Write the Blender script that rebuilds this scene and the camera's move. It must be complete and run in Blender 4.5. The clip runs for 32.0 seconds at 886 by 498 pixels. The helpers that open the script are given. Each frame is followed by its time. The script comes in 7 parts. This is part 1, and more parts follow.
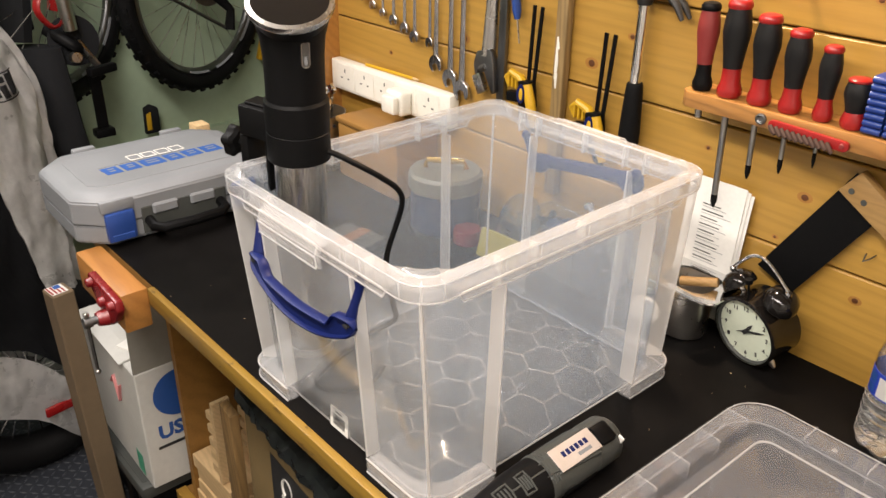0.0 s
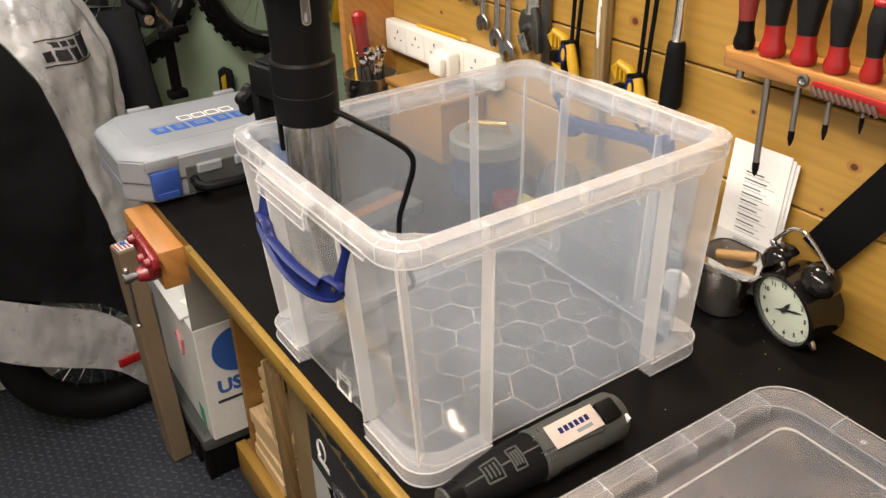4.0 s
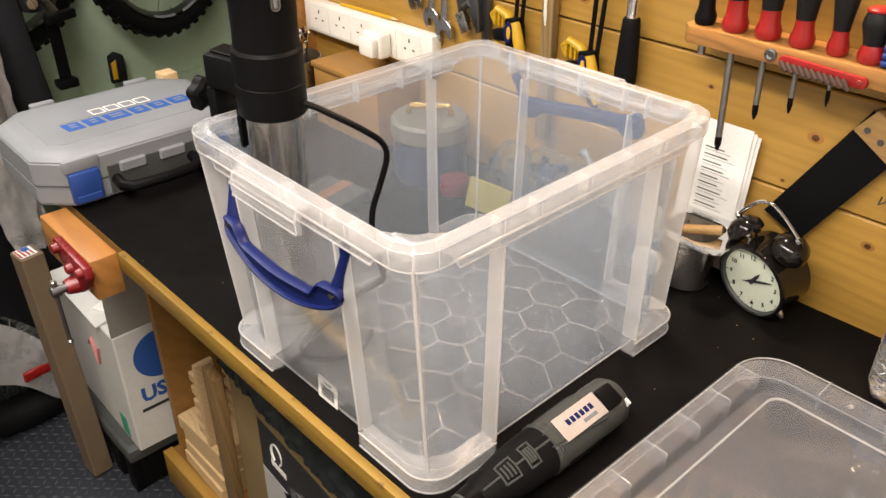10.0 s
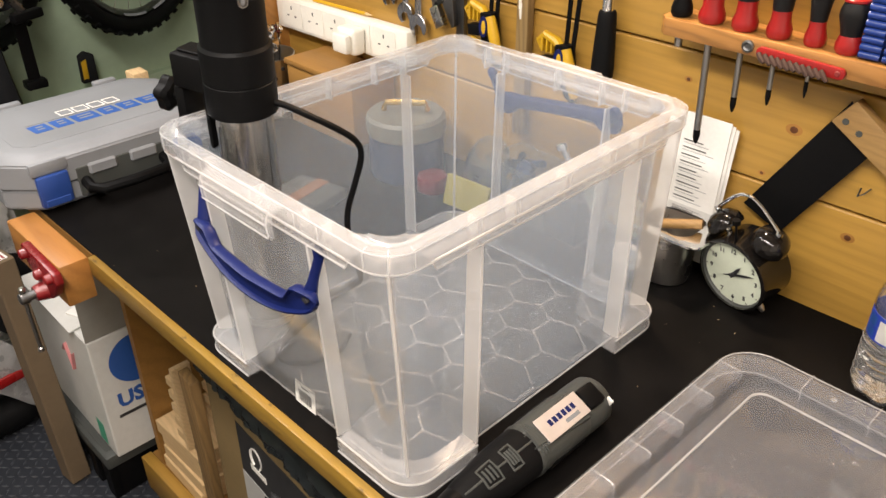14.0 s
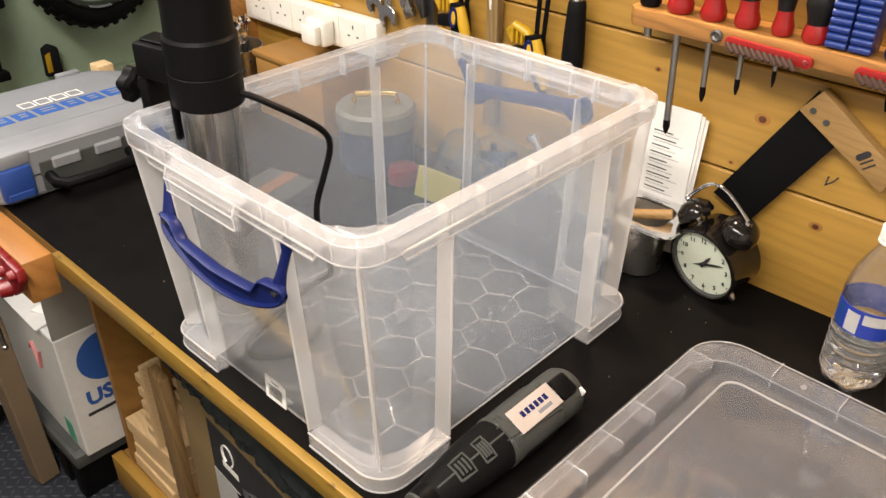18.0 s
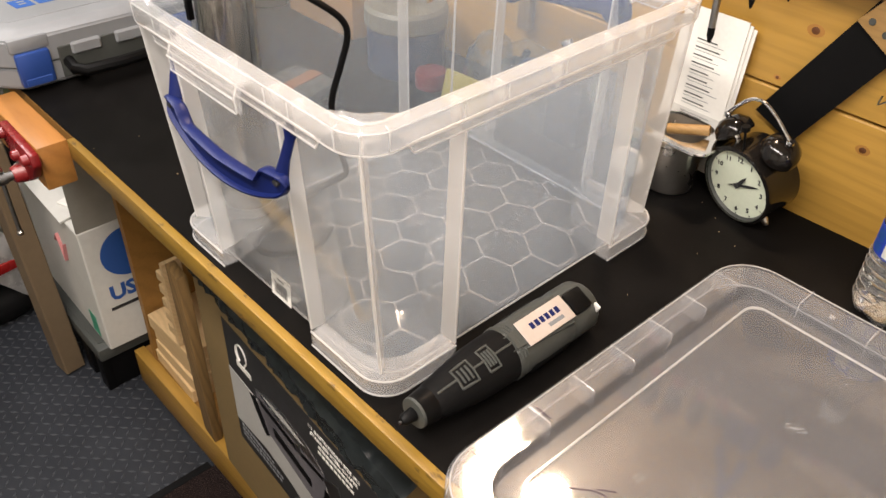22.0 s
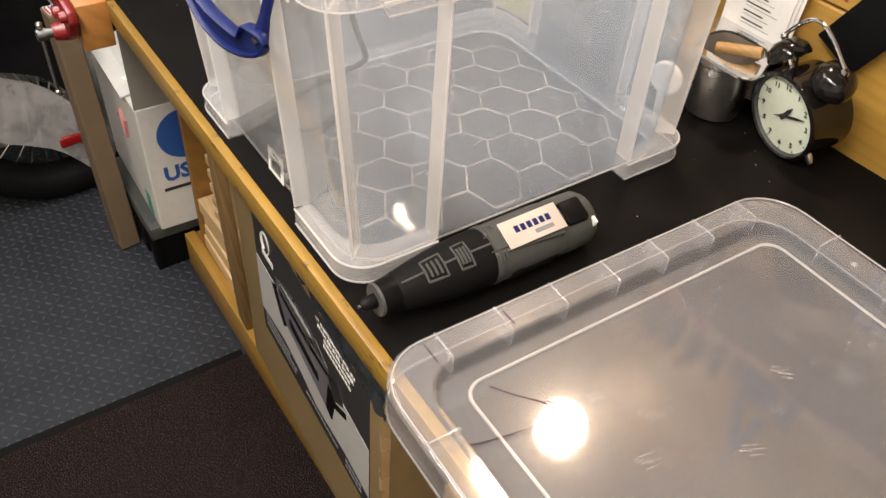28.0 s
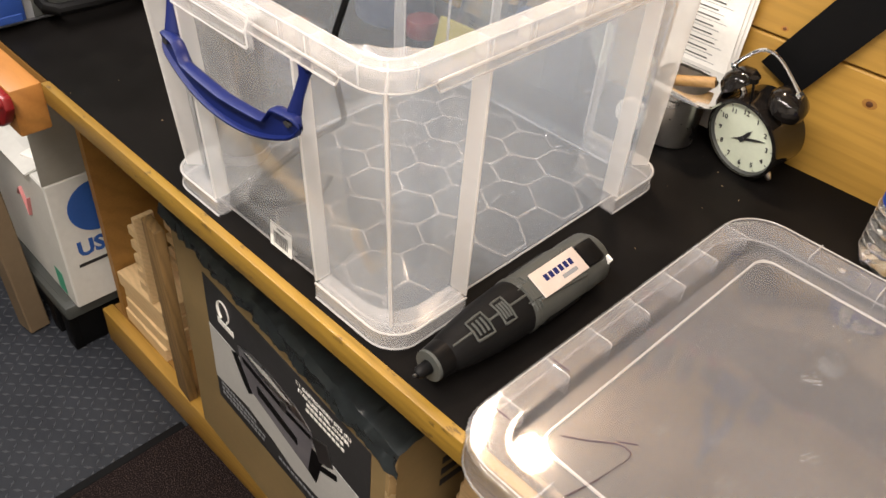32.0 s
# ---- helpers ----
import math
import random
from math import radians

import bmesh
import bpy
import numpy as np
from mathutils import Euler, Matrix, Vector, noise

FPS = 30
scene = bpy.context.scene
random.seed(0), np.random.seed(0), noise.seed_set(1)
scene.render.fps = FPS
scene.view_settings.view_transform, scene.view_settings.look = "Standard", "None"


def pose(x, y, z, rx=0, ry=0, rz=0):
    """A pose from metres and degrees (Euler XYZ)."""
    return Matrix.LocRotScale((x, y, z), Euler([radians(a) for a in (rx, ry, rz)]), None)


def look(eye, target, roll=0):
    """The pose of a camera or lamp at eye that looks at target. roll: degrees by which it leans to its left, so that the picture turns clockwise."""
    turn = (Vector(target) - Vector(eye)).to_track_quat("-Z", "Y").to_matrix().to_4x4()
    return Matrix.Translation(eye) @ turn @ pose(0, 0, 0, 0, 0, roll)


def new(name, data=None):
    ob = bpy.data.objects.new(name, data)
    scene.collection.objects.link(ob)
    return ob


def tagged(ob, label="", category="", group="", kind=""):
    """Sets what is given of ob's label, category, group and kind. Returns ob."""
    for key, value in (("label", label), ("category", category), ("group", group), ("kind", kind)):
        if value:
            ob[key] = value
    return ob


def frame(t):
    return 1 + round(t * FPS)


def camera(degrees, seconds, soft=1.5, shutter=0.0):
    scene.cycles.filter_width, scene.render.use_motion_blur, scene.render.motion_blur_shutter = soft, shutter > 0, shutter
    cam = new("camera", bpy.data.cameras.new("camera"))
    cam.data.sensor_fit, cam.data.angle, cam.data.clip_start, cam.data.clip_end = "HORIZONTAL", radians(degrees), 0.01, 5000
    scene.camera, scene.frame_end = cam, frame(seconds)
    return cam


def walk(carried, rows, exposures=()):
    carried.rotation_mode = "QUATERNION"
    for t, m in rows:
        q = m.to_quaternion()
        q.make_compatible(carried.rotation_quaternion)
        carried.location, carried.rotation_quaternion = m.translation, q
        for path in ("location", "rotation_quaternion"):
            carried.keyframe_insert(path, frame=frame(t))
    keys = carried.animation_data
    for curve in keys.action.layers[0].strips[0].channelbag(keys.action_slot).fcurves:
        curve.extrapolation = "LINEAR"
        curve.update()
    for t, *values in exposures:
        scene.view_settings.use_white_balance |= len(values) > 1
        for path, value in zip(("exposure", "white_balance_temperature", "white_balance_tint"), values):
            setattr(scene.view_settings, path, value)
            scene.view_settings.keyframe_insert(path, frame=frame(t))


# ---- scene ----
cam = camera(56.5, 32.0, soft=1.5)
PATH = [
    (0, (0.494, -0.407, 1.677), (-0.837, 0.772, 0.762), 0.9),
    (0.5, (0.517, -0.404, 1.689), (-0.817, 0.787, 0.795), 0.4),
    (1, (0.518, -0.396, 1.685), (-0.813, 0.809, 0.805), 0.3),
    (1.5, (0.52, -0.4, 1.689), (-0.842, 0.772, 0.81), -0.3),
    (2, (0.529, -0.385, 1.687), (-0.843, 0.772, 0.805), -0.9),
    (2.5, (0.537, -0.323, 1.671), (-0.839, 0.796, 0.745), -0.6),
    (3, (0.546, -0.292, 1.665), (-0.884, 0.72, 0.7), -0.5),
    (3.5, (0.563, -0.286, 1.663), (-0.907, 0.653, 0.684), -1.2),
    (5.5, (0.391, -0.397, 1.655), (-0.796, 0.826, 0.608), 0.1),
    (6, (0.377, -0.393, 1.653), (-0.728, 0.902, 0.603), 1.8),
    (6.5, (0.391, -0.36, 1.665), (-0.75, 0.914, 0.628), 2.1),
    (7, (0.377, -0.345, 1.657), (-0.829, 0.872, 0.626), 1.8),
    (7.5, (0.397, -0.337, 1.666), (-0.842, 0.851, 0.639), 0.6),
    (8, (0.411, -0.344, 1.664), (-0.826, 0.848, 0.638), 0.4),
    (8.5, (0.434, -0.352, 1.669), (-0.793, 0.848, 0.643), -0.0),
    (9, (0.438, -0.356, 1.66), (-0.793, 0.835, 0.627), -0.5),
    (9.5, (0.431, -0.362, 1.658), (-0.818, 0.796, 0.61), -0.3),
    (10, (0.433, -0.366, 1.661), (-0.816, 0.799, 0.619), -0.1),
    (10.5, (0.439, -0.358, 1.66), (-0.791, 0.828, 0.62), -0.5),
    (11, (0.438, -0.352, 1.656), (-0.776, 0.844, 0.609), -0.4),
    (11.5, (0.431, -0.346, 1.652), (-0.779, 0.845, 0.595), -0.5),
    (12, (0.435, -0.342, 1.653), (-0.775, 0.841, 0.586), -0.9),
    (12.5, (0.433, -0.344, 1.652), (-0.777, 0.835, 0.582), -1.1),
    (13, (0.432, -0.344, 1.654), (-0.783, 0.832, 0.585), -0.9),
    (13.5, (0.425, -0.348, 1.652), (-0.794, 0.83, 0.591), -0.4),
    (14, (0.423, -0.351, 1.656), (-0.789, 0.843, 0.604), -0.3),
    (14.5, (0.423, -0.357, 1.654), (-0.783, 0.849, 0.608), -0.1),
    (15, (0.42, -0.353, 1.651), (-0.765, 0.866, 0.597), -0.0),
    (15.5, (0.436, -0.346, 1.654), (-0.722, 0.893, 0.594), -0.4),
    (17.5, (0.428, -0.353, 1.649), (-0.725, 0.887, 0.585), 0.5),
    (18, (0.422, -0.345, 1.65), (-0.739, 0.887, 0.586), 0.3),
    (18.5, (0.418, -0.34, 1.65), (-0.74, 0.898, 0.587), 0.3),
    (19, (0.418, -0.346, 1.641), (-0.739, 0.879, 0.565), 0.5),
    (19.5, (0.435, -0.345, 1.628), (-0.701, 0.851, 0.498), 0.5),
    (20, (0.444, -0.331, 1.615), (-0.657, 0.848, 0.432), 0.7),
    (20.5, (0.44, -0.335, 1.62), (-0.67, 0.828, 0.431), 1.0),
    (21, (0.434, -0.336, 1.621), (-0.694, 0.812, 0.435), 0.9),
    (21.5, (0.431, -0.327, 1.611), (-0.699, 0.804, 0.41), 1.3),
    (22, (0.424, -0.313, 1.609), (-0.722, 0.785, 0.392), 1.8),
    (22.5, (0.439, -0.27, 1.605), (-0.713, 0.808, 0.376), 2.4),
    (23, (0.452, -0.221, 1.587), (-0.715, 0.802, 0.326), 3.1),
    (23.5, (0.457, -0.197, 1.578), (-0.737, 0.75, 0.282), 2.6),
    (24, (0.476, -0.186, 1.589), (-0.742, 0.739, 0.3), 1.9),
    (24.5, (0.484, -0.19, 1.59), (-0.76, 0.737, 0.328), 1.7),
    (26.5, (0.474, -0.205, 1.577), (-0.764, 0.702, 0.295), 3.0),
    (27, (0.482, -0.208, 1.575), (-0.756, 0.69, 0.287), 3.0),
    (27.5, (0.488, -0.217, 1.553), (-0.728, 0.666, 0.233), 3.6),
    (28, (0.485, -0.23, 1.555), (-0.713, 0.641, 0.211), 3.9),
    (28.5, (0.49, -0.245, 1.558), (-0.72, 0.614, 0.217), 4.3),
    (29, (0.456, -0.272, 1.555), (-0.745, 0.593, 0.21), 3.6),
    (29.5, (0.394, -0.334, 1.561), (-0.734, 0.619, 0.212), 3.4),
    (30, (0.34, -0.378, 1.553), (-0.694, 0.684, 0.21), 3.9),
    (30.5, (0.319, -0.403, 1.551), (-0.655, 0.719, 0.213), 4.2),
    (31, (0.342, -0.396, 1.562), (-0.603, 0.776, 0.245), 4.9),
    (31.5, (0.36, -0.359, 1.569), (-0.597, 0.82, 0.268), 5.3),
    (32, (0.378, -0.341, 1.578), (-0.654, 0.796, 0.297), 4.7),
]
walk(cam, [(t, look(eye, target, roll)) for t, eye, target, roll in PATH],
     exposures=[(0, 0.02), (9, 0.04), (19, 0.06), (23, 0.09), (27, 0.13), (29, 0.19), (30, 0.34), (31, 0.36), (32, 0.20)])

# ---- world and lights ----
world = bpy.data.worlds.new("world")
scene.world = world
world.use_nodes = True
world.node_tree.nodes["Background"].inputs[0].default_value = (0.9, 0.92, 1.0, 1)
world.node_tree.nodes["Background"].inputs[1].default_value = 0.02


def lamp(name, kind, m, energy, colour, size=0.1, size_y=None, spot=None):
    data = bpy.data.lights.new(name, kind)
    data.energy, data.color = energy, colour
    if kind == "AREA":
        data.shape, data.size, data.size_y = "RECTANGLE", size, size_y or size
    else:
        data.shadow_soft_size = size
    if spot:
        data.spot_size, data.spot_blend = radians(spot), 0.6
    ob = new(name, data)
    ob.matrix_world = m
    return ob


scene.cycles.transparent_max_bounces = 32
lamp("work_lamp", "SPOT", look((-0.195, 0.585, 1.90), (0.50, -0.05, 1.0)), 39, (1.0, 0.73, 0.51), 0.046, spot=110)
# assumed ceiling strips, out of view, added as general fill light
lamp("strip_light", "AREA", look((-0.2, -0.55, 2.36), (-0.2, -0.55, 0)), 39, (1.0, 0.90, 0.82), 1.5, 0.15)
lamp("strip_light", "AREA", look((0.9, -0.7, 2.36), (0.9, -0.7, 0)), 25, (1.0, 0.90, 0.82), 1.5, 0.15)
# extra fill placed to brighten the motorcycle cover and the left side
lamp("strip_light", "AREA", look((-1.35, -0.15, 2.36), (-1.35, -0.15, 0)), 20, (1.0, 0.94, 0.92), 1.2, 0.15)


# ---- materials ----
def nodes_of(m):
    m.use_nodes = True
    nt = m.node_tree
    return nt, nt.nodes["Principled BSDF"]


def link(nt, a, b):
    nt.links.new(a, b)


def coords(nt, scale=(1, 1, 1), rot=(0, 0, 0)):
    tc = nt.nodes.new("ShaderNodeTexCoord")
    mp = nt.nodes.new("ShaderNodeMapping")
    mp.inputs["Scale"].default_value = scale
    mp.inputs["Rotation"].default_value = rot
    link(nt, tc.outputs["Object"], mp.inputs[0])
    return mp.outputs[0]


def noise_of(nt, vec, scale, detail=4, rough=0.55):
    n = nt.nodes.new("ShaderNodeTexNoise")
    n.inputs["Scale"].default_value, n.inputs["Detail"].default_value, n.inputs["Roughness"].default_value = scale, detail, rough
    link(nt, vec, n.inputs["Vector"])
    return n.outputs["Fac"]


def ramp(nt, fac, stops):
    r = nt.nodes.new("ShaderNodeValToRGB")
    while len(r.color_ramp.elements) < len(stops):
        r.color_ramp.elements.new(0.5)
    for e, (p, c) in zip(r.color_ramp.elements, stops):
        e.position = p
        e.color = (*c, 1) if len(c) == 3 else c
    link(nt, fac, r.inputs[0])
    return r.outputs[0]


def mixed(nt, fac, a, b, kind="MIX"):
    n = nt.nodes.new("ShaderNodeMix")
    n.data_type, n.blend_type = "RGBA", kind
    for s, v in ((n.inputs[0], fac), (n.inputs[6], a), (n.inputs[7], b)):
        if isinstance(v, (int, float)):
            s.default_value = v
        elif isinstance(v, tuple):
            s.default_value = (*v[:3], 1)
        else:
            link(nt, v, s)
    return n.outputs[2]


def bump(nt, bsdf, height, strength=0.2, distance=0.002):
    b = nt.nodes.new("ShaderNodeBump")
    b.inputs["Strength"].default_value, b.inputs["Distance"].default_value = strength, distance
    link(nt, height, b.inputs["Height"])
    link(nt, b.outputs[0], bsdf.inputs["Normal"])


def plain(name, colour, rough=0.5, metal=0.0, vary=0.12, grain=180, wear=0.06, relief=0.15, coat=0.0, spec=0.5):
    """A painted, moulded or metal surface: fine grain and broad stains over one base colour."""
    m = bpy.data.materials.new(name)
    nt, b = nodes_of(m)
    v = coords(nt)
    fine, broad = noise_of(nt, v, grain, 3), noise_of(nt, v, 9, 5, 0.65)
    dark, light = tuple(c * (1 - vary) for c in colour), tuple(min(1, c * (1 + vary)) for c in colour)
    c = ramp(nt, broad, [(0.3, dark), (0.7, light)])
    c = mixed(nt, ramp(nt, fine, [(0.35, (0, 0, 0)), (0.75, (wear * 3,) * 3)]), c, tuple(x * 0.7 for x in colour))
    link(nt, c, b.inputs["Base Color"])
    link(nt, ramp(nt, broad, [(0.25, (max(0.03, rough - 0.08),) * 3), (0.75, (min(1, rough + 0.1),) * 3)]), b.inputs["Roughness"])
    b.inputs["Metallic"].default_value = metal
    b.inputs["Coat Weight"].default_value = coat
    b.inputs["Coat Roughness"].default_value = 0.08
    b.inputs["Specular IOR Level"].default_value = spec
    if relief:
        bump(nt, b, fine, relief, 0.0006)
    return m


def wood(name, base, dark, rough=0.45, stretch=(1.2, 14, 14), rings=3.0, knots=True, coat=0.0, spread=0.3):
    """Planed timber: long grain along x of the piece, early and late wood, and scattered knots."""
    m = bpy.data.materials.new(name)
    nt, b = nodes_of(m)
    info = nt.nodes.new("ShaderNodeObjectInfo")
    tc = nt.nodes.new("ShaderNodeTexCoord")
    off = nt.nodes.new("ShaderNodeVectorMath")
    off.operation = "MULTIPLY_ADD"
    off.inputs[1].default_value = (1, 1, 1)
    link(nt, tc.outputs["Object"], off.inputs[0])
    sc = nt.nodes.new("ShaderNodeVectorMath")
    sc.operation = "SCALE"
    sc.inputs[0].default_value = (7.3, 3.1, 5.7)
    link(nt, info.outputs["Random"], sc.inputs["Scale"])
    link(nt, sc.outputs[0], off.inputs[2])
    mp = nt.nodes.new("ShaderNodeMapping")
    mp.inputs["Scale"].default_value = stretch
    link(nt, off.outputs[0], mp.inputs[0])
    v = mp.outputs[0]
    warp = noise_of(nt, v, 1.2, 3)
    wave = nt.nodes.new("ShaderNodeTexWave")
    wave.wave_type, wave.bands_direction = "BANDS", "DIAGONAL"
    wave.inputs["Scale"].default_value, wave.inputs["Distortion"].default_value = rings, 6.0
    wave.inputs["Detail"].default_value, wave.inputs["Detail Scale"].default_value = 3, 1.4
    link(nt, v, wave.inputs["Vector"])
    fine = noise_of(nt, v, 22, 4, 0.6)
    c = ramp(nt, wave.outputs["Fac"], [(0.15, base), (0.7, tuple(x * (1 - spread * 0.5) for x in base)), (0.97, tuple(x * (1 - spread) for x in base))])
    c = mixed(nt, ramp(nt, warp, [(0.35, (0, 0, 0)), (0.75, (0.4,) * 3)]), c, dark)
    c = mixed(nt, ramp(nt, fine, [(0.45, (0, 0, 0)), (0.8, (0.22,) * 3)]), c, tuple(x * 0.6 for x in dark))
    if knots:
        vo = nt.nodes.new("ShaderNodeTexVoronoi")
        vo.inputs["Scale"].default_value = 5.2
        mk = nt.nodes.new("ShaderNodeMapping")
        mk.inputs["Scale"].default_value = (0.75, 1.0, 1.3)
        link(nt, off.outputs[0], mk.inputs[0])
        link(nt, mk.outputs[0], vo.inputs["Vector"])
        k = ramp(nt, vo.outputs["Distance"], [(0.035, (1, 1, 1)), (0.06, (0.45,) * 3), (0.13, (0, 0, 0))])
        c = mixed(nt, k, c, (0.16, 0.055, 0.012))
    link(nt, c, b.inputs["Base Color"])
    b.inputs["Roughness"].default_value = rough
    b.inputs["Coat Weight"].default_value = coat
    b.inputs["Coat Roughness"].default_value = 0.15
    bump(nt, b, mixed(nt, 0.5, wave.outputs["Fac"], fine), 0.12, 0.001)
    return m


def clear(name, tint, haze, rough, gloss=0.5, cloud=0.12, veil=0.0, tone=(0.84, 0.88, 0.93)):
    """Thin clear or milky plastic: most light goes straight on, the rest is scattered inside the sheet, with a gloss on top."""
    m = bpy.data.materials.new(name)
    m.use_nodes = True
    nt = m.node_tree
    nt.nodes.remove(nt.nodes["Principled BSDF"])
    out = nt.nodes["Material Output"]
    v = coords(nt)
    broad = noise_of(nt, v, 9, 3, 0.5)
    tr = nt.nodes.new("ShaderNodeBsdfTransparent")
    tr.inputs[0].default_value = (*tint, 1)
    di = nt.nodes.new("ShaderNodeBsdfDiffuse")
    di.inputs[0].default_value = (*tone, 1)
    tl = nt.nodes.new("ShaderNodeBsdfTranslucent")
    tl.inputs[0].default_value = (*tone, 1)
    body = nt.nodes.new("ShaderNodeMixShader")
    body.inputs[0].default_value = 0.45
    link(nt, di.outputs[0], body.inputs[1])
    link(nt, tl.outputs[0], body.inputs[2])
    mx = nt.nodes.new("ShaderNodeMixShader")
    link(nt, ramp(nt, broad, [(0.3, (haze * (1 - cloud),) * 3), (0.7, (haze * (1 + cloud),) * 3)]), mx.inputs[0])
    link(nt, tr.outputs[0], mx.inputs[1])
    link(nt, body.outputs[0], mx.inputs[2])
    gl = nt.nodes.new("ShaderNodeBsdfGlossy")
    gl.inputs["Roughness"].default_value = rough
    lw = nt.nodes.new("ShaderNodeLayerWeight")
    lw.inputs["Blend"].default_value = 0.5
    pw = nt.nodes.new("ShaderNodeMath")
    pw.operation = "POWER"
    pw.inputs[1].default_value = 4.0
    link(nt, lw.outputs["Facing"], pw.inputs[0])
    mul = nt.nodes.new("ShaderNodeMath")
    mul.operation = "MULTIPLY_ADD"
    mul.inputs[1].default_value, mul.inputs[2].default_value = 0.7 * gloss, 0.035 * gloss
    link(nt, pw.outputs[0], mul.inputs[0])
    top = nt.nodes.new("ShaderNodeMixShader")
    link(nt, mul.outputs[0], top.inputs[0])
    link(nt, mx.outputs[0], top.inputs[1])
    link(nt, gl.outputs[0], top.inputs[2])
    bp = nt.nodes.new("ShaderNodeBump")
    bp.inputs["Strength"].default_value, bp.inputs["Distance"].default_value = 0.025, 0.0012
    link(nt, broad, bp.inputs["Height"])
    link(nt, bp.outputs[0], gl.inputs["Normal"])
    if veil:
        # fine scuffs spread part of the gloss
        g2 = nt.nodes.new("ShaderNodeBsdfGlossy")
        g2.inputs["Roughness"].default_value = 0.26
        m2 = nt.nodes.new("ShaderNodeMixShader")
        m2.inputs[0].default_value = veil
        link(nt, gl.outputs[0], m2.inputs[1])
        link(nt, g2.outputs[0], m2.inputs[2])
        link(nt, m2.outputs[0], top.inputs[2])
    link(nt, top.outputs[0], out.inputs[0])
    return m


def worn_edge(*args, **kw):
    """Varnished lipping with knocks and dirt where the finish has gone."""
    m = wood(*args, **kw)
    nt, b = nodes_of(m)
    src = b.inputs["Base Color"].links[0].from_socket
    v = coords(nt, (0.6, 1.4, 1.4))
    chips = ramp(nt, noise_of(nt, v, 42, 5, 0.7), [(0.60, (0, 0, 0)), (0.66, (0.75,) * 3)])
    dirt = ramp(nt, noise_of(nt, v, 7, 4, 0.6), [(0.45, (0, 0, 0)), (0.75, (0.5,) * 3)])
    c = mixed(nt, dirt, src, (0.13, 0.065, 0.010))
    link(nt, mixed(nt, chips, c, (0.045, 0.022, 0.006)), b.inputs["Base Color"])
    return m


PINE = wood("pine_varnished", (0.420, 0.242, 0.047), (0.360, 0.190, 0.036), 0.4, (0.6, 13, 13), 2.6, knots=False, coat=0.12, spread=0.13)
# more orange than the wall boards: warm light on the panel put into its colour
PINE_END_WARM = wood("pine_end_panel_warm", (0.44, 0.205, 0.048), (0.33, 0.135, 0.030), 0.4, (0.7, 12, 12), 2.2, knots=False, coat=0.12, spread=0.17)
PINE_RACK = wood("pine_rack", (0.37, 0.176, 0.047), (0.26, 0.104, 0.025), 0.4, (1.5, 14, 14), 3, knots=False, coat=0.2)
EDGE = worn_edge("yellow_edge", (0.285, 0.168, 0.022), (0.19, 0.106, 0.013), 0.45, (1.2, 20, 20), 2, knots=False, coat=0.15, spread=0.15)
BLOCK = wood("vice_block_wood", (0.40, 0.185, 0.045), (0.30, 0.10, 0.02), 0.45, (1.2, 11, 11), 1.6, knots=False, spread=0.2)
PLANKWOOD = wood("brown_plank", (0.27, 0.165, 0.062), (0.19, 0.11, 0.04), 0.65, (14, 14, 1.4), 3, knots=False)
DULLWOOD = wood("grey_brown_wood", (0.30, 0.20, 0.11), (0.17, 0.11, 0.06), 0.7, (14, 14, 1.4), 3, knots=False)
PLY = wood("pale_ply", (0.70, 0.50, 0.27), (0.55, 0.36, 0.16), 0.6, (3, 16, 16), 3, knots=False, spread=0.12)
SHELFWOOD = wood("shelf_wood", (0.33, 0.17, 0.04), (0.20, 0.09, 0.02), 0.55, (1.0, 9, 9), 1.2, knots=False, spread=0.14)
BEECH = wood("beech_stock", (0.33, 0.20, 0.07), (0.24, 0.13, 0.042), 0.5, (3, 22, 22), 3, knots=False, spread=0.15)
BLACKTOP = plain("black_bench_sheet", (0.0055, 0.005, 0.0048), 0.5, vary=0.35, grain=260, wear=0.02, relief=0.25, spec=0.04)
BLACK = plain("black_plastic", (0.0042, 0.0042, 0.0045), 0.45, grain=400, vary=0.1, spec=0.10)
BLACKGLOSS = plain("black_enamel", (0.008, 0.007, 0.0065), 0.12, vary=0.1, relief=0.0, coat=0.25, spec=0.3)
RUBBER = plain("black_rubber", (0.005, 0.005, 0.0054), 0.6, grain=300, vary=0.2, relief=0.3, spec=0.12)
GREYCASE = plain("grey_case_plastic", (0.21, 0.22, 0.235), 0.5, grain=500, vary=0.07, relief=0.3)
GREYTOOL = plain("grey_tool_plastic", (0.060, 0.064, 0.060), 0.45, grain=400, vary=0.08, spec=0.3)
BLUE = plain("blue_handle_plastic", (0.003, 0.0095, 0.080), 0.45, vary=0.1, grain=200, spec=0.3)
BLUECLASP = plain("blue_clasp_plastic", (0.018, 0.055, 0.24), 0.4)
BLUEPRINT = plain("blue_print", (0.02, 0.085, 0.32), 0.6, vary=0.05)
WHITEPAINT = plain("white_plastic", (0.80, 0.78, 0.70), 0.4, vary=0.04)
PAPER = plain("white_paper", (0.78, 0.77, 0.73), 0.8, vary=0.05, relief=0.1)
INK = plain("black_print", (0.02, 0.02, 0.022), 0.6)
PENINK = plain("purple_felt_pen", (0.045, 0.022, 0.035), 0.6)
CARD = plain("brown_cardboard", (0.21, 0.145, 0.060), 0.75, vary=0.12, grain=90, relief=0.2)
GREEN = plain("pale_green_wall_paint", (0.37, 0.47, 0.33), 0.55, vary=0.06, grain=40, relief=0.15)
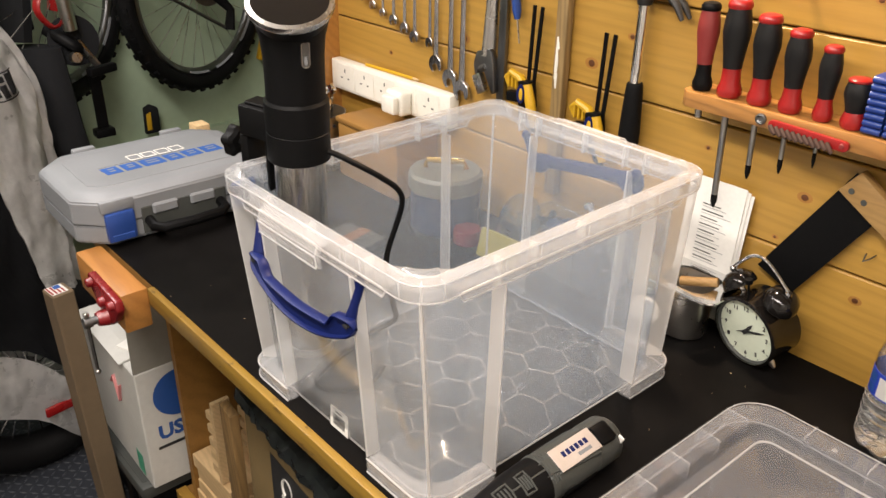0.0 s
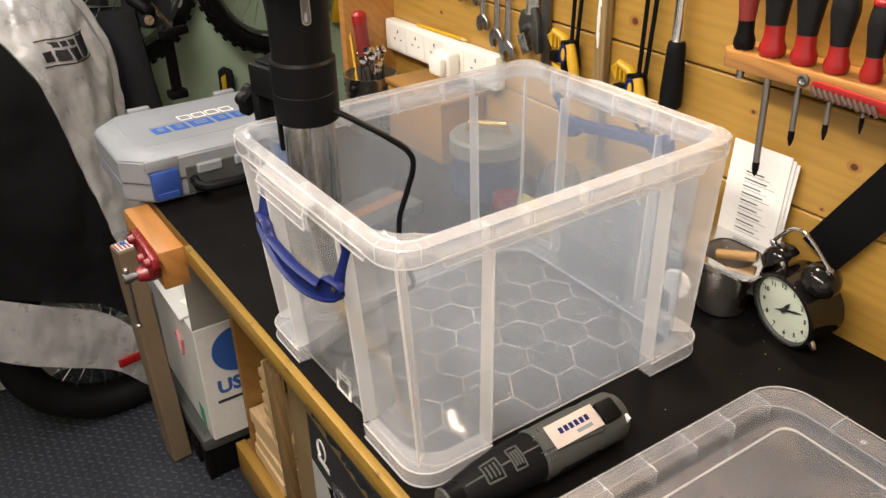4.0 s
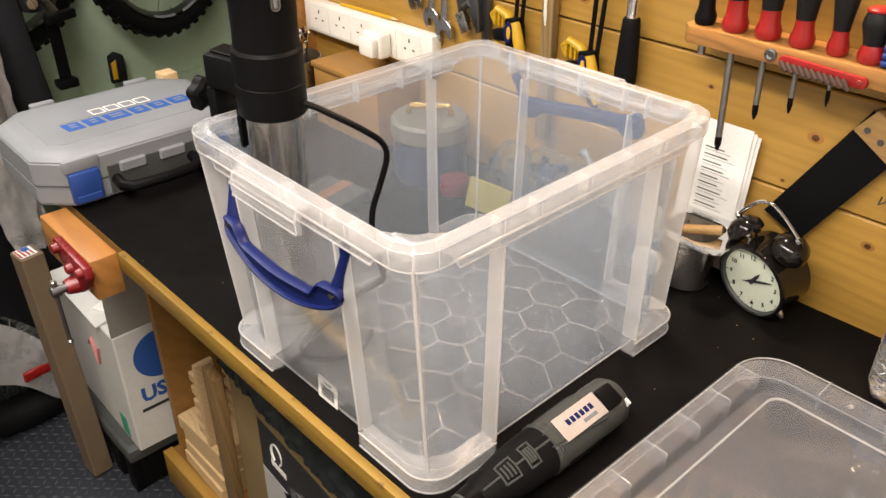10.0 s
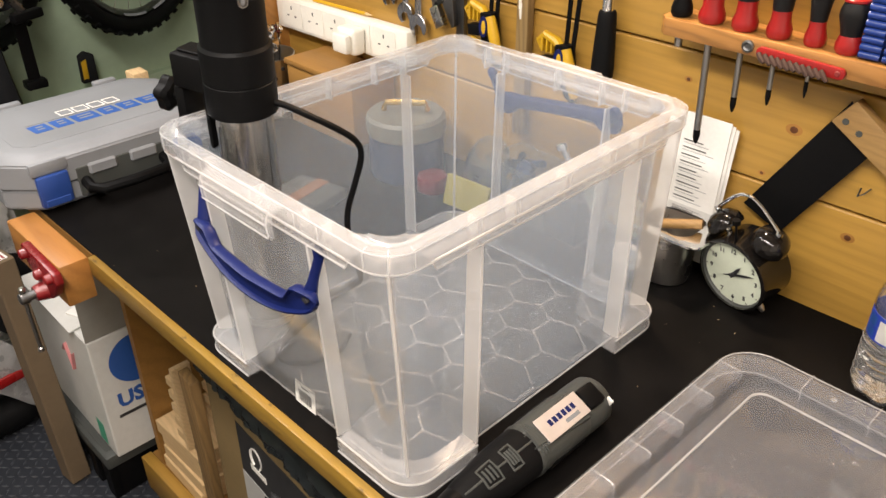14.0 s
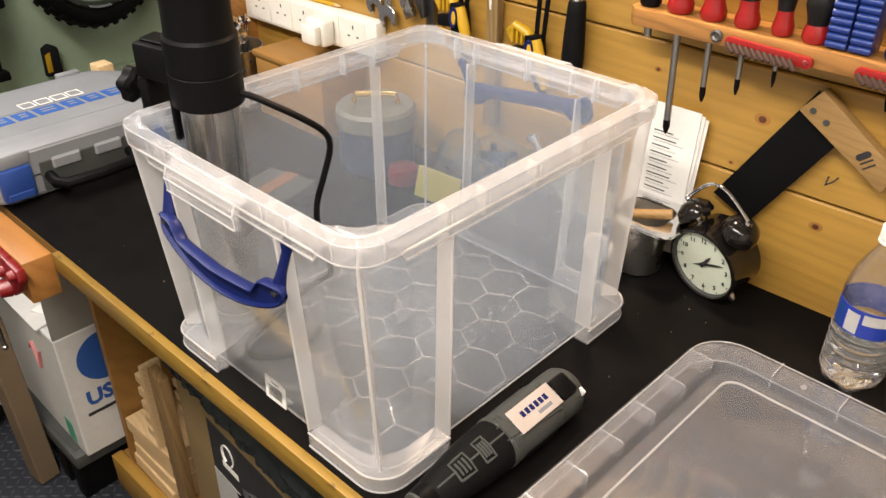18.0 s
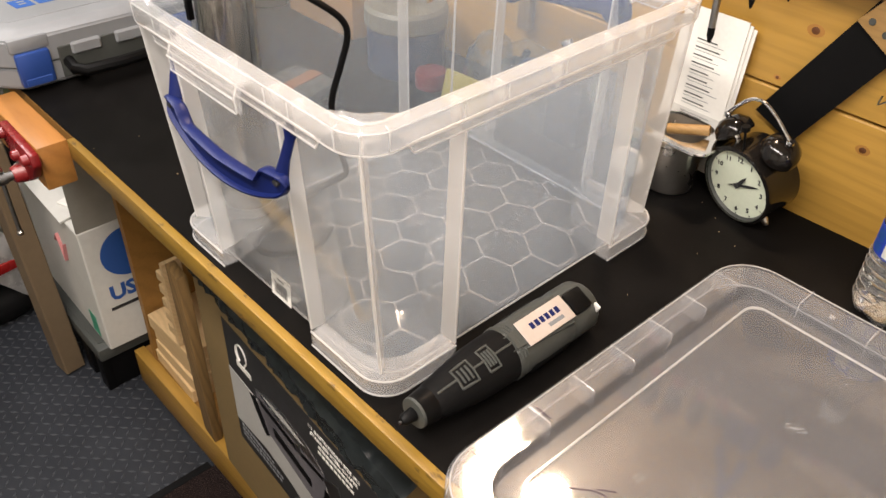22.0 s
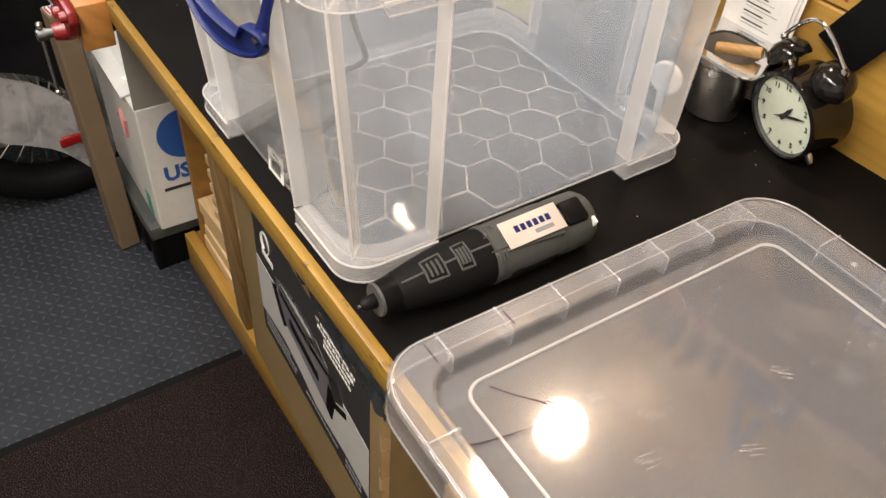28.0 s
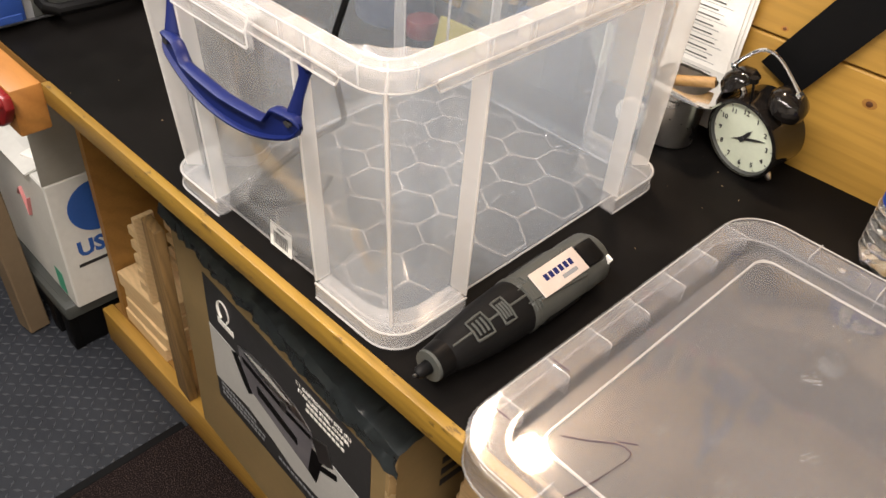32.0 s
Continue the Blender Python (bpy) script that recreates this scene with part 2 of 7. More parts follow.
STEEL = plain("brushed_steel", (0.62, 0.60, 0.57), 0.28, 1.0, vary=0.08)
CHROME = plain("chrome", (0.78, 0.78, 0.78), 0.10, 1.0, vary=0.04, relief=0.0)
PLATE = plain("name_plate_metal", (0.66, 0.60, 0.57), 0.38, 0.45, vary=0.06)
DARKSTEEL = plain("dark_steel", (0.20, 0.20, 0.20), 0.38, 1.0, vary=0.2)
SHAFT = plain("grey_shaft_steel", (0.36, 0.35, 0.34), 0.36, 1.0, vary=0.1)
RED = plain("red_plastic", (0.275, 0.010, 0.010), 0.3)
DULLRED = plain("faded_red_plastic", (0.20, 0.022, 0.020), 0.45)
REDIRON = plain("red_painted_iron", (0.17, 0.008, 0.010), 0.28, vary=0.25, grain=90)
YELLOW = plain("yellow_plastic", (0.58, 0.34, 0.015), 0.38)
DIAL = plain("cream_dial", (0.68, 0.74, 0.60), 0.5, vary=0.03)
FLOORMAT = plain("blue_grey_plate_mat", (0.027, 0.030, 0.037), 0.45, vary=0.12, grain=120, relief=0.2, spec=0.25)
CARPET = plain("dark_brown_carpet", (0.010, 0.007, 0.006), 0.95, vary=0.35, grain=420, wear=0.25, relief=0.8, spec=0.03)
_nt, _b = nodes_of(CARPET)
link(_nt, ramp(_nt, noise_of(_nt, coords(_nt), 420, 2, 0.7), [(0.40, (0.006, 0.0045, 0.0045)), (0.57, (0.017, 0.0122, 0.0122)), (0.68, (0.12, 0.085, 0.076))]), _b.inputs["Base Color"])
CONCRETE = plain("grey_floor", (0.2, 0.2, 0.2), 0.8, vary=0.15)
PLASTER = plain("white_ceiling_paint", (0.7, 0.68, 0.64), 0.8)
PP = clear("milky_polypropylene", (0.985, 0.985, 0.985), 0.168, 0.07, 0.85, tone=(0.755, 0.86, 1.0))
PPFLOOR = clear("floor_polypropylene", (0.985, 0.985, 0.985), 0.17, 0.09, 0.4, tone=(0.72, 0.85, 1.0))
# rim, fin and edge tones warmer than the tub: lamplight put into the colour
PPRIM = clear("thick_polypropylene", (0.985, 0.985, 0.985), 0.205, 0.12, 1.0, tone=(0.87, 0.88, 0.90))
PPFIN = clear("fin_polypropylene", (0.98, 0.985, 0.99), 0.33, 0.15, 0.9, tone=(0.88, 0.875, 0.87))
# palest mix, for strips drawn as bright edge light; also scuffs and scratches
PPEDGE = clear("polypropylene_edge", (0.97, 0.975, 0.98), 0.42, 0.2, 0.8, tone=(0.90, 0.885, 0.875))
PPLID = clear("clear_lid_plastic", (0.98, 0.98, 0.98), 0.105, 0.05, 1.6, veil=0.13, tone=(0.84, 0.87, 0.95))
PPHEX = clear("honeycomb_polypropylene", (0.985, 0.985, 0.985), 0.19, 0.12, 0.8, tone=(0.88, 0.88, 0.90))


# ---- shape helpers ----
def bm_box(x0, x1, y0, y1, z0, z1, r=0.0, seg=2):
    bm = bmesh.new()
    add_box(bm, x0, x1, y0, y1, z0, z1)
    if r:
        bmesh.ops.bevel(bm, geom=bm.edges[:], offset=r, segments=seg, affect="EDGES", profile=0.5)
    return bm


def add_box(bm, x0, x1, y0, y1, z0, z1):
    v = [bm.verts.new(p) for p in ((x0, y0, z0), (x1, y0, z0), (x1, y1, z0), (x0, y1, z0), (x0, y0, z1), (x1, y0, z1), (x1, y1, z1), (x0, y1, z1))]
    for f in ((0, 3, 2, 1), (4, 5, 6, 7), (0, 1, 5, 4), (1, 2, 6, 5), (2, 3, 7, 6), (3, 0, 4, 7)):
        bm.faces.new([v[i] for i in f])
    return bm


def rings(bm, loops, closed_ends=True, ring_closed=True):
    """Skin between successive loops of equal point count."""
    vs = [[bm.verts.new(p) for p in loop] for loop in loops]
    n = len(vs[0])
    for a, b in zip(vs, vs[1:]):
        for i in range(n if ring_closed else n - 1):
            j = (i + 1) % n
            bm.faces.new((a[i], a[j], b[j], b[i]))
    if closed_ends:
        bm.faces.new(vs[0][::-1])
        bm.faces.new(vs[-1])
    return bm


def bm_lathe(profile, seg=32, ends=True):
    """Round body from (radius, z) pairs, from the bottom up."""
    bm = bmesh.new()
    loops = [[(r * math.cos(2 * math.pi * i / seg), r * math.sin(2 * math.pi * i / seg), z) for i in range(seg)] for r, z in profile]
    return rings(bm, loops, ends)


def bm_sweep(points, radius, seg=8, ends=True, flat=1.0):
    """A round or flattened bar along points; radius may be a list."""
    bm = bmesh.new()
    pts = [Vector(p) for p in points]
    rad = radius if isinstance(radius, (list, tuple)) else [radius] * len(pts)
    loops, side = [], None
    for i, p in enumerate(pts):
        d = (pts[min(i + 1, len(pts) - 1)] - pts[max(i - 1, 0)]).normalized()
        if side is None:
            side = d.orthogonal().normalized()
        side = (side - d * side.dot(d)).normalized()
        up = d.cross(side)
        loops.append([p + rad[i] * (side * math.cos(2 * math.pi * k / seg) + up * flat * math.sin(2 * math.pi * k / seg)) for k in range(seg)])
    return rings(bm, loops, ends)


def bm_prism(poly, z0, z1, r=0.0, seg=2):
    bm = bmesh.new()
    rings(bm, [[(x, y, z0) for x, y in poly], [(x, y, z1) for x, y in poly]])
    if r:
        bmesh.ops.bevel(bm, geom=bm.edges[:], offset=r, segments=seg, affect="EDGES", profile=0.5)
    return bm


def round_rect(x0, x1, y0, y1, r, n=6):
    out = []
    for cx, cy, a in ((x1 - r, y1 - r, 0), (x0 + r, y1 - r, 90), (x0 + r, y0 + r, 180), (x1 - r, y0 + r, 270)):
        for i in range(n + 1):
            t = radians(a + 90 * i / n)
            out.append((cx + r * math.cos(t), cy + r * math.sin(t)))
    return out


def moved(bm, m):
    bmesh.ops.transform(bm, matrix=m, verts=bm.verts[:])
    return bm


def joined(*bms):
    out = bms[0]
    for b in bms[1:]:
        me = bpy.data.meshes.new("tmp")
        b.to_mesh(me)
        b.free()
        out.from_mesh(me)
        bpy.data.meshes.remove(me)
    return out


def flowing(pts, n=6):
    """Points of a smooth line through the given ones."""
    p = [Vector(q) for q in pts]
    p = [p[0] * 2 - p[1]] + p + [p[-1] * 2 - p[-2]]
    out = []
    for a, b, c, d in zip(p, p[1:], p[2:], p[3:]):
        for i in range(n):
            t = i / n
            out.append(0.5 * (2 * b + (c - a) * t + (2 * a - 5 * b + 4 * c - d) * t * t + (3 * b - a - 3 * c + d) * t ** 3))
    return out + [p[-2]]


def mesh_of(name, bm, material, smooth=35):
    me = bpy.data.meshes.new(name)
    bmesh.ops.recalc_face_normals(bm, faces=bm.faces[:])
    for f in bm.faces:
        f.smooth = smooth > 0
    if smooth:
        for e in bm.edges:
            e.smooth = len(e.link_faces) < 2 or e.calc_face_angle(0) < radians(smooth)
    bm.to_mesh(me)
    bm.free()
    me.materials.append(material)
    return me


def part(name, bm, material, parent, label="", smooth=35):
    ob = new(name, mesh_of(name, bm, material, smooth))
    ob.parent = parent
    return tagged(ob, label)


def thing(name, label, category, m=None, group="", kind=""):
    ob = new(name)
    ob.empty_display_size = 0.05
    ob.matrix_world = m or Matrix()
    return tagged(ob, label, category, group, kind)


def solo(name, bm, material, label, category="", m=None, kind="", group="", smooth=35):
    ob = new(name, mesh_of(name, bm, material, smooth))
    ob.matrix_world = m or Matrix()
    return tagged(ob, label, category, group, kind)


def text_bm(body, size, depth=0.0004, bold=0.0):
    cu = bpy.data.curves.new("lettering", "FONT")
    cu.body, cu.size, cu.extrude, cu.align_x, cu.align_y, cu.resolution_u, cu.offset = body, size, depth, "CENTER", "CENTER", 2, bold
    ob = bpy.data.objects.new("lettering", cu)
    me = bpy.data.meshes.new_from_object(ob)
    bm = bmesh.new()
    bm.from_mesh(me)
    bpy.data.objects.remove(ob)
    bpy.data.meshes.remove(me)
    bpy.data.curves.remove(cu)
    return bm


# ---- the room ----
TOP = 1.0          # bench top
WALL = 0.64        # face of the boarded tool wall
END = -1.05        # inner corner of the tool wall
WEST = -2.15       # green wall

floor = solo("floor", bm_box(-2.4, 1.8, -2.2, 1.95, -0.1, 0.0), CONCRETE, "grey garage floor under the mats", "floor", kind="structure")
solo("plate_mat", bm_box(WEST + 0.01, -0.82, -2.0, 1.8, 0.0005, 0.010), FLOORMAT, "blue-grey rubber mat with raised diamond studs", "floor mat", kind="structure")
solo("carpet_mat", bm_box(-0.817, 1.6, -2.0, 0.6, 0.0005, 0.012), CARPET, "dark brown ribbed carpet mat beside the studded mat", "floor mat", kind="structure")
solo("ceiling", bm_box(-2.4, 1.8, -2.2, 1.95, 2.40, 2.5), PLASTER, "white ceiling", "ceiling", kind="structure")
solo("wall_west", bm_box(WEST - 0.1, WEST, -2.2, 1.95, 0, 2.4), GREEN, "pale green painted wall behind the bicycles", "wall", kind="structure")
solo("wall_east", bm_box(1.7, 1.8, -2.2, 1.0, 0, 2.4), PLASTER, "plain white wall", "wall", kind="structure")
solo("wall_south", bm_box(WEST, 1.7, -2.2, -2.1, 0, 2.4), PLASTER, "plain white wall", "wall", kind="structure")
solo("wall_back", bm_box(WEST, END, 1.85, 1.95, 0, 2.4), GREEN, "pale green painted wall", "wall", kind="structure")
north = solo("wall_north", bm_box(END, 1.7, WALL + 0.018, 0.75, 0, 2.4), DULLWOOD, "wall clad with varnished horizontal pine boards", "wall", kind="structure")
solo("wall_return", bm_box(END - 0.022, END, 0.517, 1.85, 0, 2.4), PINE_END_WARM, "end panel of varnished pine closing the tool wall", "wall panel", kind="structure")

solo("mat_edge", bm_box(-0.838, -0.8175, -2.0, 0.148, 0.0102, 0.0128, 0.001, 1), RUBBER, "plain dark border strip of the studded mat", "floor mat", kind="structure")

# boards of the tool wall
z = 0.552
while z < 2.3:
    b = bm_box(-1.375, 1.375, 0, 0.018, -0.006 if 0.99 < z < 1.01 else 0.0015, 0.1485 if not 0.84 < z < 0.86 else 0.14, 0.002, 1)
    o = part("board", b, PINE, north)
    o.location = (0.325, WALL, z)
    z += 0.15

KNOT = plain("pine_knot", (0.10, 0.034, 0.010), 0.45, vary=0.35, grain=300)
KNOTRING = plain("pine_knot_halo", (0.33, 0.155, 0.034), 0.42, vary=0.2)
for kx, kz, kr in ((0.146, 1.117, 0.0062), (0.049, 1.235, 0.0075), (-0.106, 1.262, 0.004), (-0.262, 1.395, 0.006), (-0.335, 1.34, 0.009), (0.30, 1.20, 0.007), (0.42, 1.08, 0.008), (0.265, 1.385, 0.005), (-0.635, 1.325, 0.009), (-0.86, 1.255, 0.005), (0.02, 1.165, 0.0035), (0.085, 1.50, 0.005)):
    halo = moved(bm_lathe([(1.35 * kr, 0.0), (0.7 * kr, 0.0004)], 18), Matrix.Translation((kx, WALL + 0.0001, kz)) @ Matrix.Diagonal((1.25, 1, 0.85, 1)) @ pose(0, 0, 0, 90))
    o = part("knot_halo", halo, KNOTRING, north)
    part("knot", moved(bm_lathe([(0.68 * kr, 0.0003), (0.5 * kr, 0.0008)], 16), Matrix.Translation((kx, WALL + 0.0001, kz)) @ Matrix.Diagonal((1.1, 1, 0.95, 1)) @ pose(0, 0, 0, 90)), KNOT, o)

# ---- bench ----
bench = thing("workbench", "long workbench with a black top and yellow wooden front edge", "workbench")
part("top_board", bm_box(-1.119, 1.689, 0.0130, WALL - 0.001, 0.970, 0.9955), SHELFWOOD, bench)
part("top_sheet", bm_box(-1.12, 1.69, 0.0130, WALL - 0.001, 0.996, TOP, 0.0012, 1), BLACKTOP, bench, "scuffed black top sheet")
part("front_edge", bm_box(-0.690, 1.69, 0.0010, 0.0125, 0.970, 1.0015, 0.0011, 2), EDGE, bench, "yellow varnished wooden lipping")
part("rear_leg", bm_box(-1.10, -1.04, 0.54, 0.60, 0.1325, 0.969), SHELFWOOD, bench)
part("end_leg", bm_box(1.605, 1.66, 0.14, 0.20, 0, 0.969), SHELFWOOD, bench)
part("shelf", bm_box(-1.16, 1.6, 0.178, 0.6, 0.115, 0.132), SHELFWOOD, bench, "wooden lower shelf")
part("shelf_rail", bm_box(-1.165, 1.6, 0.150, 0.177, 0.03, 0.134, 0.002), PINE, bench, "wooden front rail of the shelf")
part("divider", bm_box(-1.122, -1.102, 0.18, 0.6, 0.1325, 0.969), SHELFWOOD, bench, "upright wooden divider under the top")
part("back_panel", bm_box(-0.96, 1.6, 0.605, 0.62, 0.1325, 0.969), SHELFWOOD, bench)
part("vice_block", bm_box(-0.892, -0.692, -0.042, 0.003, 0.930, 1.001, 0.003), BLOCK, bench, "orange wooden jaw block of the bench vice")


# ---- clear storage box ----
BX, BY = -0.1947, 0.2395


def shell(bm, steps, r, n=6):
    """Closed-loop skin through rounded rectangles (half_x, half_y, z)."""
    loops = [[(x, y, z) for x, y in round_rect(-hx, hx, -hy, hy + more, r + d, n)] for hx, hy, z, d, *rest in steps for more in (rest or [0.0])]
    return rings(bm, loops, closed_ends=False)


def bm_box_body():
    """Wall of the tub with a real thickness: outside up to the rim, inside down to the floor."""
    bm = bmesh.new()
    t = 0.0022
    far = 0.009
    steps = [(0.1705, 0.2010, 0.0015, 0, far), (0.1720, 0.2035, 0.0060, 0, far), (0.1750, 0.2185, 0.262, 0, 0.0015), (0.1790, 0.2225, 0.274, 0.001, 0.0005), (0.1800, 0.2235, 0.2985, 0.001),
             (0.1800 - t, 0.2235 - t, 0.2985, 0.001 - t), (0.1790 - t, 0.2225 - t, 0.274, 0.001 - t, 0.0005), (0.1750 - t, 0.2185 - t, 0.262, -t, 0.0015), (0.1722 - t, 0.2040 - t, 0.008, -t, far), (0.1705 - t, 0.2010 - t, 0.0015, -t, far)]
    shell(bm, steps + steps[:1], 0.040, 10)
    bmesh.ops.remove_doubles(bm, verts=bm.verts[:], dist=1e-6)
    return bm


def floor_height(x, y=0.0):
    """The floor of the tub: level in the middle, with a bevel down to one long wall and a low swelling near the corner,
    both shaped to give the work lamp's glint.
    """
    e = max(0.0, x - 0.118)
    drop = 0.313 * e + 0.4 * e * e
    d = (y + 0.140 + 0.003 * math.sin(190 * x)) / 0.035
    return 0.0212 - drop + 0.0058 * math.exp(-0.5 * d * d) * max(0.0, min(1, (x - 0.06) / 0.05))


def bm_tub_floor():
    bm = bmesh.new()
    ny = 72
    xs = [-0.1685 + 0.2865 * i / 20 for i in range(21)] + [0.118 + 0.0505 * i / 34 for i in range(1, 35)]
    top = [[bm.verts.new((x, y, floor_height(x, y))) for y in [-0.199 + 0.406 * j / ny for j in range(ny + 1)]] for x in xs]
    for r0, r1 in zip(top, top[1:]):
        for j in range(ny):
            bm.faces.new((r0[j], r1[j], r1[j + 1], r0[j + 1]))
    return bm


def bm_rim():
    """The moulded lip: outer face, flat top and short inner face."""
    bm = bmesh.new()
    steps = [(0.1945, 0.2360, 0.2805, 0), (0.1958, 0.2373, 0.2830, 0), (0.1960, 0.2375, 0.2995, 0), (0.1945, 0.2360, 0.3015, -0.001), (0.1800, 0.2235, 0.3015, -0.012),
             (0.1785, 0.2220, 0.2990, -0.013), (0.1800, 0.2235, 0.2988, -0.012), (0.1930, 0.2345, 0.2990, -0.002), (0.1938, 0.2353, 0.2975, -0.001), (0.1932, 0.2347, 0.2805, -0.001)]
    shell(bm, steps + steps[:1], 0.036, 8)
    bmesh.ops.remove_doubles(bm, verts=bm.verts[:], dist=1e-5)
    return bm


def storage_box():
    box = thing("storage_box", "open clear plastic storage box with blue carrying handles", "storage box", pose(BX, BY, TOP))
    part("tub", bm_box_body(), PP, box, "milky translucent tub")
    part("tub_floor", bm_tub_floor(), PPFLOOR, box, "translucent floor shaped for the lamp glint")
    part("rim", bm_rim(), PPRIM, box, "thick ribbed rim")
    # deeper skirts along the four sides, stepped at both ends, with ribs behind them
    for s in (-1, 1):
        for along_x, half, out, ribs in ((0, 0.185, 0.1932, (-0.1262, -0.0753, -0.0005, 0.0745, 0.1255)), (1, 0.141, 0.2347, (-0.122, -0.088, 0.0, 0.070, 0.104))):
            def put(u, v, z):
                return (u, s * v, z) if along_x else (s * v, u, z)
            sk = bmesh.new()
            prof = [(half - 0.007, 0.2690), (half, 0.2800), (-half, 0.2800), (-half + 0.007, 0.2690)]
            rings(sk, [[put(u, out - 0.0010, z) for u, z in prof], [put(u, out - 0.0028, z) for u, z in prof]])
            skirt_part = part("skirt", sk, PPRIM, box, "deeper side skirt of the rim")
            # pale strips drawn as the bright edges of skirt and lip
            part("skirt_edge", bm_sweep([put(-half, out - 0.0019, 0.2805), put(-half + 0.007, out - 0.0019, 0.2690), put(half - 0.007, out - 0.0019, 0.2690), put(half, out - 0.0019, 0.2805)], 0.0011, 6), PPEDGE, skirt_part)
            part("lip_edge", bm_sweep([put(-half, out + 0.0030, 0.2835), put(half, out + 0.0030, 0.2835)], 0.0009, 6), PPEDGE, skirt_part)
            # web from the foot of the skirt back to the tub wall
            wb_ = bmesh.new()
            inner = out - 0.0145
            rings(wb_, [[put(u, v, z) for u, v in ((-half, inner), (half, inner), (half, out - 0.003), (-half, out - 0.003))] for z in (0.2815, 0.2830)])
            part("web", wb_, PPRIM, skirt_part)
            for u in ribs:
                rb_ = bmesh.new()
                rings(rb_, [[put(u - 0.0011, v, z), put(u + 0.0011, v, z)] + [put(u + 0.0011, w, z2), put(u - 0.0011, w, z2)] for v, w, z, z2 in ((inner, inner, 0.2700, 0.2980), (out - 0.003, out - 0.003, 0.2700, 0.2980))])
                part("rim_rib", rb_, PPFIN, box)
                part("rib_line", bm_sweep([put(u, out + 0.0022, 0.2835), put(u, out + 0.0030, 0.2985)], 0.0005, 5), PPFIN, box)
    # raised inner lips in the four corners
    for sx in (-1, 1):
        for sy in (-1, 1):
            lip = bmesh.new()
            loops = []
            for k in range(15):
                a = radians(-8 + 106 * k / 14)
                e = min(1.0, min(k, 14 - k) / 1.6)
                top = 0.3018 + 0.0068 * e
                dx, dy = math.cos(a), math.sin(a)
                cx, cy = 0.1795 - 0.026, 0.2230 - 0.026
                if k == 0:
                    cy -= 0.010
                elif k == 14:
                    cx -= 0.010
                P = lambda r, z: (sx * (cx + r * dx), sy * (cy + r * dy), z)
                loops.append([P(0.0235, 0.283), P(0.0238, top - 0.0008), P(0.0246, top), P(0.0262, top - 0.0003), P(0.0315, 0.3022), P(0.0256, 0.3016), P(0.0254, 0.283)])
            rings(lip, loops)
            part("corner_lip", lip, PPRIM, box, "raised inner corner lip", smooth=60)
            for a in (8, 45, 82):
                ca, sa = math.cos(radians(a)), math.sin(radians(a))
                part("rib_line", bm_sweep([(sx * (0.160 + r * ca), sy * (0.2015 + r * sa), z) for r, z in ((0.0352, 0.2810), (0.0366, 0.2990), (0.0345, 0.3018), (0.0300, 0.3026))], 0.0006, 5), PPFIN, box)
    # corner feet, upright fins and corner ribs
    FX, FH = 0.1925, 0.0215
    for sx in (-1, 1):
        for sy in (-1, 1):
            ex = 0.079 if sx > 0 else 0.095
            ey = 0.1215 if sy < 0 else 0.1290
            FY, WY = (0.2200, 0.2025) if sy < 0 else (0.2290, 0.2115)
            def corner(pts, z0, z1, r=0.0):
                return bm_prism([(sx * x, sy * y) for x, y in pts], z0, z1, r)
            R_, n_ = 0.034, 9
            arc_of = lambda r: [(FX - R_ + r * math.cos(radians(90 * k / n_)), FY - R_ + r * math.sin(radians(90 * k / n_))) for k in range(n_ + 1)]
            arc = arc_of(R_)
            arc_in = [(0.1715 - 0.040 + 0.040 * math.cos(radians(a)), WY - 0.040 + 0.040 * math.sin(radians(a))) for a in range(90, -1, -15)]
            outline = [(FX, ey)] + arc + [(ex, FY), (ex, WY)] + arc_in + [(0.1715, ey)]
            part("foot", corner(outline, 0.0, 0.0022), PPRIM, box)
            wall = bmesh.new()
            path = [(FX, ey)] + arc + [(ex, FY)]
            inner = [(FX - 0.0022, ey)] + arc_of(R_ - 0.0022) + [(ex, FY - 0.0022)]
            lo = [(sx * x, sy * y, 0.0024) for x, y in path] + [(sx * x, sy * y, 0.0024) for x, y in inner[::-1]]
            rings(wall, [lo, [(x, y, FH - 0.002) for x, y, _ in lo]])
            part("foot_band", wall, PPRIM, box)
            # ledge rising slightly towards the tub
            ledge = bmesh.new()
            k_in = [(x, y, FH + 0.0035) for x, y in arc_in[::-1]]
            mid_ = [(0.1715, ey)] + [(x, y) for x, y, _ in k_in] + [(ex, WY)]
            m_path = [path[0]] + [path[1 + round(i * (len(arc) - 1) / (len(k_in) - 1))] for i in range(len(k_in))] + [path[-1]]
            rings(ledge, [[(sx * x, sy * y, FH) for x, y in m_path], [(sx * x, sy * y, FH + 0.0035) for x, y in mid_], [(sx * x, sy * y, FH + 0.0015) for x, y in mid_], [(sx * x, sy * y, FH - 0.0018) for x, y in m_path], [(sx * x, sy * y, FH) for x, y in m_path]], closed_ends=False, ring_closed=False)
            part("foot_ledge", ledge, PPRIM, box)
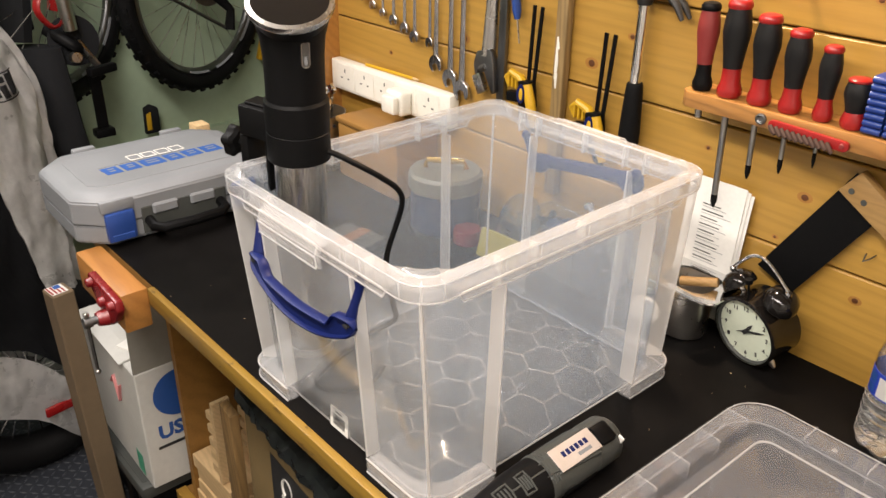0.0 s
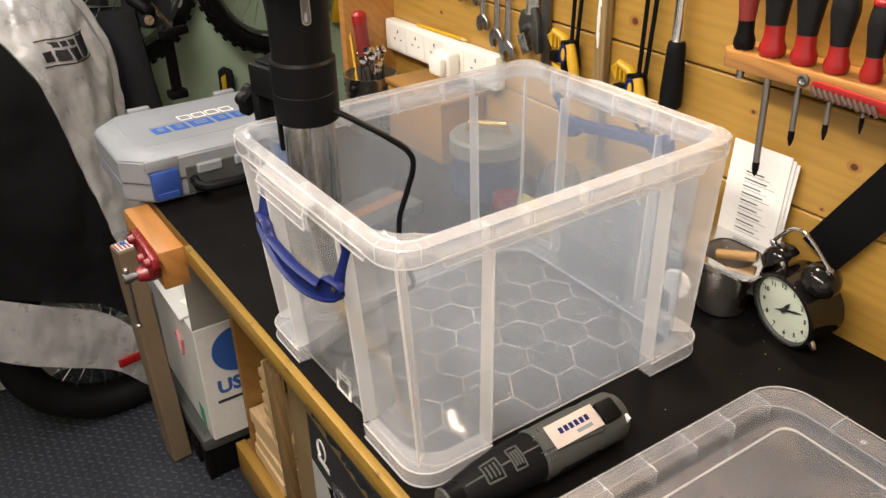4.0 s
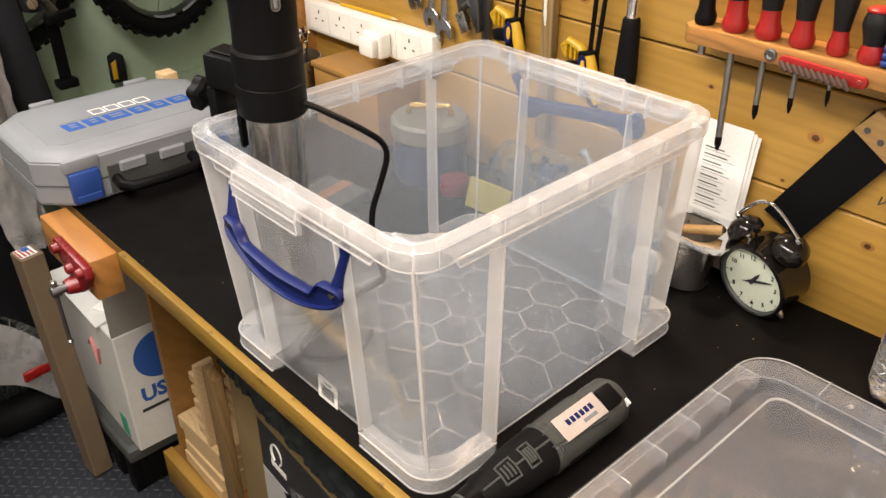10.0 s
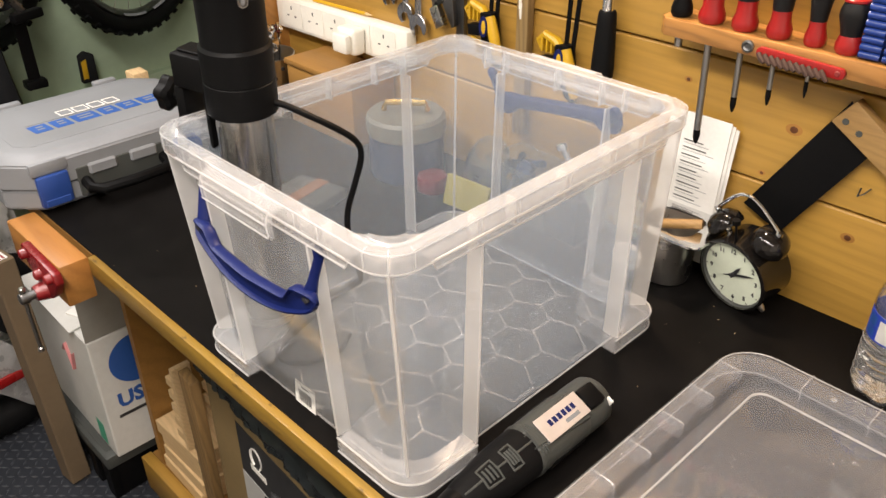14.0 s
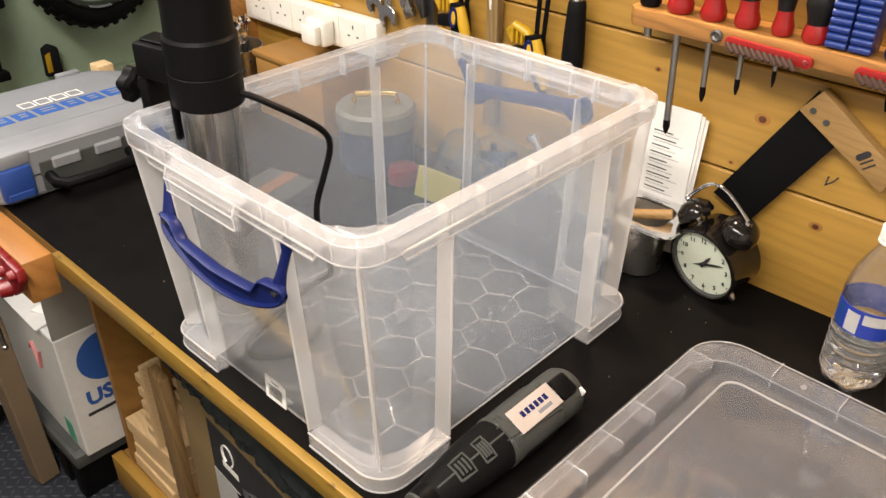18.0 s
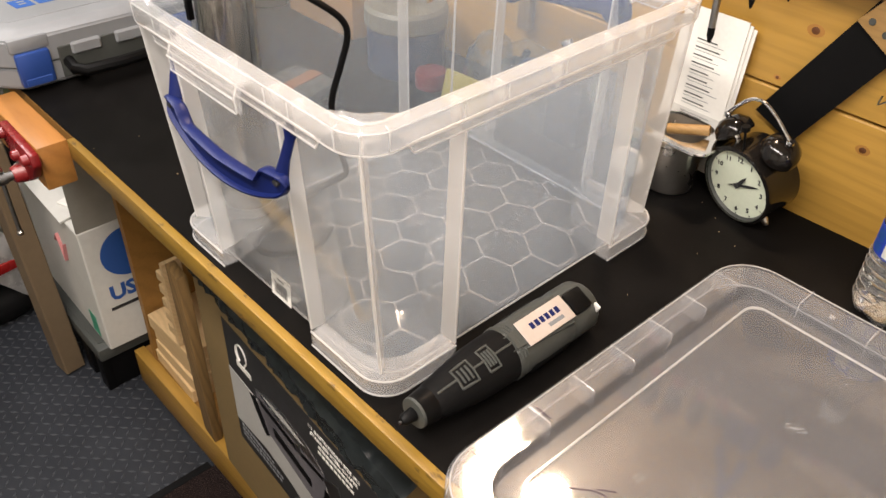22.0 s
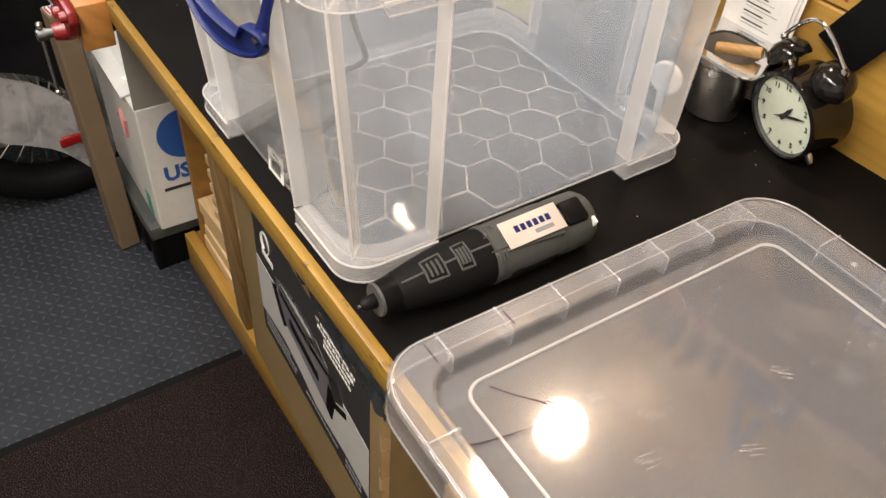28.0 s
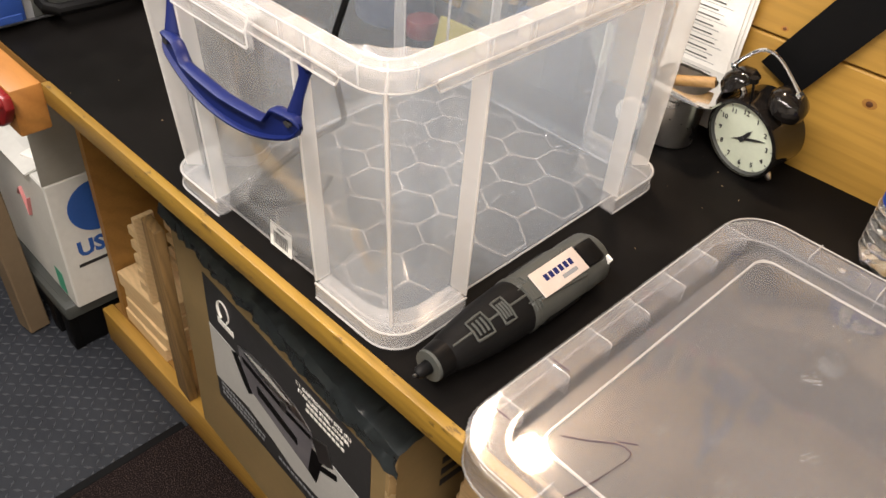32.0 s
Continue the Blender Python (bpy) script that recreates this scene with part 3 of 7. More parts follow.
            for along_x in (0, 1):
                # short end wall of the foot
                if along_x:
                    part("foot_end", bm_box(*sorted((sx * ex, sx * (ex + 0.002))), *sorted((sy * (WY + 0.0005), sy * (FY - 0.0023))), 0.0024, FH - 0.002), PPRIM, box)
                    a = [(ex, WY + 0.0007), (ex, FY - 0.0005), (ex + 0.0024, FY - 0.0005), (ex + 0.0024, WY + 0.0007)]
                    b = [(ex + 0.001, 0.2192), (ex + 0.001, 0.2340), (ex + 0.0034, 0.2340), (ex + 0.0034, 0.2192)]
                else:
                    part("foot_end", bm_box(*sorted((sx * 0.1722, sx * (FX - 0.0023))), *sorted((sy * ey, sy * (ey + 0.002))), 0.0024, FH - 0.002), PPRIM, box)
                    a = [(0.1724, ey), (FX - 0.0005, ey), (FX - 0.0005, ey + 0.0024), (0.1724, ey + 0.0024)]
                    b = [(0.1752, ey - 0.001), (0.1925, ey - 0.001), (0.1925, ey + 0.0014), (0.1752, ey + 0.0014)]
                z0, z1 = FH + 0.0038, 0.2686
                fl = bmesh.new()
                rings(fl, [[(sx * x, sy * y, z0) for x, y in a], [(sx * x, sy * y, z1) for x, y in b]])
                fin = part("flange", fl, PPFIN, box)
                # pale strips along both fin edges, drawn as light caught there
                for p, q, th in ((1, 2, 0.0014), (0, 3, 0.0012)):
                    part("flange_edge", bm_sweep([(sx * (a[p][0] + a[q][0]) / 2, sy * (a[p][1] + a[q][1]) / 2, z0), (sx * (b[p][0] + b[q][0]) / 2, sy * (b[p][1] + b[q][1]) / 2, z1)], th, 6), PPEDGE, fin)
            rib = bmesh.new()
            w = 0.0011
            rows_ = ((0.1603, WY - 0.0112, 0.0148, FH + 0.003), (0.1638, 0.2068, 0.0190, 0.2800))
            rings(rib, [[(sx * (x + dx), sy * (y + dy), zz) for dx, dy in ((w, -w), (d + w, d - w), (d - w, d + w), (-w, w))] for x, y, d, zz in rows_])
            rb = part("corner_rib", rib, PPFIN, box)
            # rib and foot edges get the same drawn-on bright strips
            part("rib_edge", bm_sweep([(sx * (x + d), sy * (y + d), zz) for x, y, d, zz in rows_], 0.0017, 6), PPEDGE, rb)
            part("foot_edge", bm_sweep([(sx * x, sy * y, FH) for x, y in path], 0.0012, 6), PPEDGE, box)
            part("foot_edge", bm_sweep([(sx * x, sy * y, 0.0022) for x, y in path], 0.0011, 6), PPEDGE, box)
    # pale strips added for the light gathering in the edges of the rim and of the tub's foot
    for hx, hy, zz, r, th in ((0.1952, 0.2367, 0.3003, 0.036, 0.0006), (0.1792, 0.2227, 0.3008, 0.024, 0.0005), (0.1945, 0.2360, 0.2806, 0.036, 0.0009), (0.1710, 0.2055, 0.0030, 0.040, 0.0013)):
        dy = 0.0045 if zz < 0.01 else 0.0
        loop = [(x, y + dy, zz) for x, y in round_rect(-hx, hx, -hy, hy, r, 8)]
        part("moulded_edge", bm_sweep(loop + loop[:1], th, 6), PPEDGE if zz < 0.29 else PPFIN, box)
    # lid catch ledges on the short sides
    for s in (-1, 1):
        prof = [(0.2352, 0.3005), (0.249, 0.298), (0.253, 0.287), (0.251, 0.271), (0.248, 0.271), (0.2495, 0.286), (0.246, 0.2945), (0.2352, 0.2965)]
        c = bmesh.new()
        rings(c, [[(x, s * y, z) for y, z in prof] for x in (-0.066, -0.062, 0.046, 0.052)])
        cl = part("catch_ledge", c, PPRIM, box, "moulded catch ledge for the lid")
        for yy, zz in ((0.2535, 0.2715), (0.2548, 0.2855), (0.2505, 0.2975), (0.2385, 0.3012)):
            part("ledge_rib", bm_sweep([(-0.064, s * yy, zz), (0.049, s * yy, zz)], 0.0011, 6), PPFIN, cl)
        for xx in (-0.064, 0.049):
            part("ledge_rib", bm_sweep([(xx, s * 0.2525, 0.272), (xx, s * 0.2540, 0.286), (xx, s * 0.2500, 0.2975)], 0.0009, 6), PPFIN, cl)
    # raised honeycomb on the floor of the tub
    hexes = bmesh.new()
    R, w = 0.0336, 0.0011
    seen = set()
    for i in range(-6, 7):
        for j in range(-6, 7):
            cx, cy = 0.0200 + R * math.sqrt(3) * (i + 0.5 * (j % 2)), -0.014 + 1.5 * R * j
            for k in range(6):
                p = [Vector((cx + R * math.sin(radians(60 * q)), cy + R * math.cos(radians(60 * q)))) for q in (k, k + 1)]
                mid = tuple((p[0] + p[1]) * 500)
                mid = (round(mid[0]), round(mid[1]))
                if mid in seen:
                    continue
                seen.add(mid)
                d = (p[1] - p[0]).normalized() * w
                q = Vector((-d.y, d.x))
                for u in range(6):
                    e0, e1 = p[0].lerp(p[1], u / 6), p[0].lerp(p[1], (u + 1) / 6)
                    if any(abs(e.x) > 0.166 or not -0.197 < e.y < 0.205 for e in (e0, e1)):
                        continue
                    base = [e0 + q, e0 - q, e1 - q, e1 + q]
                    rings(hexes, [[(v.x, v.y, floor_height(v.x, v.y) + 0.0002) for v in base], [(v.x, v.y, floor_height(v.x, v.y) + 0.0018) for v in base]])
    tagged(part("honeycomb", hexes, PPHEX, box, "raised honeycomb ribs"), kind="stuff")
    # handles: a bowed grip with a pierced eye at each end, hung from two straps
    HX = -0.011
    for s in (-1, 1):
        h = part("handle", bmesh_handle(s, HX), BLUE, box, "royal blue plastic carrying handle", smooth=50)
        for sx in (-1, 1):
            eye = 0.2150 if s < 0 else 0.2330 + 0.012 * sx
            spike = s < 0 and sx < 0
            thick = [0.0080, 0.0052, 0.0030, 0.0012] if spike else [0.0072, 0.0048, 0.0046, 0.0072]
            rise = 0.266 - eye
            part("hanger", bm_sweep([(HX + sx * 0.0930, s * 0.2370, eye + 0.001), (HX + sx * 0.0965, s * 0.2330, eye + 0.41 * rise), (HX + sx * 0.1005, s * 0.2285, eye + 0.80 * rise), (HX + sx * 0.1020, s * 0.2272, 0.266)], thick, 10, flat=0.6), BLUE, h)
            if not spike:
                part("hanger_knob", moved(bm_lathe([(0.004, -0.004), (0.0068, -0.002), (0.0068, 0.002), (0.004, 0.004)], 12), pose(HX + sx * 0.1020, s * 0.2262, 0.2655, 90)), BLUE, h)
            part("eye_hole", moved(bm_lathe([(0.0027, -0.0062), (0.0027, 0.0062)], 14), pose(HX + sx * 0.0945, s * 0.2385, eye, 90) @ Matrix.Diagonal((1.5, 1, 1, 1))), INK, h)
    label_at = pose(0.0, -0.2036, 0.0190, -3.4)
    lab = part("barcode_label", moved(bm_box(-0.0185, 0.0185, -0.0003, 0.0003, -0.0155, 0.0155), label_at), PAPER, box, "white barcode label")
    rnd = random.Random(4)
    x = -0.012
    while x < 0.011:
        w = rnd.choice((0.0006, 0.0010, 0.0016))
        part("bar", moved(bm_box(x, x + w, -0.0006, -0.0003, -0.010, 0.006), label_at), INK, lab)
        x += w + rnd.choice((0.0007, 0.0012))
    part("bar", moved(bm_box(-0.007, 0.007, -0.0006, -0.0003, 0.0095, 0.0115), label_at), INK, lab)
    # fine scuffs on the long side wall
    scuffs = bmesh.new()
    for k in range(46):
        y, z = rnd.uniform(-0.16, 0.18), rnd.uniform(0.05, 0.25)
        hx_ = 0.1722 + 0.0029 * (z - 0.008) / 0.254 + 0.0004
        L, a = rnd.choice((0.0006, 0.0008, 0.001, 0.002, 0.012)), rnd.uniform(-0.5, 0.5)
        dy, dz, q = L * math.cos(a), L * math.sin(a), 0.00022
        rings(scuffs, [[(hx_ + o, y, z - q), (hx_ + o, y + dy, z + dz - q), (hx_ + o, y + dy, z + dz + q), (hx_ + o, y, z + q)] for o in (0.0, 0.0002)])
    tagged(part("scuffs", scuffs, PPEDGE, box, "fine scuffs and specks"), kind="stuff")
    return box


def bmesh_handle(s, hx):
    bm = bmesh.new()
    loops = []
    for i in range(41):
        u = -1 + 2 * i / 40
        x = hx + 0.1065 * u
        a = abs(u)
        low = 0.1775 + 0.0285 * a**2.2
        rise = min(1.0, max(0.0, (a - 0.58) / 0.15))
        high = 0.2025 + 0.006 * a + 0.0165 * rise * rise * (3 - 2 * rise)
        if s > 0:
            # the other handle is pushed up and sits a little askew
            lobe = rise * rise * (3 - 2 * rise)
            low = 0.2285 + 0.014 * u - 0.010 * lobe
            high = 0.2460 + 0.014 * u + 0.002 * lobe
        if a > 0.90:
            e = (a - 0.90) / 0.10
            cut = 1 - math.sqrt(max(0.0, 1 - e * e))
            mid = (low + high) / 2 - 0.001
            low, high = low + (mid - low) * cut * 0.9, high + (mid - high) * cut * 0.9
        bulge = (0.0062 + 0.0010 * (1 - a**2)) * (math.sqrt(max(0.08, 1 - ((a - 0.90) / 0.10) ** 2)) if a > 0.90 else 1.0)
        out = 0.2385 + 0.006 * (1 - a**2)
        face = out + bulge * 0.30
        loops.append([(x, s * (out - bulge), low + 0.003), (x, s * (out - bulge * 0.5), low), (x, s * (out + bulge * 0.8), low), (x, s * (out + bulge), low + 0.0012),
                      (x, s * (out + bulge), low + 0.0028), (x, s * face, low + 0.0042), (x, s * face, high - 0.0042),
                      (x, s * (out + bulge), high - 0.0028), (x, s * (out + bulge), high - 0.0012), (x, s * (out + bulge * 0.6), high), (x, s * (out - bulge * 0.5), high), (x, s * (out - bulge), high - 0.003)])
    return rings(bm, loops)


storage_box()


# ---- lid lying on the bench ----
def scratch_line(bm, x, y, a, length, w):
    dx, dy = length * math.cos(a), length * math.sin(a)
    nx, ny = -w * math.sin(a), w * math.cos(a)
    rings(bm, [[(x + nx, y + ny, z), (x - nx, y - ny, z), (x + dx - nx * 0.4, y + dy - ny * 0.4, z), (x + dx + nx * 0.4, y + dy + ny * 0.4, z)] for z in (0.0201, 0.0204)])


def box_lid():
    lid = thing("box_lid", "clear plastic box lid with a ribbed rim lying on the bench", "lid", pose(0.307, 0.215, TOP, 0, 0, -1.0))
    hx, hy = 0.200, 0.243
    plate = bmesh.new()
    # plate, step up, outer rim with a down-turned skirt
    steps = [(hx - 0.062, hy - 0.055, 0.0200, -0.02), (hx - 0.034, hy - 0.034, 0.0195, -0.018), (hx - 0.031, hy - 0.031, 0.0330, -0.016),
             (hx - 0.004, hy - 0.004, 0.0352, -0.004), (hx, hy, 0.0320, 0), (hx + 0.001, hy + 0.001, 0.0015, 0), (hx - 0.0015, hy - 0.0015, 0.0015, 0),
             (hx - 0.0025, hy - 0.0025, 0.0310, 0), (hx - 0.006, hy - 0.006, 0.0328, -0.004), (hx - 0.033, hy - 0.033, 0.0312, -0.018), (hx - 0.036, hy - 0.036, 0.0175, -0.02), (hx - 0.062, hy - 0.055, 0.0178, -0.02)]
    loops = [[(x, y, z) for x, y in round_rect(-a, a, -b, b, 0.052 + d, 7)] for a, b, z, d in steps]
    rings(plate, loops, closed_ends=True)
    part("panel", plate, PPLID, lid, "scratched clear panel with a moulded rim")
    line = bmesh.new()
    ring_at = lambda d, z: [(x, y, z) for x, y in round_rect(-hx + d, hx - d, -hy + d * 1.15, hy - d * 0.97, 0.018, 5)]
    rings(line, [ring_at(0.0525, 0.0205), ring_at(0.0530, 0.0222), ring_at(0.0544, 0.0222), ring_at(0.0549, 0.0205), ring_at(0.0525, 0.0205)], closed_ends=False)
    part("bead", line, PPFIN, lid, "raised white bead")
    for s in (-1, 1):
        for along_x, n, first, step, half in ((0, 7, -0.177, 0.0607, hx), (1, 5, -0.106, 0.076, hy)):
            for i in range(n):
                u = first + step * i
                at = (lambda v, z: (u, s * v, z)) if along_x else (lambda v, z: (s * v, u, z))
                lo, hi = half - 0.033, half - 0.0035
                box_ = (u - 0.0007, u + 0.0007, *sorted((s * lo, s * hi))) if along_x else (*sorted((s * lo, s * hi)), u - 0.0007, u + 0.0007)
                g = part("gusset", bm_box(*box_, 0.014, 0.0368), PPLID, lid)
                # pale strip drawn as the light along the gusset's edge
                part("gusset_edge", bm_sweep([at(lo, 0.0195), at(lo, 0.0360), at(lo + 0.003, 0.0372), at(hi, 0.0372)], 0.0009, 5), PPRIM, g)
    # lid rim edges brightened by added pale strips
    for d, zz, r in ((0.004, 0.0353, 0.048), (0.0, 0.003, 0.052)):
        loop = [(x, y, zz) for x, y in round_rect(-hx + d, hx - d, -hy + d, hy - d, r, 7)]
        part("moulded_edge", bm_sweep(loop + loop[:1], 0.0008, 6), PPFIN, lid)
    part("moulding_dot", moved(bm_lathe([(0.0035, 0), (0.003, 0.0012)], 14), pose(-0.073, hy - 0.024, 0.0345)), PPRIM, lid)
    # felt-pen cut marks by one corner
    pen = lambda pts, w=0.0007: part("pen_mark", bm_sweep(pts, w, 5, flat=0.3), PENINK, lid, "thin purple-black felt-pen line")
    pen(flowing([(-0.137, -0.160, 0.0206), (-0.118, -0.146, 0.0206), (-0.099, -0.130, 0.0207), (-0.086, -0.131, 0.0207), (-0.087, -0.152, 0.0207), (-0.091, -0.176, 0.0207), (-0.097, -0.203, 0.0207), (-0.111, -0.216, 0.0207)], 4))
    pen(flowing([(-0.098, -0.205, 0.0207), (-0.094, -0.190, 0.0208), (-0.089, -0.170, 0.0208)], 4), 0.0008)
    pen([(-0.101, -0.128, 0.0207), (-0.088, -0.118, 0.0207)])
    pen([(-0.1925, -0.190, 0.0345), (-0.170, -0.190, 0.0350)])
    pen([(-0.1925, -0.110, 0.0345), (-0.172, -0.110, 0.0350)])
    rnd = random.Random(17)
    marks = bmesh.new()
    for k in range(460):
        x, y, a = rnd.uniform(-0.125, 0.135), rnd.uniform(-0.175, 0.185), rnd.uniform(0, 3.14)
        L = rnd.choice((0.0004, 0.0005, 0.0007, 0.0012, 0.003))
        scratch_line(marks, x, y, a, L, 0.00022)
    for k in range(11):
        # bundles of parallel scuffs
        x, y, a = rnd.uniform(-0.10, 0.11), rnd.uniform(-0.15, 0.16), rnd.uniform(0.9, 1.7)
        for q in range(rnd.randint(3, 6)):
            scratch_line(marks, x + 0.003 * q + rnd.uniform(-0.001, 0.001), y + rnd.uniform(-0.004, 0.004), a + rnd.uniform(-0.06, 0.06), rnd.uniform(0.005, 0.015), 0.00011)
    tagged(part("scratches", marks, PPEDGE, lid, "fine scratches and specks"), kind="stuff")
    return lid


box_lid()


# ---- rotary tool ----
def rotary_tool():
    # axis along local +x from the nose to the battery end, resting on the bench
    m = Matrix.Translation((0.0430, 0.0105, TOP + 0.0300)) @ Matrix.Rotation(math.atan2(0.250, -0.001), 4, "Z") @ Matrix.Rotation(radians(1.0), 4, "Y") @ Matrix.Rotation(radians(24), 4, "X") @ Matrix.Diagonal((0.97, 1.03, 1.02, 1))
    t = thing("rotary_tool", "grey and black cordless rotary tool lying on the bench", "power tool", m)

    def body(prof, seg=28, flat=1.0):
        b = moved(bm_lathe([(r, x) for x, r in prof], seg), Matrix.Rotation(radians(90), 4, "Y"))
        return b
    part("grip", body([(0.030, 0.0165), (0.036, 0.0185), (0.060, 0.0225), (0.090, 0.0262), (0.118, 0.0275), (0.130, 0.0275)]), RUBBER, t, "black rubber grip")
    part("nose_cone", body([(0.0142, 0.0155), (0.030, 0.0172), (0.033, 0.0165)]), BLACK, t)
    part("nose_ring", body([(0.0110, 0.0128), (0.0112, 0.0150), (0.0140, 0.0156)]), GREYTOOL, t, "grey ring")
    part("nose", body([(0.0125, 0.0100), (0.013, 0.0138), (0.0132, 0.0138)]), BLACK, t)
    part("collet", body([(-0.004, 0.0035), (0.0, 0.006), (0.010, 0.0068), (0.0124, 0.0068)], 12), BLACK, t, "blackened collet nut")
    part("bit", body([(-0.007, 0.0014), (-0.0042, 0.0016)], 10), DARKSTEEL, t)
    part("collar", body([(0.130, 0.0280), (0.133, 0.0287), (0.137, 0.0287), (0.140, 0.0280)]), GREYTOOL, t)
    part("motor_housing", body([(0.1402, 0.0278), (0.170, 0.0285), (0.205, 0.0285), (0.214, 0.0275)]), GREYTOOL, t, "grey motor housing")
    part("side_grip", moved(bm_box(0.145, 0.212, -0.0296, -0.010, -0.016, 0.010, 0.008, 3), pose(0, 0, 0, 0, 0, 0)), RUBBER, t)
    part("side_grip", moved(bm_box(0.145, 0.212, 0.010, 0.0296, -0.016, 0.010, 0.008, 3), pose(0, 0, 0, 0, 0, 0)), RUBBER, t)
    part("battery", joined(body([(0.2142, 0.0272), (0.225, 0.0280), (0.252, 0.0275), (0.258, 0.0240)])), GREYTOOL, t, "clip-in battery")
    part("battery_catch", bm_box(0.218, 0.246, -0.013, 0.013, 0.020, 0.0300, 0.004, 2), BLACK, t)
    part("battery_label", bm_box(0.2488, 0.2520, -0.020, -0.012, 0.0180, 0.0275, 0.001, 1), PAPER, t)
    top = bmesh.new()
    rings(top, [[(x, y, 0.010) for x, y in ((0.120, -0.013), (0.215, -0.020), (0.215, 0.020), (0.120, 0.013))],
                [(x, y, z) for x, y, z in ((0.128, -0.011, 0.0292), (0.213, -0.017, 0.0312), (0.213, 0.017, 0.0312), (0.128, 0.011, 0.0292))]])
    bmesh.ops.bevel(top, geom=top.edges[:], offset=0.003, segments=2, affect="EDGES")
    part("top_shell", top, GREYTOOL, t)
    plate = part("name_plate", moved(bm_box(0.144, 0.213, -0.0135, 0.0135, 0, 0.0010, 0.0004, 1), pose(0, 0, 0.0272, 0, -1.2)), PLATE, t, "brushed metal name plate")
    for i in range(6):
        part("mark", moved(bm_box(0.158 + 0.0075 * i, 0.1632 + 0.0075 * i, -0.0010, 0.0056, 0.0011, 0.0014), pose(0, 0, 0.0272, 0, -1.2)), BLUE, plate)
    part("mark", moved(bm_box(0.178, 0.200, -0.0085, -0.0045, 0.0011, 0.0013), pose(0, 0, 0.0272, 0, -1.2)), GREYCASE, plate)
    for i in range(3):
        part("vent_ridge", bm_sweep([(0.1335 + 0.0040 * i, 0.0288 * math.cos(a), 0.0288 * math.sin(a)) for a in [radians(52 + 7.6 * k) for k in range(11)]], 0.0012, 6), GREYTOOL, t)
    # grey outlines moulded on the grip
    r_at = lambda x: float(np.interp(x, (0.030, 0.036, 0.060, 0.090, 0.118, 0.130), (0.0165, 0.0185, 0.0225, 0.0262, 0.0275, 0.0275)))
    on = lambda x, a: (x, r_at(x) * 1.01 * math.sin(radians(a)), r_at(x) * 1.01 * math.cos(radians(a)))
    for x0, x1 in ((0.058, 0.078), (0.092, 0.106)):
        p = [on(x0, -26), on(x0, 0), on(x0, 26), on((x0 + x1) / 2, 26), on(x1, 26), on(x1, 0), on(x1, -26), on((x0 + x1) / 2, -26), on(x0, -26)]
        part("grip_outline", bm_sweep(p, 0.0013, 6), GREYTOOL, t)
        for k in range(3):
            xx = x0 + (x1 - x0) * (k + 1) / 4
            part("grip_rib", bm_sweep([on(xx, -17), on(xx, 0), on(xx, 17)], 0.0013, 6), GREYTOOL, t)
    part("grip_line", bm_sweep([on(0.034, 0), on(0.058, 0)], 0.0012, 6), GREYTOOL, t)
    part("grip_line", bm_sweep([on(0.078, 0), on(0.092, 0)], 0.0012, 6), GREYTOOL, t)
    part("grip_line", bm_sweep([on(0.106, 0), on(0.130, 0)], 0.0012, 6), GREYTOOL, t)
    return t


rotary_tool()


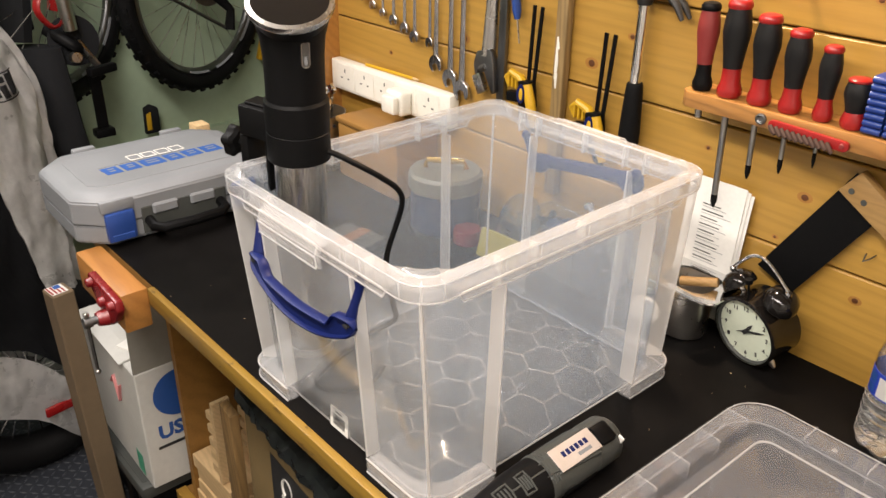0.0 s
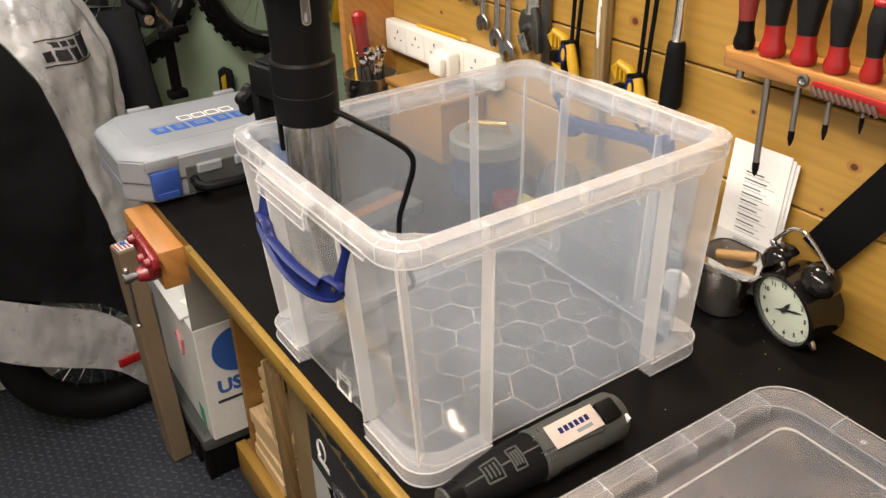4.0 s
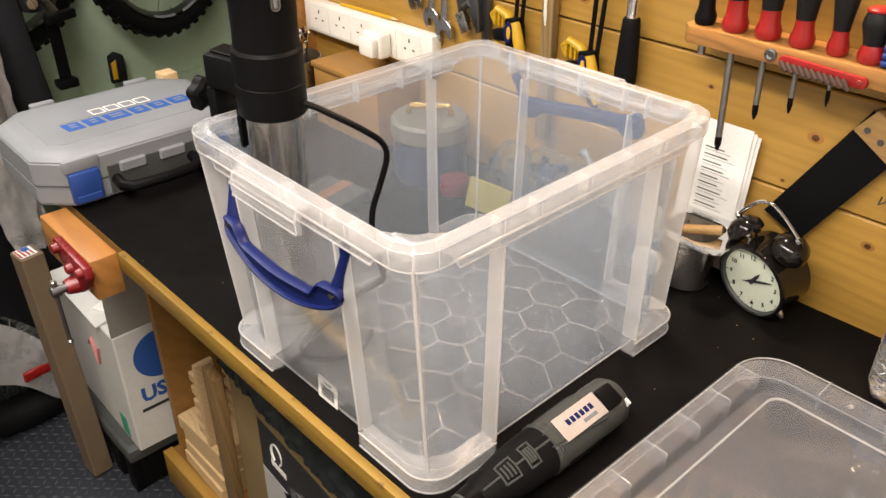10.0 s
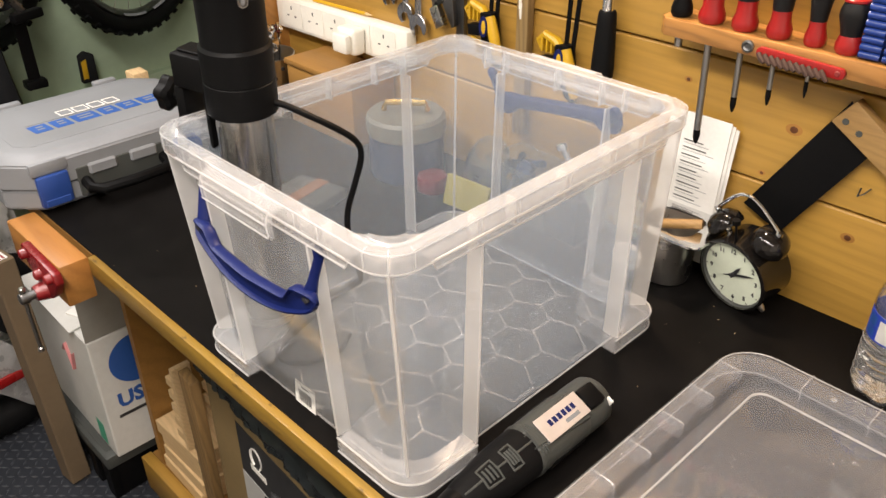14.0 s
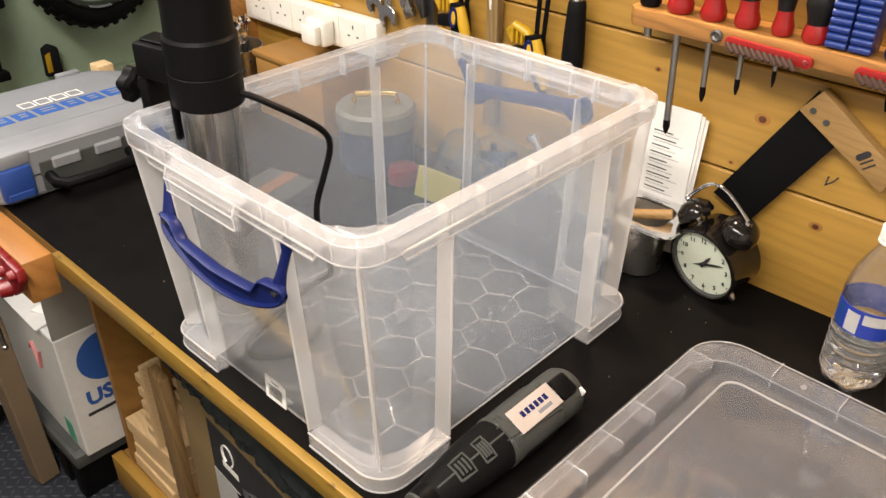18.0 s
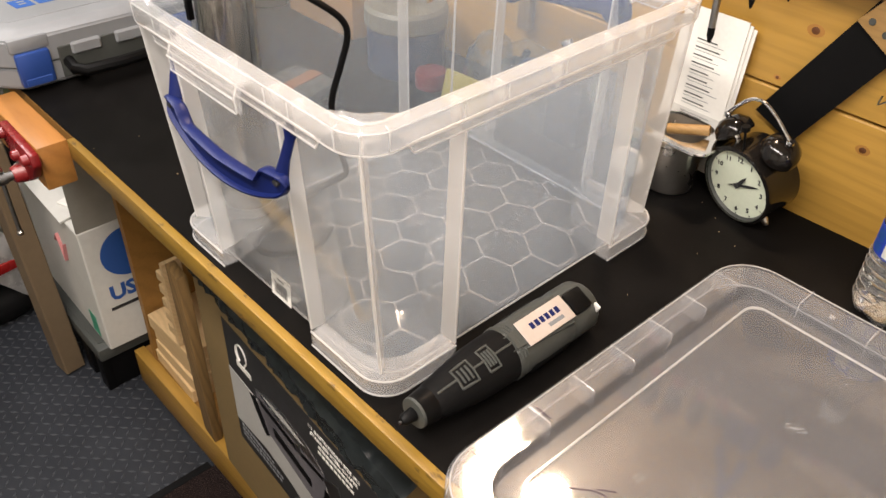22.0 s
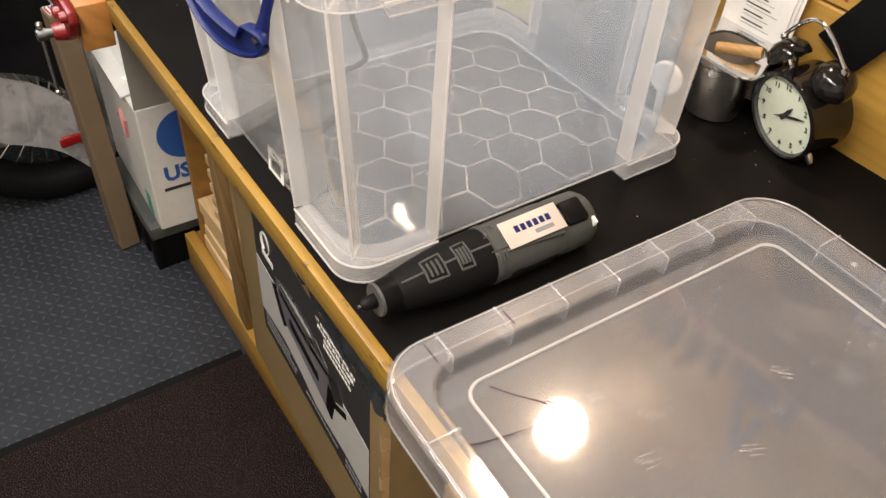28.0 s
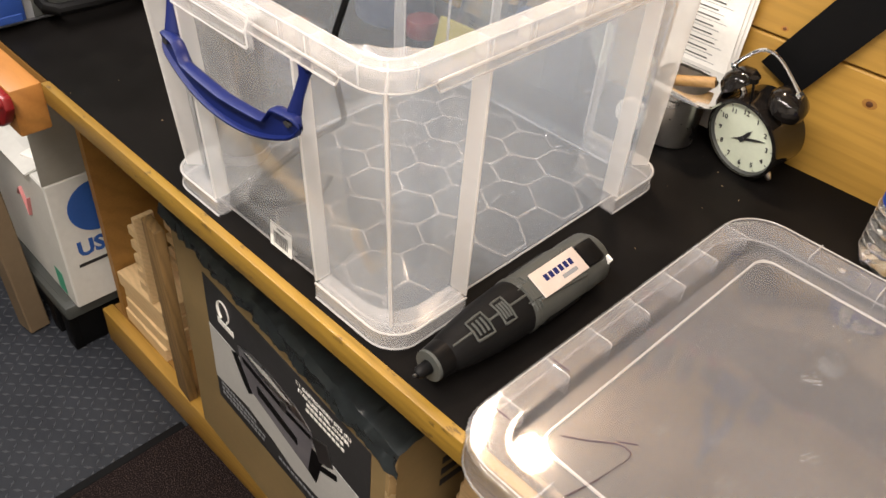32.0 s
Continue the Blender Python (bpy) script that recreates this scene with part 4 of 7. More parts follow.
# ---- immersion cooker on the box ----
TUBESTEEL = plain("polished_tube_steel", (0.42, 0.40, 0.37), 0.14, 1.0, vary=0.06)
def cooker():
    # leans a little on its clamp
    c = thing("immersion_cooker", "black and steel immersion cooker clamped to the box edge", "kitchen appliance", pose(-0.347, 0.0943, TOP, 1.2, 2.9))
    part("tube", bm_lathe([(0.030, 0.0415), (0.0315, 0.045), (0.0315, 0.318)], 40), TUBESTEEL, c, "stainless steel tube")
    part("tube_cap", bm_lathe([(0.026, 0.0255), (0.031, 0.029), (0.031, 0.0412)], 32), GREYCASE, c, "pale lower cap")
    part("collar", bm_lathe([(0.033, 0.314), (0.0385, 0.316), (0.0385, 0.3510), (0.0379, 0.3516), (0.0379, 0.3530), (0.0385, 0.3536), (0.0385, 0.388), (0.036, 0.3915)], 40), BLACK, c)
    part("body", bm_lathe([(0.0355, 0.3917), (0.0350, 0.410), (0.0352, 0.440), (0.0375, 0.464), (0.042, 0.481)], 40), BLACK, c)
    # head: an oval disc tipped towards the user
    tip = pose(0.006, -0.004, 0.496, 0, 24, -34)
    part("head", moved(bm_lathe([(0.037, -0.020), (0.044, -0.006), (0.0475, 0.004), (0.046, 0.007)], 40), tip), BLACK, c)
    part("bezel", moved(bm_lathe([(0.0478, 0.002), (0.0495, 0.006), (0.0488, 0.010), (0.0435, 0.0115), (0.0435, 0.009)], 40, ends=False), tip), STEEL, c, "silver ring round the display")
    part("display", moved(bm_lathe([(0.0434, 0.0075), (0.0430, 0.0105), (0.040, 0.0110)], 40), tip), BLACKGLOSS, c, "glossy black touch display")
    for w, q in ((0.013, 0.024), (0.008, 0.018)):
        part("display_mark", moved(bm_box(-q - 0.0012, -q + 0.0012, -w, w, 0.0111, 0.0113), tip), GREYCASE, c, "pale printed bar")
    # level window set in a steel frame
    around = Matrix.Rotation(radians(-10 + 90), 4, "Z") @ Matrix.Rotation(radians(90), 4, "X")
    win = part("window", moved(bm_prism(round_rect(-0.0052, 0.0052, 0.436, 0.468, 0.0050, 6), 0.0352, 0.0372), around), STEEL, c, "small level window in a steel frame")
    part("window_glass", moved(bm_prism(round_rect(-0.0040, 0.0040, 0.4375, 0.4665, 0.0038, 6), 0.0373, 0.0376), around), DARKSTEEL, win)
    part("window_mark", moved(bm_prism(round_rect(-0.0026, 0.0014, 0.4400, 0.4500, 0.0010, 3), 0.03765, 0.0379), around), GREYCASE, win)
    # clamp over the box edge
    turn = Matrix.Rotation(radians(17), 4, "Z")
    part("clamp_arm", moved(bm_box(-0.080, -0.030, -0.019, 0.019, 0.330, 0.370, 0.004), turn), BLACK, c, "black plastic clamp")
    part("clamp_rib", moved(bm_box(-0.074, -0.036, -0.012, 0.012, 0.3702, 0.3735, 0.001, 1), turn), BLACK, c)
    part("clamp_plate", moved(bm_box(-0.084, -0.070, -0.016, 0.016, 0.284, 0.3299, 0.003), turn), BLACK, c)
    part("inner_jaw", moved(bm_box(-0.044, -0.038, -0.014, 0.014, 0.262, 0.3299, 0.002), turn), BLACK, c)
    part("clamp_screw", moved(bm_lathe([(0.005, -0.028), (0.005, 0.0)], 12), turn @ pose(-0.084, 0, 0.310, 0, -90) @ pose(0, 0, 0.028)), BLACK, c)
    star = []
    for k in range(40):
        a = 2 * math.pi * k / 40
        star.append((0.0185 + 0.0022 * math.cos(5 * a), a))
    knob = bmesh.new()
    rings(knob, [[(r * f * math.cos(a), r * f * math.sin(a), z) for r, a in star] for f, z in ((0.72, 0.0), (1.0, 0.004), (1.0, 0.015), (0.70, 0.020))])
    part("knob", moved(knob, turn @ pose(-0.098, 0, 0.310, 0, -90)), BLACK, c, "star knob of the clamp")
    return c


cooker()
CORD = [(-0.306, 0.100, 1.328), (-0.292, 0.115, 1.322), (-0.276, 0.134, 1.309), (-0.263, 0.157, 1.292), (-0.256, 0.180, 1.271), (-0.255, 0.186, 1.250), (-0.261, 0.179, 1.215), (-0.266, 0.169, 1.178),
        (-0.262, 0.166, 1.142), (-0.270, 0.180, 1.100), (-0.290, 0.200, 1.058), (-0.314, 0.202, 1.0335), (-0.318, 0.178, 1.0285), (-0.306, 0.140, 1.0285), (-0.290, 0.090, 1.0285), (-0.276, 0.058, 1.0285),
        (-0.252, 0.052, 1.0285), (-0.230, 0.072, 1.0285), (-0.223, 0.106, 1.0285), (-0.240, 0.138, 1.0285)]
solo("power_cord", bm_sweep(flowing(CORD), 0.0037, 10),
     BLACK, "black power cord looping down into the box", "cable")


# ---- tools on the wall ----
def shaft(x, y, z0, z1, r, mat, parent, seg=10):
    return part("shaft", moved(bm_lathe([(r, z0), (r, z1)], seg), pose(x, y, 0)), mat, parent)


rack = thing("tool_rack", "varnished pine rack on the wall holding screwdrivers", "tool rack", pose(0, 0, 0))
rk = bm_prism([(-0.128, WALL - 0.001), (-0.128, 0.588), (-0.118, 0.578), (0.62, 0.578), (0.62, WALL - 0.001)], 1.334, 1.3565, 0.002)
part("rail", rk, PINE_RACK, rack, "varnished pine rail")
part("bolt", moved(bm_lathe([(0.0075, 0), (0.0075, 0.003), (0.005, 0.004), (0.003, 0.0022)], 16), pose(-0.003, 0.578, 1.3455, 90)), DARKSTEEL, rack, "dull steel cap bolt")


def screwdriver(x, top, tip, cap, grip, foot, s, label, y=0.598, shaft_r=0.0035, black_tip=True):
    d = thing("screwdriver", label, "screwdriver", pose(x - 0.0075, y, 1.357, 0, -2.2), "screwdrivers in the rack")
    h = top - 1.357
    part("collar", bm_lathe([(0.0120 * s, 0.0), (0.0143 * s, 0.004), (0.0143 * s, 0.011), (0.0112 * s, 0.020), (0.0105 * s, 0.30 * h)], 20), foot, d)
    part("grip", bm_lathe([(0.0108 * s, 0.30 * h + 0.0002), (0.0120 * s, 0.42 * h), (0.0158 * s, 0.66 * h), (0.0150 * s, 0.78 * h), (0.0125 * s, 0.90 * h)], 20), grip, d, "soft rubber grip")
    part("cap", bm_lathe([(0.0128 * s, 0.90 * h + 0.0002), (0.0138 * s, 0.92 * h), (0.0136 * s, 0.955 * h), (0.0112 * s, 0.985 * h), (0.006 * s, h)], 20), cap, d)
    part("shaft", bm_lathe([(shaft_r, tip - (1.357 if not black_tip else 1.3365)), (shaft_r, -0.0005)], 12), SHAFT, d, "steel shaft")
    if black_tip:
        part("tip", bm_lathe([(0.0008, tip - 1.357), (shaft_r * 0.55, tip - 1.3545), (shaft_r * 1.05, tip - 1.347), (shaft_r * 1.05, tip - 1.3366)], 8), BLACK, d, "blackened cross tip")
    return d


RG = plain("black_soft_grip", (0.008, 0.008, 0.0085), 0.45, grain=300, spec=0.25)
screwdriver(-0.100, 1.475, 1.318, BLACK, DULLRED, BLACK, 0.95, "short faded red screwdriver with black ends in the rack", shaft_r=0.005, black_tip=False)
screwdriver(-0.058, 1.485, 1.195, RED, RG, RED, 1.15, "large black and red screwdriver in the wall rack", shaft_r=0.0045)
screwdriver(-0.014, 1.473, 1.252, RED, RG, RED, 1.10, "black and red screwdriver with a long cross tip", shaft_r=0.0038)
screwdriver(0.029, 1.462, 1.273, RED, RG, RED, 1.03, "black and red screwdriver in the wall rack", shaft_r=0.0033)
screwdriver(0.072, 1.450, 1.294, RED, RG, RED, 0.86, "slim black and red screwdriver in the rack", shaft_r=0.0025)
screwdriver(0.110, 1.419, 1.330, RED, RG, RED, 1.03, "stubby black and red screwdriver in the rack", shaft_r=0.003, black_tip=False)
screwdriver(0.200, 1.435, 1.30, RED, BLUE, BLUE, 1.05, "blue handled screwdriver in the wall rack", shaft_r=0.003)


BRISTLE = plain("dark_bristle", (0.035, 0.014, 0.008), 0.7, vary=0.3)


def wire_brush(x, w):
    b = thing("wire_brush", "small red brush with dark bristles hung on the rack", "brush", pose(x, 0.5745, 1.3435, 0, 2), "brushes on the rack")
    part("handle", moved(bm_prism(round_rect(0, w, -0.0065, 0.0065, 0.006, 4), -0.003, 0.003, 0.001), pose(0, 0, 0, 90)), RED, b, "red plastic handle")
    rnd = random.Random(3)
    br = bmesh.new()
    for i in range(11):
        px = 0.004 + i * (w - 0.030) / 10
        t = bm_sweep([(px, -0.004, -0.001), (px + 0.005, -0.007, -0.005), (px + 0.011, -0.009, -0.008 - rnd.random() * 0.002)], [0.0030, 0.0034, 0.0022], 7)
        br = joined(br, t)
    part("bristles", br, BRISTLE, b, "dark brown bristles")
    part("hole_rim", moved(bm_lathe([(0.0035, 0), (0.0025, 0.001)], 12), pose(w - 0.008, -0.0032, 0, 90)), DULLRED, b)


wire_brush(0.010, 0.105)
wire_brush(0.160, 0.105)

HOLDERBLUE = plain("dark_blue_plastic", (0.010, 0.035, 0.20), 0.35)
# blue comb-like bit holders standing on the rack
for k, bx in enumerate((0.118, 0.1435)):
    hold = thing("bit_holder", "ribbed blue plastic holder standing on the rack", "tool holder", pose(bx, 0.584, 1.3572), "bit holders")
    part("spine", bm_box(0, 0.0225, 0.004, 0.034, 0, 0.070, 0.002), HOLDERBLUE, hold)
    for i in range(8):
        part("rib", moved(bm_lathe([(0.0038, 0), (0.0043, 0.002), (0.0043, 0.0205), (0.0038, 0.0225)], 10), pose(0, 0.004, 0.005 + 0.0086 * i, 0, 90)), HOLDERBLUE, hold)

# pliers and small hooks above the rack
pl = thing("pliers", "pliers with blue handles hanging on the wall", "pliers", pose(0.105, WALL - 0.012, 1.49))
for s in (0, 1):
    part("handle", bm_sweep([(0.045 * s, 0, 0.0), (0.010 + 0.034 * s, 0, 0.03), (0.022 + 0.012 * s, 0, 0.08), (0.028, 0, 0.12)], [0.008, 0.0075, 0.007, 0.005], 8, flat=0.6), BLUECLASP, pl, "blue plastic handle")
part("jaws", bm_sweep([(0.028, 0, 0.12), (0.028, 0, 0.17)], [0.011, 0.004], 8, flat=0.5), STEEL, pl)
bk = thing("door_knob", "small chrome knob fixed on the board wall", "knob", pose(-0.008, WALL, 1.512, 90))
part("stem", bm_lathe([(0.005, 0.0), (0.005, 0.012)], 12), CHROME, bk)
part("ball", bm_lathe([(0.005, 0.0121), (0.011, 0.016), (0.012, 0.022), (0.008, 0.028)], 16), CHROME, bk)
hk = thing("steel_hook", "steel hook fixed on the board wall", "hook", pose(-0.082, WALL, 1.505))
part("plate", bm_box(-0.006, 0.006, -0.004, 0, -0.006, 0.03, 0.001), STEEL, hk)
part("prong", bm_sweep([(0, -0.004, 0.0), (0, -0.02, -0.004), (0, -0.026, 0.006)], 0.003, 8), STEEL, hk)


TOOLCHROME = plain("worn_tool_chrome", (0.46, 0.44, 0.43), 0.2, 1.0, vary=0.2, grain=60, relief=0.1)


def spanner(x, zb, length, w, label="polished steel combination spanner hanging on the wall", tilt=0.0):
    w = 1.22 * w
    sp = thing("spanner", label, "spanner", pose(x, WALL - 0.012, zb + 0.9 * w, 0, tilt), "row of spanners")
    part("stem", bm_sweep([(0, 0, 0.4 * w), (0, 0, length * 0.5), (0, 0, length)], [w * 0.30, w * 0.22, w * 0.28], 8, flat=0.45), TOOLCHROME, sp)
    head = []
    for a in range(-50, 231, 20):
        head.append((w * 0.95 * math.cos(radians(a)), w * 0.95 * math.sin(radians(a))))
    jaw = [(-w * 0.38, -w * 0.62), (-w * 0.40, 0.0), (0.0, w * 0.22), (w * 0.40, 0.0), (w * 0.38, -w * 0.62)]
    part("jaw", moved(bm_prism(head + jaw, -0.003 - w * 0.05, 0.003 + w * 0.05, 0.0008, 1), pose(0, 0, 0, 90, 0, 0) @ pose(0, 0, 0, 0, 0, 15)), TOOLCHROME, sp, "open jaw")
    part("ring", moved(bm_lathe([(w * 0.45, -0.003), (w * 0.75, -0.004), (w * 0.75, 0.004), (w * 0.45, 0.003)], 16), pose(0, 0, length + 0.6 * w, 90)), TOOLCHROME, sp)


for x, z, L, w in ((-1.001, 1.375, 0.10, 0.007), (-0.967, 1.362, 0.11, 0.0075), (-0.934, 1.349, 0.12, 0.008), (-0.902, 1.336, 0.13, 0.009), (-0.869, 1.327, 0.14, 0.008), (-0.834, 1.315, 0.15, 0.0105),
                   (-0.799, 1.304, 0.16, 0.011), (-0.768, 1.292, 0.17, 0.0115), (-0.722, 1.292, 0.18, 0.0095), (-0.703, 1.248, 0.22, 0.0155), (-0.661, 1.226, 0.25, 0.0170), (-0.628, 1.208, 0.27, 0.0185)):
    spanner(x, z, L, w)

adj = thing("adjustable_wrench", "large steel adjustable wrench hanging on the wall", "wrench", pose(-0.560, WALL - 0.014, 1.24))
part("handle", bm_sweep([(0.004, 0, 0.07), (0.008, 0, 0.16), (0.012, 0, 0.30)], [0.014, 0.011, 0.015], 10, flat=0.4), STEEL, adj)
part("head", moved(bm_prism([(-0.022, 0.075), (-0.030, 0.050), (-0.024, 0.030), (-0.018, 0.034), (-0.016, 0.052), (0.0, 0.046), (0.020, 0.004), (0.028, 0.010), (0.022, 0.060), (0.012, 0.085)], -0.007, 0.007, 0.002), pose(0, 0, 0, 90)), DARKSTEEL, adj, "jaw head")
part("moving_jaw", moved(bm_box(-0.010, 0.012, -0.006, 0.006, 0.0, 0.036, 0.002), pose(-0.008, -0.001, 0.0, 0, -28)), STEEL, adj)
part("thumb_screw", moved(bm_lathe([(0.006, -0.008), (0.0065, 0), (0.006, 0.008)], 12), pose(-0.004, -0.006, 0.048, 0, 60)), DARKSTEEL, adj)
bar = thing("steel_bar", "long dull steel bar hanging beside the wrench", "bar", pose(-0.528, WALL - 0.008, 1.22))
part("flat", bm_box(-0.009, 0.009, -0.004, 0.004, 0, 0.36, 0.001), DARKSTEEL, bar)

bd = thing("small_screwdriver", "slim blue screwdriver hanging point down on the wall", "screwdriver", pose(-0.484, WALL - 0.014, 1.346, 0, -10))
part("blade", bm_lathe([(0.0012, 0), (0.0018, 0.04)], 8), STEEL, bd)
part("grip", bm_lathe([(0.005, 0.0402), (0.008, 0.055), (0.0075, 0.10), (0.006, 0.115)], 12), BLUECLASP, bd, "blue plastic grip")


def bar_clamp(x, z, label):
    c = thing("bar_clamp", label, "clamp", pose(x, WALL - 0.02, z), "quick-grip clamps")
    for k, dx in enumerate((-0.004, 0.008)):
        part("bar", moved(bm_box(-0.0032, 0.0032, -0.0015, 0.0015, 0.0, 0.155), pose(dx, 0.004, -0.01, 0, 2 + 2 * k)), BLACK, c, "black steel bar")
    # curved yellow jaw with finger slots, black carriage and ribbed trigger
    part("jaw", bm_sweep([(-0.044, 0, 0.004), (-0.050, 0, 0.016), (-0.040, 0, 0.026), (-0.018, 0, 0.020), (-0.004, 0, 0.004)], [0.005, 0.0065, 0.007, 0.0085, 0.010], 10, flat=0.9), YELLOW, c, "curved yellow plastic jaw")
    for k in range(4):
        part("jaw_slat", bm_box(-0.044 + 0.009 * k, -0.0405 + 0.009 * k, -0.006, 0.006, 0.000, 0.022, 0.001, 1), YELLOW, c)
    part("jaw_pad", moved(bm_box(-0.046, -0.016, -0.008, 0.008, -0.020, -0.002, 0.003), pose(0, 0, 0, 0, -6)), BLACK, c, "black jaw pad")
    part("carriage", moved(bm_prism([(-0.016, 0.022), (0.010, 0.024), (0.016, -0.020), (0.006, -0.044), (-0.012, -0.036)], -0.010, 0.010, 0.003), pose(0, 0, -0.004, 90)), BLACK, c, "black carriage")
    part("grip", bm_sweep([(0.004, -0.006, 0.014), (0.014, -0.008, -0.012), (0.022, -0.008, -0.040), (0.026, -0.006, -0.056)], [0.008, 0.009, 0.0085, 0.006], 10, flat=0.9), YELLOW, c, "yellow grip")
    part("lower_slat", bm_sweep([(-0.040, 0, -0.028), (-0.030, 0, -0.034), (-0.010, 0, -0.040)], [0.004, 0.005, 0.005], 8), YELLOW, c)
    badge = part("badge", moved(bm_lathe([(0.017, 0), (0.016, 0.0025)], 20), Matrix.Translation((-0.002, -0.0145, -0.002)) @ Matrix.Rotation(radians(90), 4, "X") @ Matrix.Diagonal((0.5, 1, 1, 1))), BLUE, c, "dark blue oval badge")
    part("badge_centre", moved(bm_lathe([(0.009, 0.0026), (0.008, 0.0032)], 16), Matrix.Translation((0.000, -0.0145, -0.002)) @ Matrix.Rotation(radians(90), 4, "X") @ Matrix.Diagonal((0.5, 1.2, 1, 1))), YELLOW, badge)
    part("trigger", bm_sweep([(0.002, -0.004, -0.034), (0.012, -0.006, -0.056), (0.026, -0.006, -0.064)], [0.005, 0.0045, 0.004], 8), BLACK, c)


bar_clamp(-0.452, 1.270, "yellow and black bar clamp hanging on the wall")
bar_clamp(-0.300, 1.252, "yellow and black bar clamp beside the hammer")

STICKWOOD = wood("weathered_stick", (0.28, 0.185, 0.075), (0.20, 0.125, 0.05), 0.6, (14, 14, 1.4), 3, knots=False)
stick = thing("wooden_stick", "weathered wooden stick with white paint smears", "stick", pose(-0.388, WALL - 0.012, 1.10))
part("stem", bm_box(-0.0115, 0.0115, -0.008, 0.008, 0, 0.52, 0.002), STICKWOOD, stick)
for k, (a, b, w) in enumerate(((0.205, 0.262, 0.004), (0.19, 0.215, 0.0028), (0.255, 0.275, 0.003))):
    part("paint_smear", bm_sweep([(-0.004 + 0.002 * k, -0.0082, a), (-0.002, -0.0084, (a + b) / 2), (-0.004 + 0.003 * (k % 2), -0.0082, b)], [w * 0.6, w, w * 0.5], 6, flat=0.25), WHITEPAINT, stick)

BLACKSTEEL = plain("blackened_steel", (0.035, 0.034, 0.033), 0.42, 0.6, vary=0.2)
ham = thing("claw_hammer", "claw hammer with chrome shaft and black grip hanging", "hammer", pose(-0.232, WALL - 0.022, 1.236))
part("grip", bm_lathe([(0.012, 0.0), (0.0160, 0.004), (0.0165, 0.020), (0.0150, 0.055), (0.0135, 0.085), (0.0125, 0.096), (0.011, 0.099)], 20), RUBBER, ham, "black rubber grip")
part("shaft", bm_lathe([(0.0085, 0.0992), (0.0085, 0.215)], 16), CHROME, ham, "chrome tubular shaft")
part("head", joined(bm_sweep([(-0.052, 0, 0.244), (-0.040, 0, 0.244), (-0.030, 0, 0.244), (0.0, 0, 0.240), (0.022, 0, 0.240), (0.034, 0, 0.238)], [0.014, 0.0145, 0.010, 0.015, 0.013, 0.011], 10, flat=0.9),
                    bm_lathe([(0.0105, 0.214), (0.013, 0.222), (0.013, 0.236)], 14)), BLACKSTEEL, ham, "dark steel claw head")
for dy in (-0.0065, 0.0065):
    part("claw", bm_sweep([(0.030, dy, 0.239), (0.046, dy * 1.1, 0.234), (0.060, dy * 1.3, 0.222), (0.072, dy * 1.5, 0.204)], [0.0075, 0.0068, 0.0055, 0.0032], 8, flat=0.8), BLACKSTEEL, ham)

# ---- socket strip, plug and pencil ----
ss = thing("socket_strip", "long cream multi-socket strip on the board wall", "socket strip", pose(-1.045, WALL, 1.146, 0, -0.6))
part("case", bm_box(0, 0.40, -0.026, -0.001, 0, 0.066, 0.004), WHITEPAINT, ss, "cream plastic case")
for i in range(5):
    face = part("socket_face", bm_box(0.022 + 0.071 * i, 0.086 + 0.071 * i, -0.0272, -0.0262, 0.006, 0.060, 0.0004, 1), WHITEPAINT, ss)
    for dx, dz, w, h in ((0.054, 0.046, 0.003, 0.007), (0.042, 0.030, 0.006, 0.0025), (0.066, 0.030, 0.006, 0.0025)):
        part("slot", bm_box(dx + 0.071 * i - w / 2, dx + 0.071 * i + w / 2, -0.0277, -0.0273, dz - h / 2, dz + h / 2), INK, face)
pg = thing("mains_plug", "white mains plug in the socket strip", "plug", pose(-0.782, WALL - 0.028, 1.178))
part("body", bm_box(-0.026, 0.026, -0.030, 0, -0.026, 0.024, 0.007, 3), WHITEPAINT, pg)
part("adapter", bm_box(-0.02, 0.022, -0.046, -0.0302, -0.020, 0.016, 0.005, 2), WHITEPAINT, pg)
pc = thing("pencil", "yellow pencil lying on the socket strip", "pencil", pose(-0.935, WALL - 0.010, 1.216, 0, 88.5))
part("barrel", bm_lathe([(0.0036, 0), (0.0036, 0.16)], 6), YELLOW, pc, smooth=0)
part("point", bm_lathe([(0.0035, 0.1602), (0.0006, 0.178)], 6), PLY, pc)

# ---- wooden box and steel cup in the corner ----
wb = thing("wooden_box", "brown varnished wooden box below the socket strip", "box", pose(-0.905, 0.53, TOP))
part("carcass", bm_box(0, 0.20, 0, 0.105, 0.0005, 0.118, 0.003), SHELFWOOD, wb)
part("lid", bm_box(-0.004, 0.204, -0.004, 0.106, 0.1182, 0.130, 0.003), SHELFWOOD, wb)
CUP = (-0.972, 0.528)
cup = thing("steel_cup", "perforated steel cup full of spanners and tools", "cup", pose(*CUP, TOP) @ Matrix.Diagonal((1.22, 1.22, 1.02, 1)))
part("wall", bm_lathe([(0.040, 0.001), (0.042, 0.003), (0.046, 0.118), (0.0475, 0.121), (0.0455, 0.121), (0.0405, 0.005), (0.0, 0.004)], 32, ends=False), STEEL, cup, "perforated steel wall")
for k in range(10):
    for row in (0.085, 0.102):
        a = radians(36 * k + (18 if row < 0.09 else 0))
        rr = 0.0448 if row < 0.09 else 0.0456
        part("hole", moved(bm_lathe([(0.0038, 0), (0.0036, 0.0009)], 10), Matrix.Rotation(a, 4, "Z") @ pose(rr, 0, row, 0, 90)), INK, cup)
rnd = random.Random(11)
